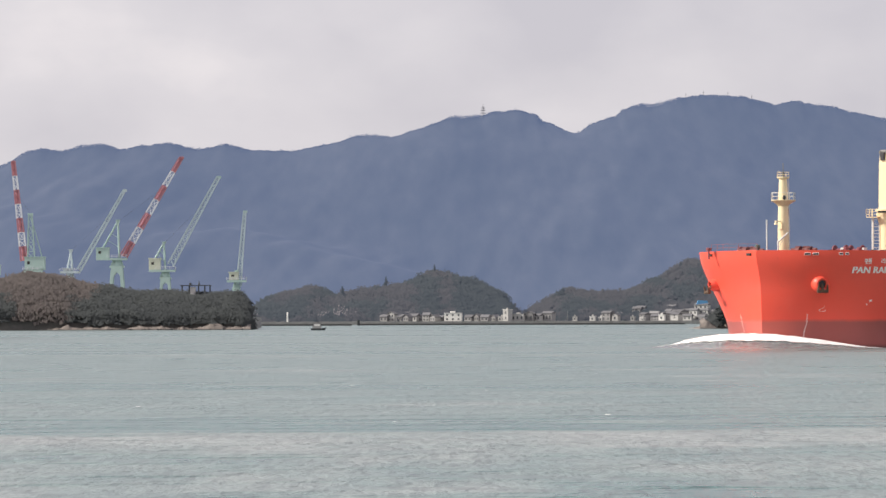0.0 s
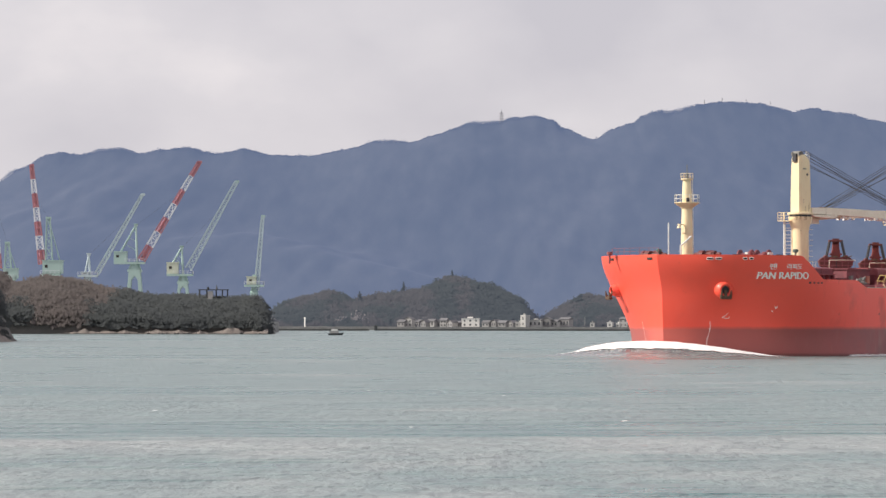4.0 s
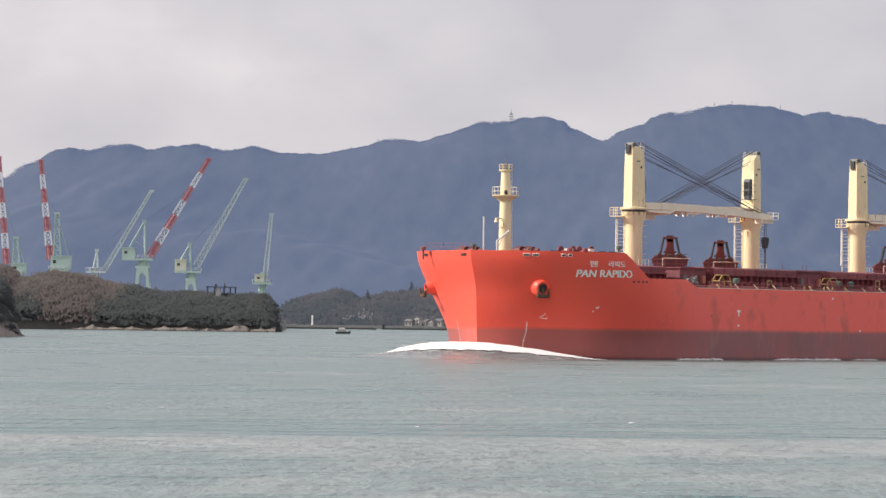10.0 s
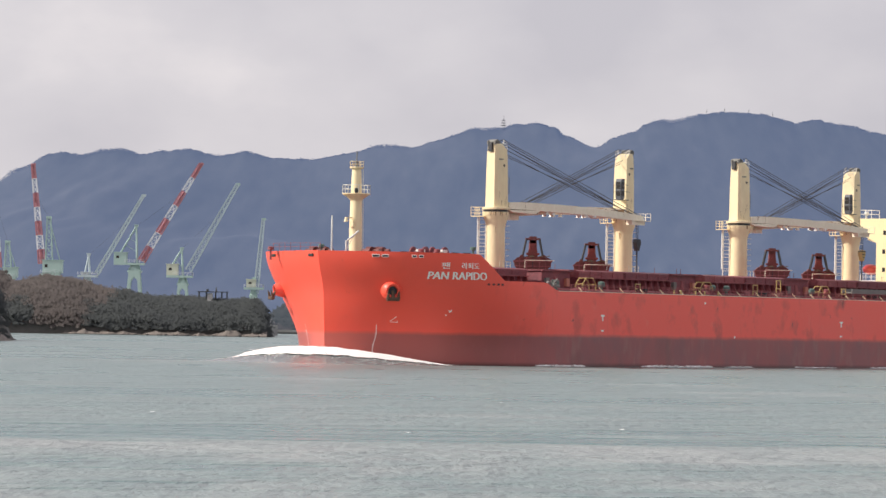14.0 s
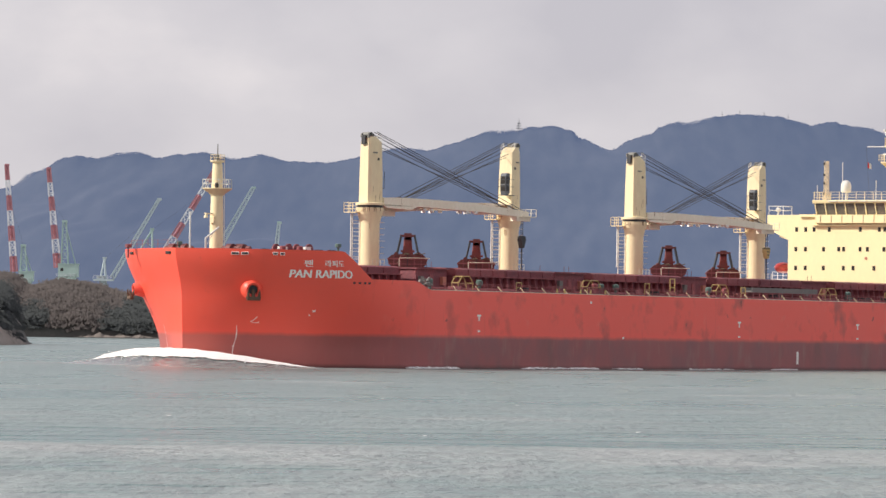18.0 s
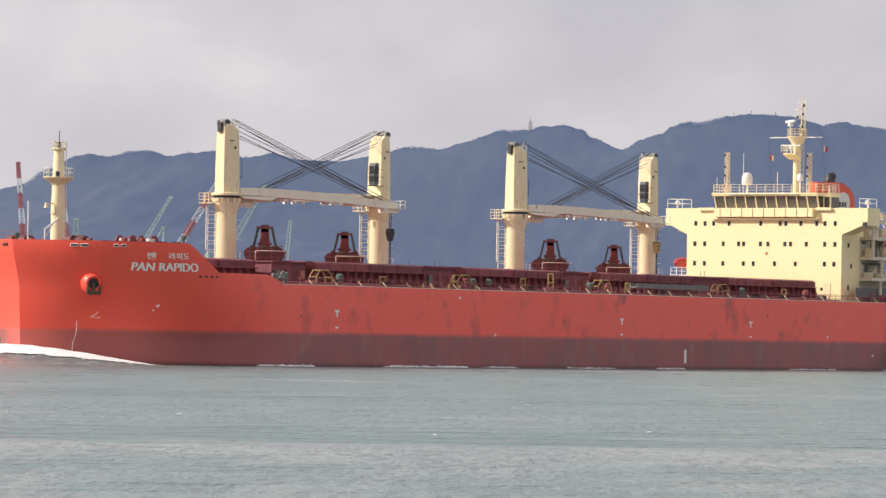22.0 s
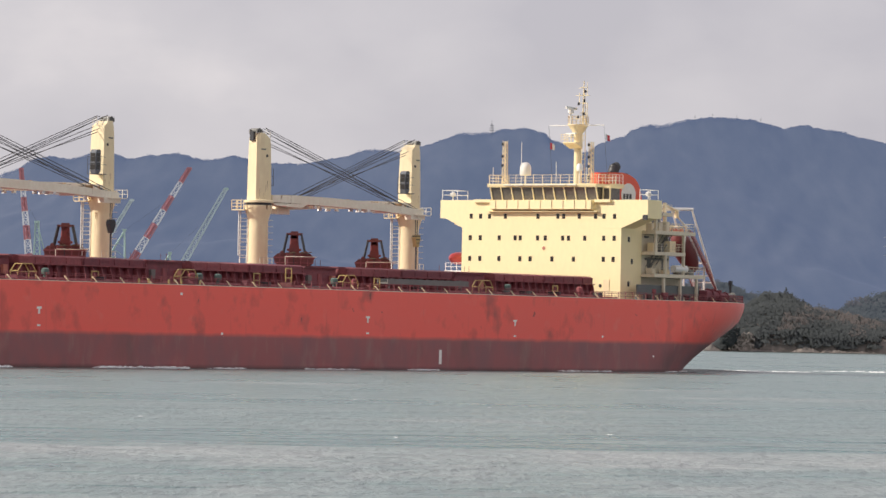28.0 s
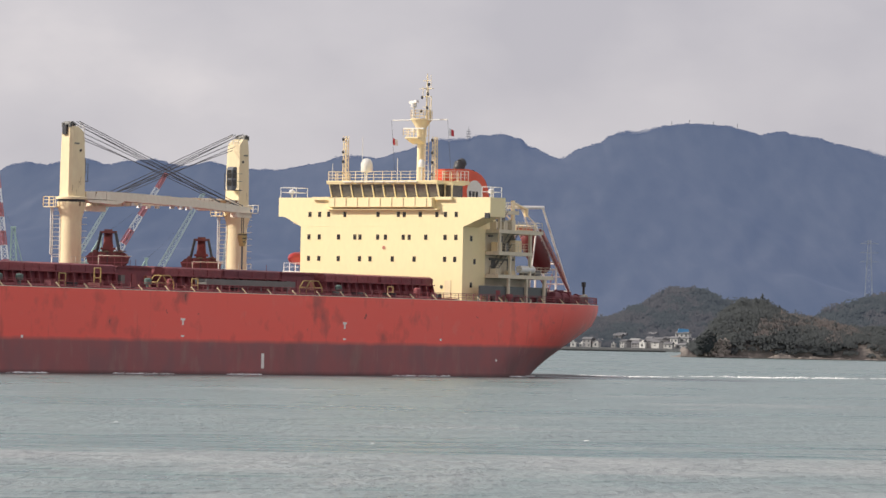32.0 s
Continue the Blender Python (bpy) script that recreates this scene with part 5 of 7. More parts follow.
    for i in range(24):
        u = 60 - i * 4.9 + rng.uniform(-1, 1)
        h = rng.uniform(0.3, 1.0)
        s = Shape().box(u - rng.uniform(0.15, 0.4), u + rng.uniform(0.15, 0.4), 13.0 + rng.uniform(-0.7, 0.4), 14.1, 9.02, 9.02 + h)
        part("deck_fitting", s, rng.choice(["maroon", "grab", "maroon", "black"]), ship)
    for u in (31.5, 34.8, 37.0, 40.5, 42.2):
        part("rail_tag", Shape().box(u - 0.12, u + 0.12, 15.9, 16.0, 9.25, 9.75), "yellow", ship)


CRANES = (59.2, 29.4, 0.3, -30.5)


def build_crane(ship, u, way):
    """A deck crane: the jib points aft (way = -1, to port) or forward (way = 1, to starboard)."""
    s = Shape().lathe((u, 0, 11.8), [(1.22, 0), (1.18, 5.2), (1.24, 5.7), (1.55, 6.7), (1.65, 7.1), (1.65, 7.35)], 28)
    ped = part("deck_crane", s, "crane_cream", ship, "cream deck crane with lowered jib, rust at the collar", True)
    part("slewing_ring", Shape().lathe((u, 0, 19.15), [(1.55, 0), (1.55, 0.3)], 28), "black", ped)
    part("collar", Shape().lathe((u, 0, 19.45), [(1.78, 0), (1.78, 0.25), (1.6, 0.32)], 24), "crane_cream", ped, "", True)
    rng = np.random.default_rng(int(u * 7) + 400)
    s = Shape()
    for k in range(26):
        a, z1 = rng.uniform(0, 6.283), 17.4 + 1.6 * rng.random()
        h, w = rng.uniform(0.3, 1.5), rng.uniform(0.03, 0.09)
        rad = 1.262 if z1 < 17.6 else 1.67
        z1 = min(z1, 17.3) if rad < 1.5 else 19.14
        h = h if rad < 1.5 else min(h, 0.5)
        rad = 1.26 if rad < 1.5 else 1.66
        c, d = Vector((math.cos(a), math.sin(a), 0)), Vector((-math.sin(a), math.cos(a), 0))
        o = Vector((u, 0, 0)) + c * rad
        s.add([o - d * w + Vector((0, 0, z1)), o + d * w + Vector((0, 0, z1)), o + d * w * 0.3 + Vector((0, 0, z1 - h)), o - d * w * 0.3 + Vector((0, 0, z1 - h))], [(0, 1, 2, 3)])
    tagged(part("rust_run", s, "rust_stain", ped, "brown rust runs under the slewing collar"), kind="stuff")
    tilt = -10.0 if way < 0 else -1.0
    rz = (180 if way < 0 else 0) + tilt
    m = pose(u, 0, 0, 0, 0, rz)      # local x points along the jib

    def mv(shape):
        shape.v = [tuple(m @ Vector(p)) for p in shape.v]
        return shape
    # tower: a box that leans in towards the top
    s = Shape()
    lo, hi = 19.7, 27.7
    secs = [(lo, -1.16, 1.08, 1.02), (23.5, -1.13, 1.03, 0.99), (hi - 1.5, -1.08, 0.95, 0.94), (hi - 0.65, -1.05, 0.88, 0.90), (hi, -1.0, 0.05, 0.82)]
    vs = []
    for z, a, b, w in secs:
        vs += [(a, -w + 0.25, z), (a, w - 0.25, z), (a + 0.35, w, z), (b, w, z), (b, -w, z), (a + 0.35, -w, z)]
    fs = [(6 * k + i, 6 * k + (i + 1) % 6, 6 * k + 6 + (i + 1) % 6, 6 * k + 6 + i) for k in range(4) for i in range(6)]
    fs += [tuple(range(5, -1, -1)), tuple(range(24, 30))]
    part("crane_tower", mv(s.add(vs, fs)), "crane_cream", ped)
    part("sheave_guard", mv(Shape().box(-1.32, -1.0, -0.32, 0.32, hi - 0.95, hi + 0.15)), "black", ped)
    s = Shape().box(-1.1, -0.2, -0.7, -0.5, hi - 0.1, hi + 0.4).box(-1.1, -0.2, 0.5, 0.7, hi - 0.1, hi + 0.4).bar((-0.65, -0.7, hi + 0.25), (-0.65, 0.7, hi + 0.25), 0.30, 12)
    part("sheave_head", mv(s), "grey", ped, "grey greasy sheave head")
    s = Shape().rail([(0.3, -0.85, hi - 0.25), (1.0, -0.8, hi - 0.65), (1.0, 0.8, hi - 0.65), (0.3, 0.85, hi - 0.25)], 0.75, 0.7, 0.035, 2)
    part("head_rail", mv(s), "white", ped)
    side = -1 if way < 0 else 1
    # driver's cab beside the jib root
    v0, cx0 = 0.35, 1.42 if way < 0 else 1.75
    c1, z0, z1 = 0.86, 21.65, 24.35
    body = [(cx0, z0 + 0.25), (cx0 + 0.25, z0), (cx0 + c1 - 0.15, z0), (cx0 + c1, z0 + 0.5), (cx0 + c1, z1 - 0.35), (cx0 + c1 - 0.25, z1), (cx0 + 0.1, z1), (cx0, z1 - 0.15)]
    cab = part("driver_cab", mv(Shape().prism(body, "y", v0, v0 + c1)), "far_mast", ped, "dark grey driver's cab with wide windows")
    for za, zb in ((z0 + 0.45, z0 + 1.15), (z0 + 1.35, z1 - 0.4)):
        part("cab_window", mv(Shape().box(cx0 + c1 + 0.004, cx0 + c1 + 0.03, v0 + 0.10, v0 + c1 - 0.10, za, zb)), "glass", cab)
        for q in (v0 - 0.03, v0 + c1 + 0.004):
            part("cab_window", mv(Shape().box(cx0 + 0.14, cx0 + c1 - 0.12, q, q + 0.026, za, zb)), "glass", cab)
    s = Shape().box(0.95, cx0 + 1.15, v0 - 0.15, v0 + c1 + 0.2, z0 - 0.1, z0 - 0.02)
    for q in (v0 - 0.12, v0 + c1 + 0.15):
        s.bar((cx0 + 1.1, q, z0), (cx0 + 1.1, q, z0 + 1.9), 0.035, 4).bar((1.0, q, z0 + 1.9), (cx0 + 1.1, q, z0 + 1.9), 0.03, 4).bar((1.0, q, z0 + 1.0), (cx0 + 1.1, q, z0 + 1.0), 0.03, 4)
    s.bar((cx0 + 1.1, v0 - 0.12, z0 + 1.0), (cx0 + 1.1, v0 + c1 + 0.15, z0 + 1.0), 0.03, 4).bar((cx0 + 1.1, v0 - 0.12, z0 + 1.9), (cx0 + 1.1, v0 + c1 + 0.15, z0 + 1.9), 0.03, 4)
    part("cab_frame", mv(s), "rope", cab)
    # a stencilled line, a vent and rust runs on the tower
    for q in (-1, 1):
        part("stencil", mv(Shape().box(-0.55, 0.15, q * 0.955 - 0.05, q * 0.955 + 0.05, hi - 2.0, hi - 1.86)), "grey", ped)
        part("tower_vent", mv(Shape().bar((0.35, q * 0.9, hi - 2.7), (0.35, q * 1.01, hi - 2.7), 0.16, 10)), "black", ped)
    s = Shape()
    for k in range(8):
        x, z, h, q = rng.uniform(-0.8, 0.9), rng.uniform(20.0, 22.5), rng.uniform(0.3, 1.2), 1 if k % 2 else -1
        y = q * 1.028
        s.add([(x - 0.03, y, z), (x + 0.03, y, z), (x + 0.01, y, z - min(h, z - 19.8)), (x - 0.01, y, z - min(h, z - 19.8))], [(0, 1, 2, 3)])
    tagged(part("rust_run", mv(s), "rust_stain", ped, "thin rust runs on the crane tower"), kind="stuff")
    # jib: a tapered box girder with a kinked underside
    tip, zr, zt = 27.0, 19.98, 19.15
    s = Shape()
    vs = []
    for x, z, hh, w in ((1.2, zr, 0.42, 1.15), (5, zr + 0.02, 0.48, 1.1), (11, zr - 0.1, 0.50, 0.95), (19, zr - 0.36, 0.48, 0.75), (24.5, zt + 0.08, 0.42, 0.58), (tip, zt, 0.30, 0.48)):
        vs += [(x, -w, z - hh), (x, w, z - hh), (x, w, z + hh), (x, -w, z + hh)]
    fs = [(4 * k + i, 4 * k + (i + 1) % 4, 4 * k + 4 + (i + 1) % 4, 4 * k + 4 + i) for k in range(5) for i in range(4)] + [(3, 2, 1, 0), (20, 21, 22, 23)]
    jib = part("jib", mv(s.add(vs, fs)), "jib", ped, "rust-stained cream box jib")
    part("root_fork", mv(Shape().prism([(1.1, zr - 0.5), (7.0, zr - 0.5), (6.0, zr - 0.95), (1.9, zr - 0.8)], "y", -1.1, 1.1)), "jib", jib, "rust-streaked hinge fork at the jib's root")
    for x, drop in ((8.3, 0.12), (9.5, 0.12), (15.6, 0.22), (17.2, 0.22)):
        for q in (-0.7, 0.7):
            lamp = part("jib_lamp", mv(Shape().prism([(x, zr - 0.55 - drop), (x + 0.35, zr - 0.55 - drop), (x + 0.45, zr - 0.82 - drop), (x - 0.08, zr - 0.82 - drop)], "y", q - 0.16, q + 0.16)), "white", jib, "white cargo floodlight under the jib")
            part("bracket", mv(Shape().bar((x + 0.3, q, zr - 0.4 - drop), (x + 0.3, q, zr - 0.6 - drop), 0.05, 4)), "white", lamp)
    for x in (4.2, 9.0, 14.0, 19.0, 23.0):
        wj, zj = 1.12 - 0.026 * (x - 4), zr - 0.02 * max(0, x - 5)
        part("plate_joint", mv(Shape().box(x, x + 0.035, -wj, wj, zj - 0.52, zj + 0.53)), "rust_stain", jib)
    s = Shape()
    for k in range(18):
        x = rng.uniform(1.6, 24)
        wj, zj = 1.145 - 0.0265 * (x - 2), zr + 0.42 - 0.020 * max(0, x - 5)
        h, w = rng.uniform(0.15, 0.7), rng.uniform(0.05, 0.35)
        for q in (-1, 1):
            s.add([(x - w, q * wj, zj), (x + w, q * wj, zj), (x + w * 0.4, q * wj, zj - h), (x - w * 0.2, q * wj, zj - h)], [(0, 1, 2, 3)])
    tagged(part("rust_patch", mv(s), "rust_stain", jib, "rust stains on the jib's sides"), kind="stuff")
    s = Shape().box(tip - 2.2, tip + 0.2, -0.55, 0.55, zt - 0.9, zt - 0.25).bar((tip - 0.7, -0.6, zt - 0.35), (tip - 0.7, 0.6, zt - 0.35), 0.5, 12)
    s.rail([(tip - 1.8, 0.9, zt - 0.3), (tip + 0.9, 0.9, zt - 0.3), (tip + 0.9, -0.9, zt - 0.3)], 0.9, 0.8, 0.04, 2)
    s.box(tip - 1.8, tip + 0.9, -0.9, 0.9, zt - 0.4, zt - 0.33)
    part("jib_head", mv(s), "jib", jib)
    # ropes
    for k, (v, dz) in enumerate(((-0.75, 0.6), (-0.35, 0.55), (0.35, 0.5), (0.75, 0.6), (-0.5, -0.75), (0.5, -0.9), (0.1, -1.35))):
        s = Shape().bar((0.2 if dz > 0 else 1.2, v, hi + dz), (tip - 1.2 - 0.9 * (k % 3), v * 0.7, zt + 0.45), 0.042, 5)
        part("crane_rope", mv(s), "rope", ped)
    # hook block
    if way < 0:
        hx, hz = tip - 0.7, 16.4
        s = Shape().bar((hx, 0.15, zt - 0.4), (hx, 0.15, hz), 0.05, 5).bar((hx, -0.15, zt - 0.4), (hx, -0.15, hz), 0.05, 5)
        part("hoist_rope", mv(s), "rope", ped)
        s = Shape().prism([(hx - 0.3, hz), (hx + 0.3, hz), (hx + 0.44, hz - 0.45), (hx + 0.12, hz - 1.5), (hx - 0.12, hz - 1.5), (hx - 0.44, hz - 0.45)], "y", -0.35, 0.35)
        hb = part("hook_block", mv(s), "yellow" if u < 20 else "black", ped, "yellow and black striped hook block" if u < 20 else "black pear-shaped hook block")
        if u < 20:
            s = Shape()
            for k in range(3):
                s.box(hx - 0.4 + k * 0.1, hx + 0.4 - k * 0.1, -0.37, 0.37, hz - 0.22 - k * 0.42, hz - 0.1 - k * 0.42, pose(0, 0, 0) @ Matrix.Shear("XY", 4, (0, 0)))
            part("stripe", mv(s), "black", hb)
        s = Shape().bar((hx, 0, hz - 1.5), (hx, 0, 12.2), 0.11, 6)
        part("grab_wire", mv(s), "rope", ped)
    # ladders and the platform on the forward side
    s = Shape().box(u + 0.4, u + 2.2, -2.3, -0.5, 18.5, 18.6)
    s.rail([(u + 0.4, -2.3, 18.6), (u + 2.2, -2.3, 18.6), (u + 2.2, -0.5, 18.6)], 1.1, 0.8, 0.045, 3)
    part("ladder_platform", s, "crane_cream", ped, "", False)
    s = Shape()
    cx, cy = u + 1.0, -1.35
    s.ladder((cx, cy, 12.0), (cx, cy, 18.5), (0.57, -0.82, 0), 0.85, 0.85, 0.07)
    for z in np.arange(13.2, 18.4, 1.0):
        ring = [(cx + 0.35, cy - 0.5, z), (cx + 0.75, cy - 0.2, z), (cx + 0.15, cy + 0.6, z)]
        for a, c in zip(ring, ring[1:]):
            s.bar(a, c, 0.06, 4)
    for k in ((cx + 0.75, cy - 0.2), (cx + 0.35, cy - 0.5)):
        s.bar((*k, 13.2), (*k, 18.5), 0.06, 4)
    part("caged_ladder", s, "white", ped, "white caged ladder")
    iron = Shape().bar((u - 0.75, 0.95, 0), (u - 1.0, 1.4, 0), 0.05, 4).bar((u - 1.0, 1.4, 0), (u - 1.35, 1.1, 0), 0.05, 4).mesh("step_iron", "white")
    for k in range(8):
        part("step_iron", iron, None, ped).location.z = 12.9 + k * 0.75
    part("base_rail", Shape().rail([(u + 1.6, 3.4, 11.9), (u + 4.0, 3.4, 11.9)], 1.0, 0.8, 0.03, 2), "dull_cream", ped)


GRABS = ((58.85, 5.43), (31.0, -3.9), (-0.2, 5.04), (-30.4, -5.2))


def build_grab():
    """A four-rope clamshell grab, closed, standing on the crane house."""
    g = thing("clamshell_grab", "rusty dark red clamshell grab standing on a crane house", "grab", "cargo grabs")
    s = Shape().prism([(-2.35, 1.9), (0, 2.0), (2.35, 1.9), (2.9, 1.35), (2.75, 0.6), (2.3, 0.12), (0, 0.02), (-2.3, 0.12), (-2.75, 0.6), (-2.9, 1.35)], "y", -1.2, 1.2)
    bk = part("bucket", s, "grab", g, "closed dark red grab bucket")
    s = Shape()
    for v in (-1.28, 1.2):
        s.box(-2.95, 2.95, v, v + 0.08, 1.22, 1.4).box(-2.8, 2.8, v, v + 0.08, 0.5, 0.62)
        for x in (-2.0, -1.0, 1.0, 2.0):
            s.box(x - 0.06, x + 0.06, v, v + 0.08, 0.12, 1.9)
    part("bucket_rib", s, "maroon_light", bk)
    part("closing_seam", Shape().box(-0.05, 0.05, 1.2, 1.3, 0.05, 1.95), "black", bk)
    part("lip_rail", Shape().bar((-3.3, 1.4, 1.45), (1.2, 1.4, 1.45), 0.05, 6).bar((1.2, 1.4, 1.45), (1.2, 1.4, 0.2), 0.05, 6), "jib", g)
    for a in (-1, 1):
        for v in (-0.95, 0.95):
            part("grab_arm", Shape().bar((a * 1.6, v, 1.85), (a * 0.98, v * 0.8, 4.75), 0.15, 6), "black", g, "black greasy steel arm")
        part("shell_hinge", Shape().bar((a * 1.7, -1.3, 2.0), (a * 1.7, 1.3, 2.0), 0.3, 10), "grab", g)
    s = Shape().box(-1.15, 1.15, -0.85, 0.85, 4.55, 4.85).box(-0.55, 0.55, -0.5, 0.5, 4.85, 5.1)
    part("head_block", s, "grab", g)
    s = Shape().box(-0.75, 0.75, -0.7, 0.7, 1.9, 2.35)
    s.box(-1.0, 1.0, -0.8, 0.8, 2.3, 2.6).box(-0.55, 0.55, -0.5, 0.5, 4.1, 4.5)
    s.bar((-0.45, 0.1, 2.2), (-0.3, 0.1, 4.6), 0.27, 8).bar((0.45, 0.1, 2.2), (0.3, 0.1, 4.6), 0.27, 8).bar((0, -0.6, 2.8), (0, 0.6, 2.8), 0.7, 16).bar((0, -0.5, 4.0), (0, 0.5, 4.0), 0.52, 14)
    part("sheave_block", s, "boat_dim", g, "dull red sheave block")
    rng = np.random.default_rng(6)
    s = Shape()
    for k in range(14):
        q = Vector((rng.uniform(-2.1, 2.1), rng.uniform(0.9, 1.5), 1.95))
        s.bar(q, q + Vector((rng.uniform(-0.7, 0.7), rng.uniform(-0.2, 0.2), rng.uniform(-0.05, 0.25))), 0.07, 5)
    tagged(part("chain_heap", s, "rust", g, "loose rusty chains"), kind="stuff")
    part("grab_skid", Shape().box(-1.9, 1.9, 1.3, 1.75, 0.0, 0.2).box(-1.9, 1.9, -1.75, -1.3, 0.0, 0.2), "grab", g)
    for ob in g.children_recursive:
        ob.data.transform(Matrix.Scale(0.82, 4))
    return g


# ---- accommodation ----
def build_house(ship):
    F = -60.1
    s = Shape().box(-65.0, F, -12.6, 12.15, 9.0, 18.296)
    acc = part("accommodation", s, "cream", ship, "cream accommodation block with rows of small windows")
    # bridge deck with its sloping wing undersides
    s = Shape().prism([(-16.13, 19.55), (-15.2, 19.5), (-12.6, 18.3), (12.15, 18.3), (15.2, 19.5), (16.13, 19.55), (16.13, 21.92), (-16.13, 21.92)], "x", F + 0.004, -63.4)
    part("bridge_deck", s, "cream", ship, "cream bridge deck with sloping wing undersides")
    part("engine_casing", Shape().box(-78.5, -65.004, -7.0, 7.0, 9.0, 19.596), "cream", ship, "cream engine casing behind the accommodation")
    part("upper_house", Shape().box(-72, -63.404, -9.3, 9.3, 19.6, 21.9), "cream", ship)
    rows = ((19.82, (-11.2, -9.7, -8.3, -5.8, -0.7, 2.4, 3.3, 5.7, 8.2, 9.5, 11.1)),
            (17.0, (-11.3, -9.7, -6.7, -4.2, -3.4, -0.7, 0.5, 3.2, 4.1, 6.6, 9.5, 11.1)),
            (14.3, (-11.3, -9.7, -6.7, -3.4, -1.8, 1.6, 4.9, 9.5, 11.0)))
    gl = Shape().box(0.0, 0.025, -0.23, 0.23, -0.32, 0.32).mesh("cabin_window", "glass")
    for z, vs in rows:
        for v in vs:
            w = part("cabin_window", gl, None, acc)
            w.location = (F + 0.008, v, z)
    for z, u in ((16.9, -61.9), (14.1, -62.7), (11.2, -62.0)):
        w = part("cabin_window", gl, None, acc)
        w.matrix_basis = pose(u, 12.16, z, 0, 0, 90)
    part("wing_light_box", Shape().box(F, F + 0.25, 15.5, 16.13, 19.35, 20.0), "black", acc)
    part("emblem", Shape().bar((F + 0.02, 0.3, 15.7), (F + 0.06, 0.3, 15.7), 0.22, 16), "faded_orange", acc)
    s = Shape().box(F, F + 0.06, 9.6, 10.5, 9.6, 11.7)
    part("house_door", s, "crane_cream", acc)
    part("porthole", Shape().bar((F + 0.01, 9.1, 10.9), (F + 0.05, 9.1, 10.9), 0.22, 12), "black", acc)
    # lamps on the front and plate joints
    for v, z in ((-15.0, 22.6), (15.4, 22.5)):
        part("searchlight", Shape().lathe((F - 1.2, v, 22.0), [(0.08, 0), (0.08, 0.4), (0.34, 0.45), (0.36, 0.85), (0.15, 1.0)], 12), "white", acc, "white wing searchlight", True)
    for v0, v1 in ((-16.0, -13.6), (14.75, 16.0)):
        r = Shape()
        for a in (v0, v1):
            for b in (F - 0.2, F - 2.6):
                r.bar((b, a, 21.9), (b, a, 23.2), 0.05, 4)
        for z in (22.6, 23.2):
            r.bar((F - 0.2, v0, z), (F - 0.2, v1, z), 0.045, 4), r.bar((F - 2.6, v0, z), (F - 2.6, v1, z), 0.045, 4)
            r.bar((F - 0.2, v0, z), (F - 2.6, v0, z), 0.045, 4), r.bar((F - 0.2, v1, z), (F - 2.6, v1, z), 0.045, 4)
        part("wing_rail", r, "white", acc)
    # wheelhouse
    s = Shape()
    s.box(-63.8, -60.4, -8.0, 8.4, 21.9, 22.0)
    s.prism([(-60.25, 23.55), (-59.55, 23.55), (-59.45, 23.85), (-59.45, 24.0), (-64.5, 24.0), (-64.5, 23.55)], "y", -8.3, 8.6)
    s.box(-63.6, -61.0, 8.6, 9.9, 23.45, 23.75)
    wh = part("wheelhouse", s, "cream", ship, "cream wheelhouse with a band of raked windows")
    s = Shape().prism([(-60.3, 21.95), (-59.75, 23.55), (-63.8, 23.55), (-63.8, 21.95)], "y", -8.0, 8.4)
    part("window_band", s, "bridge_glass", wh, "dark raked bridge windows")
    n = 10
    for i in range(n + 1):
        v = -8.0 + 16.4 * i / n
        part("mullion", Shape().prism([(-60.38, 21.9), (-60.20, 21.9), (-59.63, 23.6), (-59.8, 23.6)], "y", v - 0.075, v + 0.075), "cream", wh)
    for i in range(7):
        v = -4.9 + i * 1.64
        part("sun_visor", Shape().box(-59.5, -59.2, v - 0.7, v + 0.7, 23.78, 23.9), "white", wh)
    for u in (-61.6, -62.9):
        part("mullion", Shape().box(u - 0.12, u + 0.12, 8.38, 8.5, 21.9, 23.6), "cream", wh)
    s = Shape().box(-63.4, -61.2, 8.6, 9.7, 21.95, 23.45)
    part("chart_room", s, "bridge_glass", wh, "dark glazed bridge wing door bay")
    for v in (8.62, 9.66):
        part("mullion", Shape().box(-61.2, -61.1, v - 0.1, v + 0.1, 21.95, 23.45), "cream", wh)
    # box-like balcony under the windows
    s = Shape().prism([(-60.1, 21.85), (-59.2, 21.85), (-59.2, 20.72), (-60.1, 20.52)], "y", -7.7, 8.0)
    b = part("balcony", s, "cream", ship, "cream balcony bulge below the bridge windows")
    part("balcony_lip", Shape().box(-60.1, -59.5, -8.4, 8.7, 20.38, 20.5).box(-60.1, -59.7, -10.6, -8.0, 21.6, 21.98).box(-60.1, -59.7, 8.2, 10.6, 21.6, 21.98), "cream", b)
    for i in range(9):
        v = -6.8 + i * 1.75
        part("bracket", Shape().box(-59.25, -59.12, v - 0.05, v + 0.05, 20.8, 21.85), "crane_cream", b)
    # compass deck
    r = Shape().rail([(-59.8, -8.2, 24.0), (-59.8, 8.4, 24.0), (-64.3, 8.4, 24.0)], 1.15, 1.35, 0.038, 3)
    r.rail([(-59.8, -8.2, 24.0), (-64.3, -8.2, 24.0)], 1.15, 1.35, 0.05, 3)
    part("compass_deck_rail", r, "crane_cream", wh, "cream guard rail round the compass deck")
    s = Shape().lathe((-64.0, -5.4, 24.0), [(0.12, 0), (0.12, 1.2), (0.66, 1.25), (0.74, 1.4), (0.74, 2.25), (0.66, 2.6), (0.42, 2.9), (0.05, 3.0)], 24)
    part("satellite_dome", s, "white", ship, "white satellite dome on a post", True)
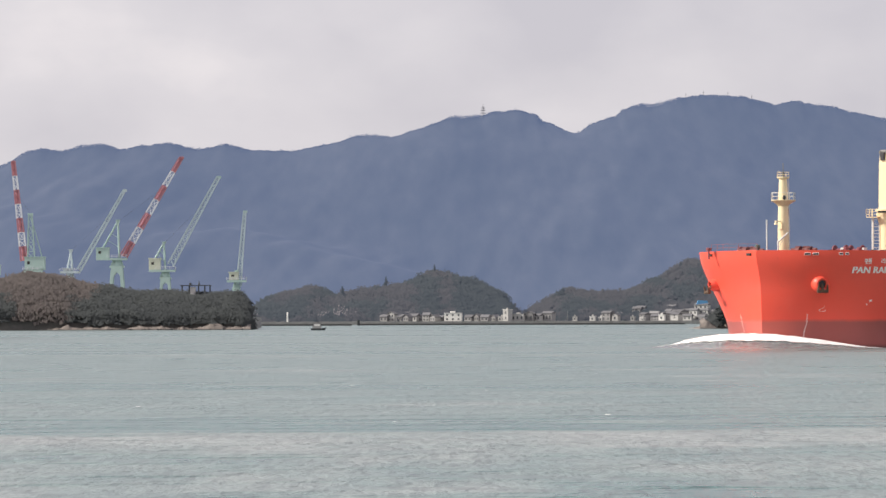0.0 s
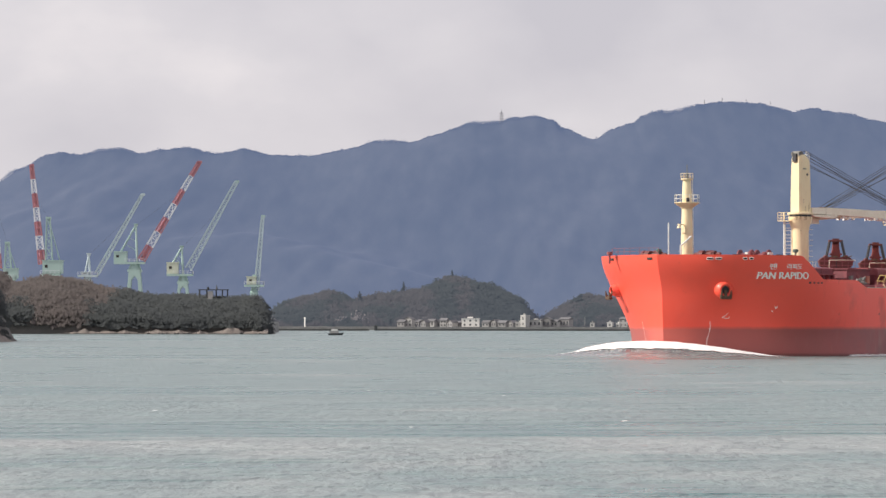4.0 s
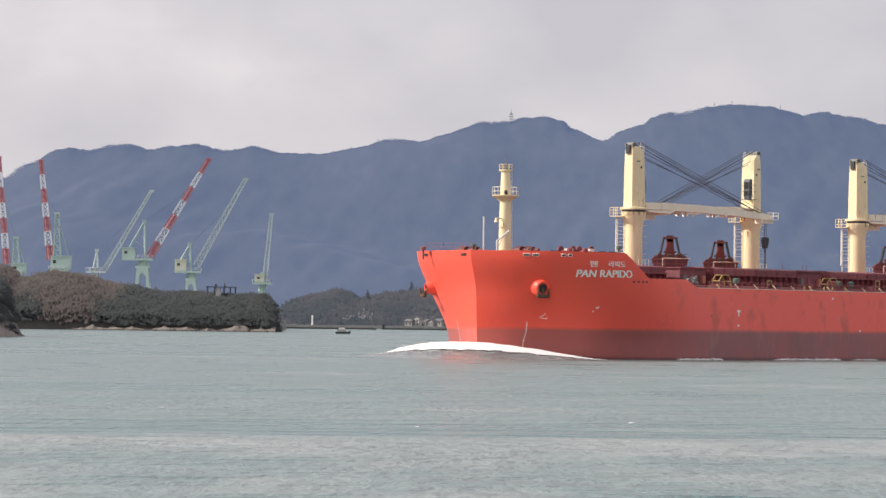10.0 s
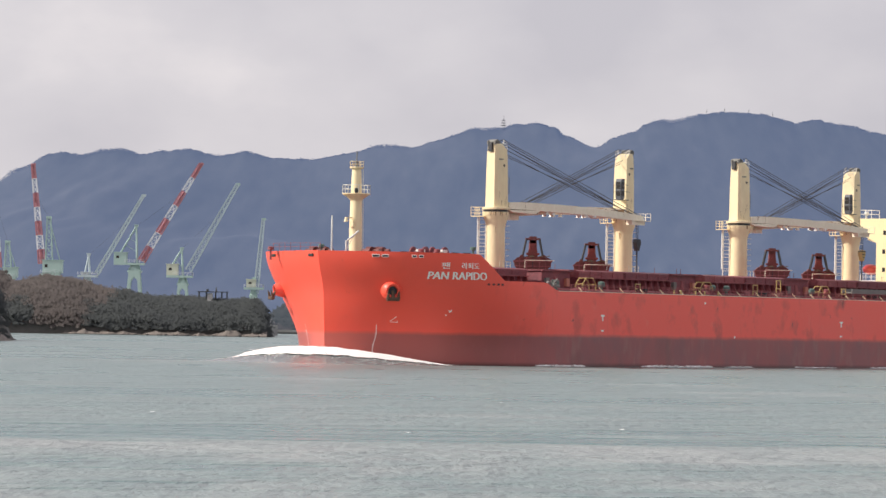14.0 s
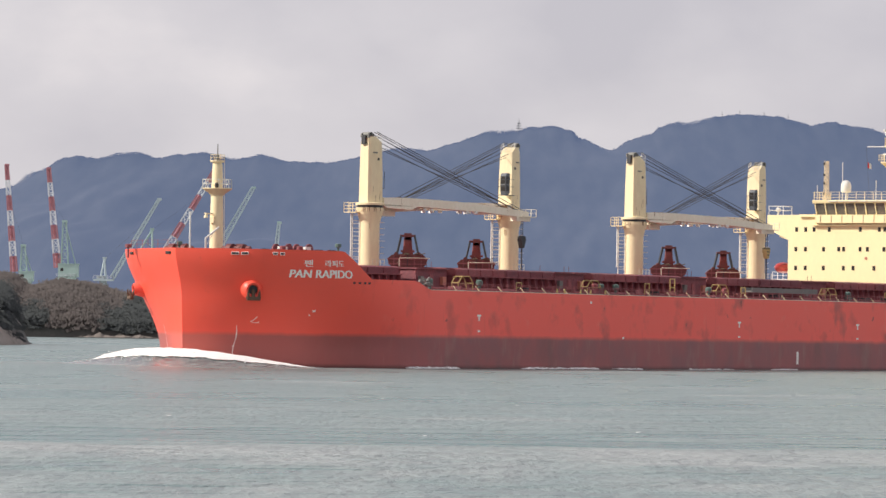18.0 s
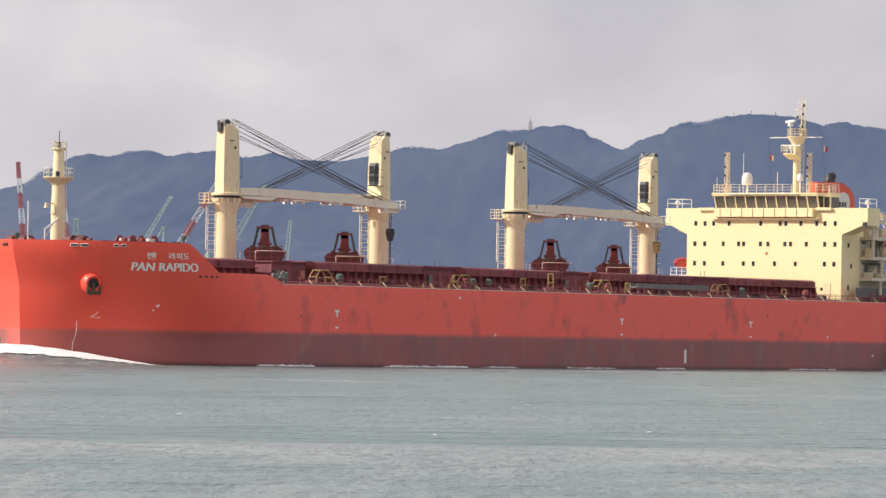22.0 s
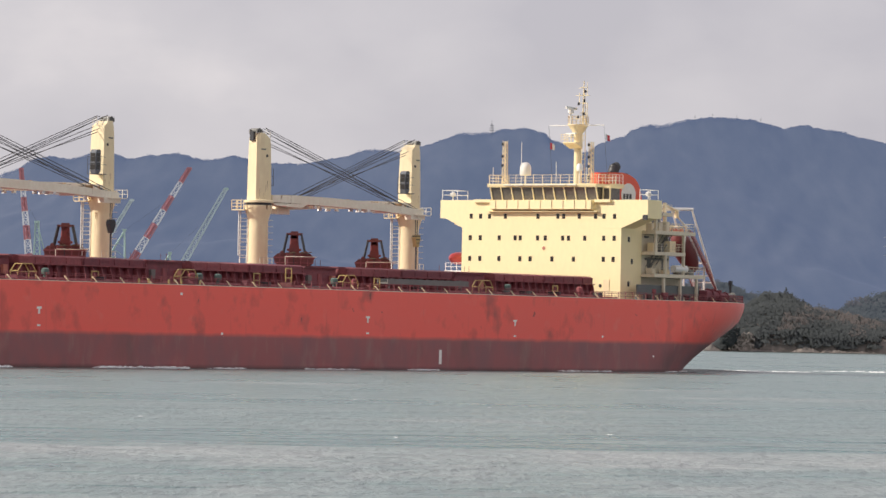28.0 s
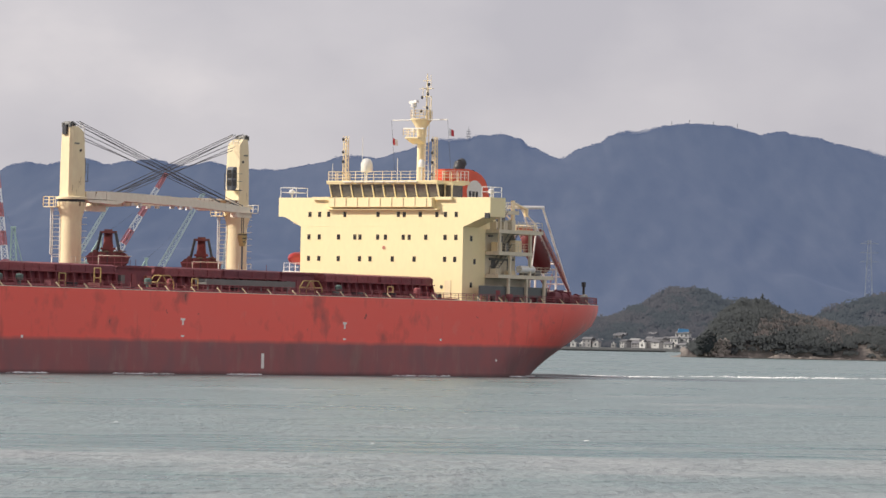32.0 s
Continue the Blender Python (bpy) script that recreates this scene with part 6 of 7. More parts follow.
    s = Shape().lathe((-63.2, 3.6, 24.0), [(0.1, 0), (0.1, 1.7), (0.42, 1.8), (0.45, 2.4), (0.2, 2.75)], 16)
    part("small_dome", s, "white", ship, "small white antenna dome", True)
    for u, v, h in ((-63.3, -5.6, 5.6), (-62.5, 0.4, 2.9), (-60.3, -8.0, 2.2), (-62.0, 5.4, 2.2)):
        part("whip_aerial", Shape().bar((u, v, 24.0), (u, v, 24.0 + h), 0.05, 5), "white", ship, "thin white whip aerial")
    for u, v, top in ((-63.9, -8.6, 29.8), (-68.0, 2.2, 29.8)):
        s = Shape()
        for a in (-0.28, 0.28):
            for b2 in (-0.28, 0.28):
                s.bar((u + a, v + b2, 23.9), (u + a * 0.75, v + b2 * 0.75, top), 0.045, 4)
        for z in np.arange(24.2, top - 0.4, 0.62):
            for b2 in (-0.26, 0.26):
                s.bar((u - 0.26, v + b2, z), (u + 0.26, v + b2, z + 0.6), 0.028, 4)
                s.bar((u - 0.26, v + b2, z), (u + 0.26, v + b2, z), 0.028, 4)
            for a in (-0.26, 0.26):
                s.bar((u + a, v - 0.26, z), (u + a, v + 0.26, z + 0.6), 0.028, 4)
        lm = part("lattice_mast", s, "crane_cream", ship, "slim cream lattice signal mast")
        for z in (24.9, 26.4, 27.6, 29.2):
            part("signal_lamp", Shape().lathe((u + 0.45, v - 0.12, z), [(0.10, 0), (0.15, 0.06), (0.15, 0.30), (0.08, 0.36)], 8), "black", lm)
    # radar mast
    u = -67.2
    s = Shape().lathe((u, 0.6, 23.9), [(0.50, 0), (0.47, 4.8), (0.50, 6.0), (0.58, 7.3), (1.22, 8.3), (1.36, 8.45), (1.36, 8.6)], 20)
    rm = part("radar_mast", s, "crane_cream", ship, "cream radar mast with platforms and scanners", True)
    s = Shape().prism([(u + 0.4, 29.3), (u + 2.1, 29.95), (u + 2.1, 30.1), (u + 0.4, 30.1)], "y", -0.4, 1.6)
    s.rail([(u + 0.6, -0.6, 30.15), (u + 2.2, -0.6, 30.15), (u + 2.2, 1.8, 30.15), (u + 0.6, 1.8, 30.15)], 0.95, 0.7, 0.04, 3)
    part("lower_platform", s, "crane_cream", rm)
    ring = [(u + 1.35 * math.cos(t), 0.6 + 1.35 * math.sin(t), 32.5) for t in np.linspace(0, 2 * math.pi, 9)[:-1]]
    part("platform_rail", Shape().rail(ring, 1.05, 0.9, 0.045, 3, True), "crane_cream", rm)
    s = Shape().bar((u + 0.3, -3.6, 32.35), (u + 0.3, 4.8, 32.35), 0.07, 5)
    part("yardarm", s, "white", rm)
    s = Shape().lathe((u + 1.3, 0.3, 32.5), [(0.1, 0), (0.1, 1.3), (0.38, 1.35), (0.38, 1.9), (0.2, 2.0)], 12)
    part("scanner_pedestal", s, "white", rm, "", True)
    SCANNERS.append(((u + 1.3, 0.3, 34.1), part("radar_scanner", Shape().box(-0.15, 0.15, -1.9, 1.9, -0.16, 0.16).bar((0, 0, -0.25), (0, 0, 0.1), 0.2, 8), "white", rm, "white rotating radar scanner bar"), 2.5, 31.2))
    s = Shape().lathe((u + 1.6, 0.6, 30.15), [(0.1, 0), (0.1, 0.5), (0.3, 0.55), (0.3, 0.9), (0.15, 0.95)], 12)
    part("scanner_pedestal", s, "white", rm, "", True)
    SCANNERS.append(((u + 1.6, 0.6, 30.75), part("radar_scanner", Shape().box(-0.12, 0.12, -1.5, 1.5, -0.1, 0.1).bar((0, 0, -0.2), (0, 0, 0.1), 0.15, 8), "white", rm, "white rotating radar scanner bar"), 2.5, 75.0))
    s = Shape().bar((u - 0.6, 0.9, 32.4), (u - 0.75, 0.9, 38.2), 0.12, 8, 0.06)
    s.bar((u - 1.0, 1.2, 32.4), (u - 0.8, 1.0, 36.6), 0.05, 5)
    for z, w in ((34.0, 0.5), (35.3, 0.7), (36.3, 1.1), (37.3, 0.6)):
        s.bar((u - 0.6, 0.9 - w, z), (u - 0.6, 0.9 + w, z), 0.05, 4).bar((u - 0.6 - w * 0.8, 0.9, z), (u - 0.6 + w * 0.8, 0.9, z), 0.05, 4)
    s.bar((u - 0.65, 1.5, 36.3), (u - 0.65, 1.5, 38.0), 0.035, 4).bar((u - 0.65, 0.3, 35.3), (u - 0.65, 0.3, 36.6), 0.04, 4).bar((u - 1.6, 0.9, 32.6), (u - 1.6, 0.9, 35.4), 0.06, 4)
    s.ladder((u - 0.9, 0.9, 24.2), (u - 0.9, 0.9, 34.2), (0, 1, 0), 0.5, 0.6, 0.045)
    part("signal_pole", s, "crane_cream", rm)
    for v, z in ((1.35, 35.4), (0.5, 35.0), (1.3, 33.7), (0.4, 33.3), (1.5, 36.6)):
        part("signal_lamp", Shape().lathe((u - 0.2, v, z), [(0.10, 0), (0.15, 0.06), (0.15, 0.32), (0.08, 0.38)], 8), "black", rm)
    # flags on their halyards
    for v, z, m2 in ((5.0, 30.4, ("flag_white", "flag_red")), (-3.6, 29.3, ("flag_red", "flag_white"))):
        halyard = part("halyard", Shape().bar((u + 0.3, v - 0.2, 32.3), (u - 0.6, v, 24.2), 0.02, 4), "rope", rm)
        for k in range(2):
            s = Shape()
            x0 = u + 0.1
            n2 = 5
            vs = []
            for i in range(n2 + 1):
                x = x0 - 0.05 - (k * 0.42 + 0.42 * i / n2)
                vs += [(x, v + 0.1 * math.sin(3.2 * x), z - 0.15 * (x0 - x)), (x, v + 0.1 * math.sin(3.2 * x + 0.5), z + 0.85 - 0.25 * (x0 - x))]
            s.add(vs, [(2 * i, 2 * i + 2, 2 * i + 3, 2 * i + 1) for i in range(n2)])
            part("flag_half", s, m2[k], halyard, "small red and white flag")
    # the whole mast stands a little into the deck house
    for ob in (rm, *rm.children_recursive):
        if "radar_scanner" not in ob.name:
            ob.data.transform(Matrix.Translation((0, 0, -0.45)))
    # funnel
    s = Shape().prism([(-69.6, 19.6), (-69.6, 25.85), (-72.8, 25.95), (-74.6, 25.7), (-75.9, 25.25), (-76.7, 24.65), (-77.2, 23.9), (-77.7, 22.4), (-77.7, 19.6)], "y", 1.1, 4.0)
    fu = part("funnel", s, "orange", ship, "orange-red funnel casing with a white oval emblem")
    n = 28
    oval = [(-74.3 + 1.75 * math.cos(2 * math.pi * i / n), 23.1 + 1.5 * math.sin(2 * math.pi * i / n)) for i in range(n)]
    em = part("funnel_emblem", Shape().prism(oval, "y", 4.0, 4.04), "white", fu, "white oval funnel emblem")
    for k in range(3):
        part("emblem_bar", Shape().box(-73.5 - k * 0.75, -73.0 - k * 0.75, 4.04, 4.07, 22.5, 23.2), "black", em, "dark blue-black emblem bar")
    s = Shape().bar((-72.4, 2.7, 25.6), (-72.9, 2.7, 26.7), 0.72, 16).bar((-72.8, 2.7, 26.6), (-73.4, 2.7, 26.8), 0.6, 16)
    part("exhaust_uptake", s, "black", fu, "soot-black exhaust uptake", True)
    for u2, h in ((-74.8, 0.3), (-71.0, 0.5)):
        part("small_uptake", Shape().bar((u2, 3.2, 25.0), (u2 - 0.2, 3.2, 25.6 + h), 0.22, 10), "black", fu, "", True)
    part("funnel_rail", Shape().rail([(-69.5, 2.4, 24.4), (-69.5, 4.6, 24.4), (-72.0, 4.6, 24.4)], 1.2, 0.9, 0.05, 3), "letter", fu)
    part("funnel_locker", Shape().box(-72.2, -69.8, 4.0, 4.7, 23.9, 24.4), "crane_cream", fu)
    # side decks behind the front block, both sides
    for sd in (1, -1):
        for z, u1, v1 in ((12.6, -77.4, 14.2), (15.45, -72.4, 14.2), (18.15, -74.8, 14.2), (20.6, -72.0, 12.4)):
            a, b2 = (7.0, v1) if sd > 0 else (-v1, -7.0)
            dk = part("side_deck", Shape().box(u1, -65.0, a, b2, z - 0.45, z), "dull_cream", acc, "cream open side deck")
            part("deck_rail", Shape().rail([(-65.2, sd * (v1 - 0.1), z), (u1 + 0.1, sd * (v1 - 0.1), z), (u1 + 0.1, sd * 9.4, z)], 1.05, 1.3, 0.035, 3), "dull_cream", dk)
        for u2, z0, z1 in ((-67.5, 9.0, 12.14), (-71.5, 9.0, 12.14), (-75.5, 9.0, 12.14), (-67.8, 12.6, 15.0), (-72.2, 12.6, 15.0), (-72.2, 15.45, 17.7), (-65.4, 15.45, 17.7), (-65.4, 18.15, 20.15)):
            part("deck_pillar", Shape().box(u2 - 0.16, u2 + 0.16, sd * 14.0 - 0.16, sd * 14.0 + 0.16, z0, z1), "dull_cream", acc)
        for u2, z in ((-66.0, 12.6), (-68.6, 15.45), (-66.2, 18.15)):
            st = Shape()
            for v2 in (12.2, 13.0):
                st.bar((u2, sd * v2, z), (u2 - 2.6, sd * v2, z + 2.5), 0.06, 4), st.bar((u2, sd * v2, z + 0.9), (u2 - 2.6, sd * v2, z + 3.3), 0.045, 4)
            for i in range(9):
                st.box(u2 - 2.6 * i / 9 - 0.2, u2 - 2.6 * i / 9, min(sd * 12.2, sd * 13.0), max(sd * 12.2, sd * 13.0), z + 2.5 * i / 9, z + 2.5 * i / 9 + 0.05)
            part("stairway", st, "grey", acc, "steep grey outside stair")
        for u2, z in ((-67.0, 12.6), (-70.5, 12.6), (-68.5, 15.45), (-71.0, 15.45), (-69.0, 18.15), (-67.0, 9.1), (-72.0, 9.1)):
            part("side_door", Shape().box(u2 - 0.45, u2 + 0.45, min(sd * 11.96, sd * 12.06), max(sd * 11.96, sd * 12.06), z + 0.1, z + 1.95), "black" if z < 12 else "grey", acc)
    for u2, z0, z1 in ((-75.2, 9.02, 12.1), (-71.9, 12.62, 14.95), (-71.7, 15.47, 17.65)):
        part("aft_house", Shape().box(u2, -64.9, -12.0, 12.0, z0, z1), "dull_cream", acc, "dull cream wall behind the open decks")
    rng = np.random.default_rng(29)
    for z, u0, u1 in ((9.02, -77.5, -66.5), (12.61, -76.4, -66.0), (15.46, -71.6, -65.8), (18.16, -70.0, -66.0)):
        u2 = u1
        while u2 > u0:
            w = rng.uniform(0.5, 1.5)
            h = rng.uniform(0.5, 1.5)
            v2 = rng.uniform(12.95, 13.5)
            part("deck_locker", Shape().box(u2 - w, u2, v2 - 0.9, v2, z, z + h), ("grey", "crane_cream", "crane_cream", "grey", "dull_cream")[int(rng.integers(0, 5))], ship, "dull deck locker on the side deck")
            u2 -= w + rng.uniform(0.8, 2.6)
        part("cable_pipe", Shape().bar((u1, 12.12, z + 1.9), (u0 + 5.0, 12.12, z + 1.9), 0.14, 8), "grey", ship)
    # raft canisters and the orange rescue boat
    part("raft_canister", Shape().bar((-70.2, 13.75, 13.35), (-73.2, 13.75, 13.35), 0.46, 14), "white", ship, "white life raft canister", True)
    s = Shape()
    prof = [(0.05, -65.6), (0.5, -65.3), (0.78, -64.5), (0.86, -63.6), (0.82, -62.7), (0.66, -62.0), (0.40, -61.6), (0.05, -61.4)]
    vs = [(x, -15.3 + r * math.cos(2 * math.pi * i / 16), 14.35 + r * 0.95 * math.sin(2 * math.pi * i / 16)) for r, x in prof for i in range(16)]
    s.add(vs, [(16 * k + i, 16 * k + (i + 1) % 16, 16 * k + 16 + (i + 1) % 16, 16 * k + 16 + i) for k in range(len(prof) - 1) for i in range(16)])
    rb = part("rescue_boat", s, "rescue_red", ship, "small round-bellied red rescue boat in its davit", True)
    part("grab_line", Shape().bar((-62.2, -16.1, 14.5), (-65.0, -16.1, 14.5), 0.05, 6), "white", rb, "white grab line")
    s = Shape().bar((-63.0, -13.2, 12.6), (-63.0, -14.0, 18.4), 0.13, 6).bar((-63.0, -14.0, 18.4), (-62.0, -15.2, 18.9), 0.12, 6).box(-66, -60.2, -15.4, -12.4, 12.5, 12.7)
    s.rail([(-60.3, -15.3, 12.7), (-60.3, -12.6, 12.7)], 1.0, 0.8, 0.045, 2)
    part("boat_davit", s, "letter", rb)
    # free-fall lifeboat and its ramp
    s = Shape()
    for v in (3.0, 6.2):
        s.bar((-86.6, v, 21.6), (-93.4, v, 10.6), 0.14, 8)
        s.bar((-86.8, v, 21.6), (-79.0, v, 21.4), 0.2, 6)
        s.bar((-85.4, v, 18.9), (-93.1, v, 10.8), 0.11, 8)
        s.bar((-85.3, v, 19.2), (-83.5, v, 9.1), 0.10, 6)
        s.bar((-90.0, v, 14.0), (-90.0, v, 9.1), 0.13, 6)
        s.bar((-85.3, v, 19.2), (-81.4, v, 21.4), 0.13, 6)
    for k in range(10):
        t = k / 9
        s.bar((-85.3 - 7.7 * t, 3.0, 19.2 - 8.2 * t), (-85.3 - 7.7 * t, 6.2, 19.2 - 8.2 * t), 0.09, 5)
    s.bar((-86.7, 3.0, 21.6), (-86.7, 6.2, 21.6), 0.2, 6).bar((-91, 3.0, 14.5), (-91, 6.2, 14.5), 0.12, 6)
    rp = part("boat_ramp", s, "letter", ship, "pale slanted free-fall lifeboat ramp")
    for v in (2.9, 6.3):
        part("ramp_cheek", Shape().prism([(-85.6, 18.7), (-85.95, 18.95), (-93.0, 11.2), (-92.9, 10.8)], "y", v - 0.06, v + 0.06), "boat_dim", rp, "dull red side plate of the ramp")
    for k in range(5):
        t = 0.10 + k * 0.15
        x, z = -85.9 - 7.1 * t, 18.6 - 7.7 * t
        part("ramp_guard", Shape().rail([(x, 6.32, z), (x - 1.05, 6.32, z - 1.17)], 0.85, 0.5, 0.05, 2), "faded_orange", rp, "faded orange guard rail")
    d = Vector((-0.72, 0, -0.69)).normalized()
    c0 = Vector((-85.3, 4.6, 18.2))
    s = Shape()
    prof = [(0.3, 0.0), (0.95, 0.5), (1.3, 1.6), (1.35, 3.4), (1.15, 5.2), (0.7, 6.4), (0.1, 6.9)]
    n = 16
    side, up = Vector((0, 1, 0)), Vector((-0.69, 0, 0.72))
    vs = [c0 + d * x + side * (math.cos(2 * math.pi * i / n) * r) + up * (math.sin(2 * math.pi * i / n) * r * 1.15) for r, x in prof for i in range(n)]
    s.add(vs, [(k * n + i, k * n + (i + 1) % n, (k + 1) * n + (i + 1) % n, (k + 1) * n + i) for k in range(len(prof) - 1) for i in range(n)])
    part("free_fall_lifeboat", s, "boat_red", ship, "dark red free-fall lifeboat on its ramp", True)
    s = Shape().box(-82.5, -78.5, 3.0, 8.0, 17.9, 18.1)
    s.rail([(-78.6, 7.9, 18.1), (-82.4, 7.9, 18.1), (-82.4, 3.0, 18.1)], 1.1, 1.0, 0.05, 3)
    part("boarding_platform", s, "cream", rp)
    # canvas cover lying on the boarding platform
    part("platform_lamp", Shape().box(-81.9, -79.2, 7.2, 7.9, 18.2, 18.9), "orange", rp, "faded orange canvas cover")
    part("stores_crane", Shape().bar((-78.6, 7.0, 19.6), (-78.6, 7.0, 22.2), 0.28, 10).bar((-78.6, 7.0, 21.9), (-82.8, 6.4, 21.2), 0.16, 8).bar((-82.5, 6.4, 21.2), (-82.5, 6.4, 20.3), 0.3, 8), "crane_cream", ship, "cream provision crane")
    # aft mooring deck
    s = Shape().box(-76.6, -61.6, 13.6, 13.75, 9.95, 11.15)
    for u2 in np.arange(-76.4, -61.6, 1.85):
        s.box(u2, u2 + 0.22, 13.6, 13.78, 9.02, 9.95)
    part("mooring_screen", s, "screen", ship, "grey canvas screen along the aft rail")
    rng = np.random.default_rng(17)
    for k in range(5):
        u2 = -70.5 - k * 4.6
        v2 = min(13.0, half_beam(u2, 9.1) - 2.0)
        s = Shape().box(u2 - 0.7, u2 + 0.7, v2 - 0.8, v2 + 0.6, 9.02, 9.7).bar((u2 - 0.9, v2, 10.0), (u2 + 0.9, v2, 10.0), 0.42, 12).bar((u2 - 0.95, v2, 10.0), (u2 - 0.8, v2, 10.0), 0.6, 14)
        part("mooring_winch", s, rng.choice(["maroon", "grey", "maroon"]), ship, "aft mooring winch", True)
    for u2, h in ((-77.6, 1.9), (-79.9, 1.75), (-82.4, 1.1)):
        v2 = half_beam(u2, 9.1) - 1.6
        s = Shape().box(u2 - 0.95, u2 - 0.75, v2 - 0.7, v2 + 0.7, 9.02, 9.02 + h).box(u2 + 0.75, u2 + 0.95, v2 - 0.7, v2 + 0.7, 9.02, 9.02 + h * 0.85)
        s.bar((u2 - 0.9, v2, 9.0 + h * 0.55), (u2 + 0.9, v2, 9.0 + h * 0.55), h * 0.36, 14).bar((u2 - 0.7, v2, 9.0 + h * 0.55), (u2 - 0.55, v2, 9.0 + h * 0.55), h * 0.47, 16)
        s.bar((u2 + 0.85, v2 - 0.3, 9.02), (u2 + 1.05, v2 - 0.3, 9.3 + h), 0.07, 6)
        part("mooring_winch", s, "maroon", ship, "dark red aft mooring winch", True)
    for u2, v2, h in ((-91.0, 9.0, 1.5), (-86.0, 11.8, 1.4), (-65.6, 13.6, 1.6), (-67.2, 14.4, 1.2)):
        part("deck_vent", Shape().lathe((u2, v2, 9.02), [(0.2, 0), (0.2, h - 0.6), (0.45, h - 0.55), (0.45, h)], 12), "maroon_light", ship, "aft deck ventilator", True)
    r = Shape()
    pts = [(u2, half_beam(u2, 9.1) - 0.25, 9.1) for u2 in np.linspace(-80, -94.6, 7)] + [(-94.7, 0, 9.1), (-94.7, -9.5, 9.1)]
    r.rail(pts, 1.05, 1.4, 0.045, 3)
    part("stern_rail", r, "maroon_light", ship, "dark red stern guard rail")
    part("stern_post", Shape().bar((-93.2, 8.4, 9.02), (-93.2, 8.4, 12.0), 0.16, 8).box(-93.4, -93.0, 8.2, 8.6, 11.6, 12.2), "black", ship, "dark stern light post")
    part("ensign_staff", Shape().bar((-94.3, 2, 9.0), (-95.4, 2, 13.2), 0.06, 6), "maroon_light", ship)


SCANNERS = []


# ---- foam round the ship ----
def build_bow_wave():
    wave = thing("bow_wave", "white foaming bow wave curling off the stem", "wave")
    crest = [(97.0, 0.0, 1.95), (96.4, 2.6, 1.9), (95.2, 5.2, 1.6), (93.4, 7.8, 1.2), (91.4, 10.2, 0.72), (89.8, 11.9, 0.36), (88.4, 13.1, 0.1), (87.4, 13.8, -0.06)]
    far = [(97.0, 0.0, 1.95), (96.4, -3.0, 1.95), (95.2, -6.0, 1.85), (93.4, -9.5, 1.65), (91.6, -12.6, 1.35), (90.2, -15.2, 1.05), (89.2, -17.0, 0.7), (88.5, -18.6, 0.3), (87.8, -19.8, 0.03)]
    rng = np.random.default_rng(77)
    line = far[:0:-1] + crest
    sub = []
    for a, b in zip(line, line[1:]):
        for k in range(8):
            sub.append(Vector(a).lerp(Vector(b), k / 8))
    sub.append(Vector(line[-1]))
    foam, water = [], []
    for i, p in enumerate(sub):
        q = sub[min(i + 4, len(sub) - 1)] - sub[max(i - 4, 0)]
        out = Vector((q.y, -q.x, 0)).normalized()
        z = p.z
        jag = noise.noise(Vector((i * 0.23, 3, 1))) * 0.20 + noise.noise(Vector((i * 0.9, 3, 5))) * 0.12
        thick = min(0.85, z * 0.42 + 0.05) * (1 + jag * 1.3)
        base = Vector((p.x, p.y, 0))
        rows = [(base - out * 1.6, z * 0.75 - 0.1), (base - out * 0.5, z + jag * z * 0.15), (base + out * 0.1, z * 1.03 + jag * z * 0.2), (base + out * 0.75, z - thick * 0.45 + jag * 0.3), (base + out * 1.3, z - thick + jag * 0.25)]
        foam += [(v.x, v.y, max(0.03, h)) for v, h in rows]
        hh = max(0.02, z - thick - 0.05)
        water += [(v.x, v.y, h) for v, h in ((base - out * 0.2, hh), (base + out * 1.15, hh), (base + out * 2.2, hh * 0.72), (base + out * 3.6, hh * 0.32), (base + out * 6.0, -0.02))]
    for nm, vs, m, label in (("foam_crest", foam, "foam", "white churned foam crest"), ("wave_shoulder", water, "smooth_water", "smooth green shoulder of the bow wave")):
        s = Shape().add(vs, [(5 * i + k, 5 * i + 5 + k, 5 * i + 6 + k, 5 * i + 1 + k) for i in range(len(sub) - 1) for k in range(4)])
        part(nm, s, m, wave, label, True)
    pts = []
    for k in range(70):
        line = (crest, far)[k % 2]
        i = rng.integers(0, 5)
        p = Vector(line[i]).lerp(Vector(line[i + 1]), rng.random())
        pts.append((p.x + rng.uniform(0.1, 1.5), p.y + rng.uniform(-0.8, 0.8), max(0.05, p.z - rng.uniform(-0.12, 0.8))))
    flecks, sizes = [], []
    for k in range(420):
        i = int(rng.integers(4, len(sub) - 4))
        p, q = sub[i], sub[min(i + 4, len(sub) - 1)] - sub[max(i - 4, 0)]
        out = Vector((q.y, -q.x, 0)).normalized()
        d = 1.2 + abs(rng.normal()) * 1.3
        if noise.noise(Vector((i * 0.30, d * 1.4, 2))) < -0.05:
            continue
        hh = max(0.02, p.z * 0.55) * max(0.0, 1 - (d - 1.0) / 4.2)
        flecks.append((p.x + out.x * d, p.y + out.y * d, hh + 0.03)), sizes.append(rng.uniform(0.05, 0.20) * max(0.35, 1 - d / 5))
    tagged(part("foam_fleck", clumps("foam_fleck", flecks, sizes, "foam", 33, 0.35), None, wave, "thin broken foam on the wave's shoulder"), kind="stuff")
    tagged(part("spray", clumps("spray", pts, rng.uniform(0.05, 0.14, 70), "foam", 31, 0.6), None, wave, "scattered lumps of spray"), kind="stuff")
    return wave


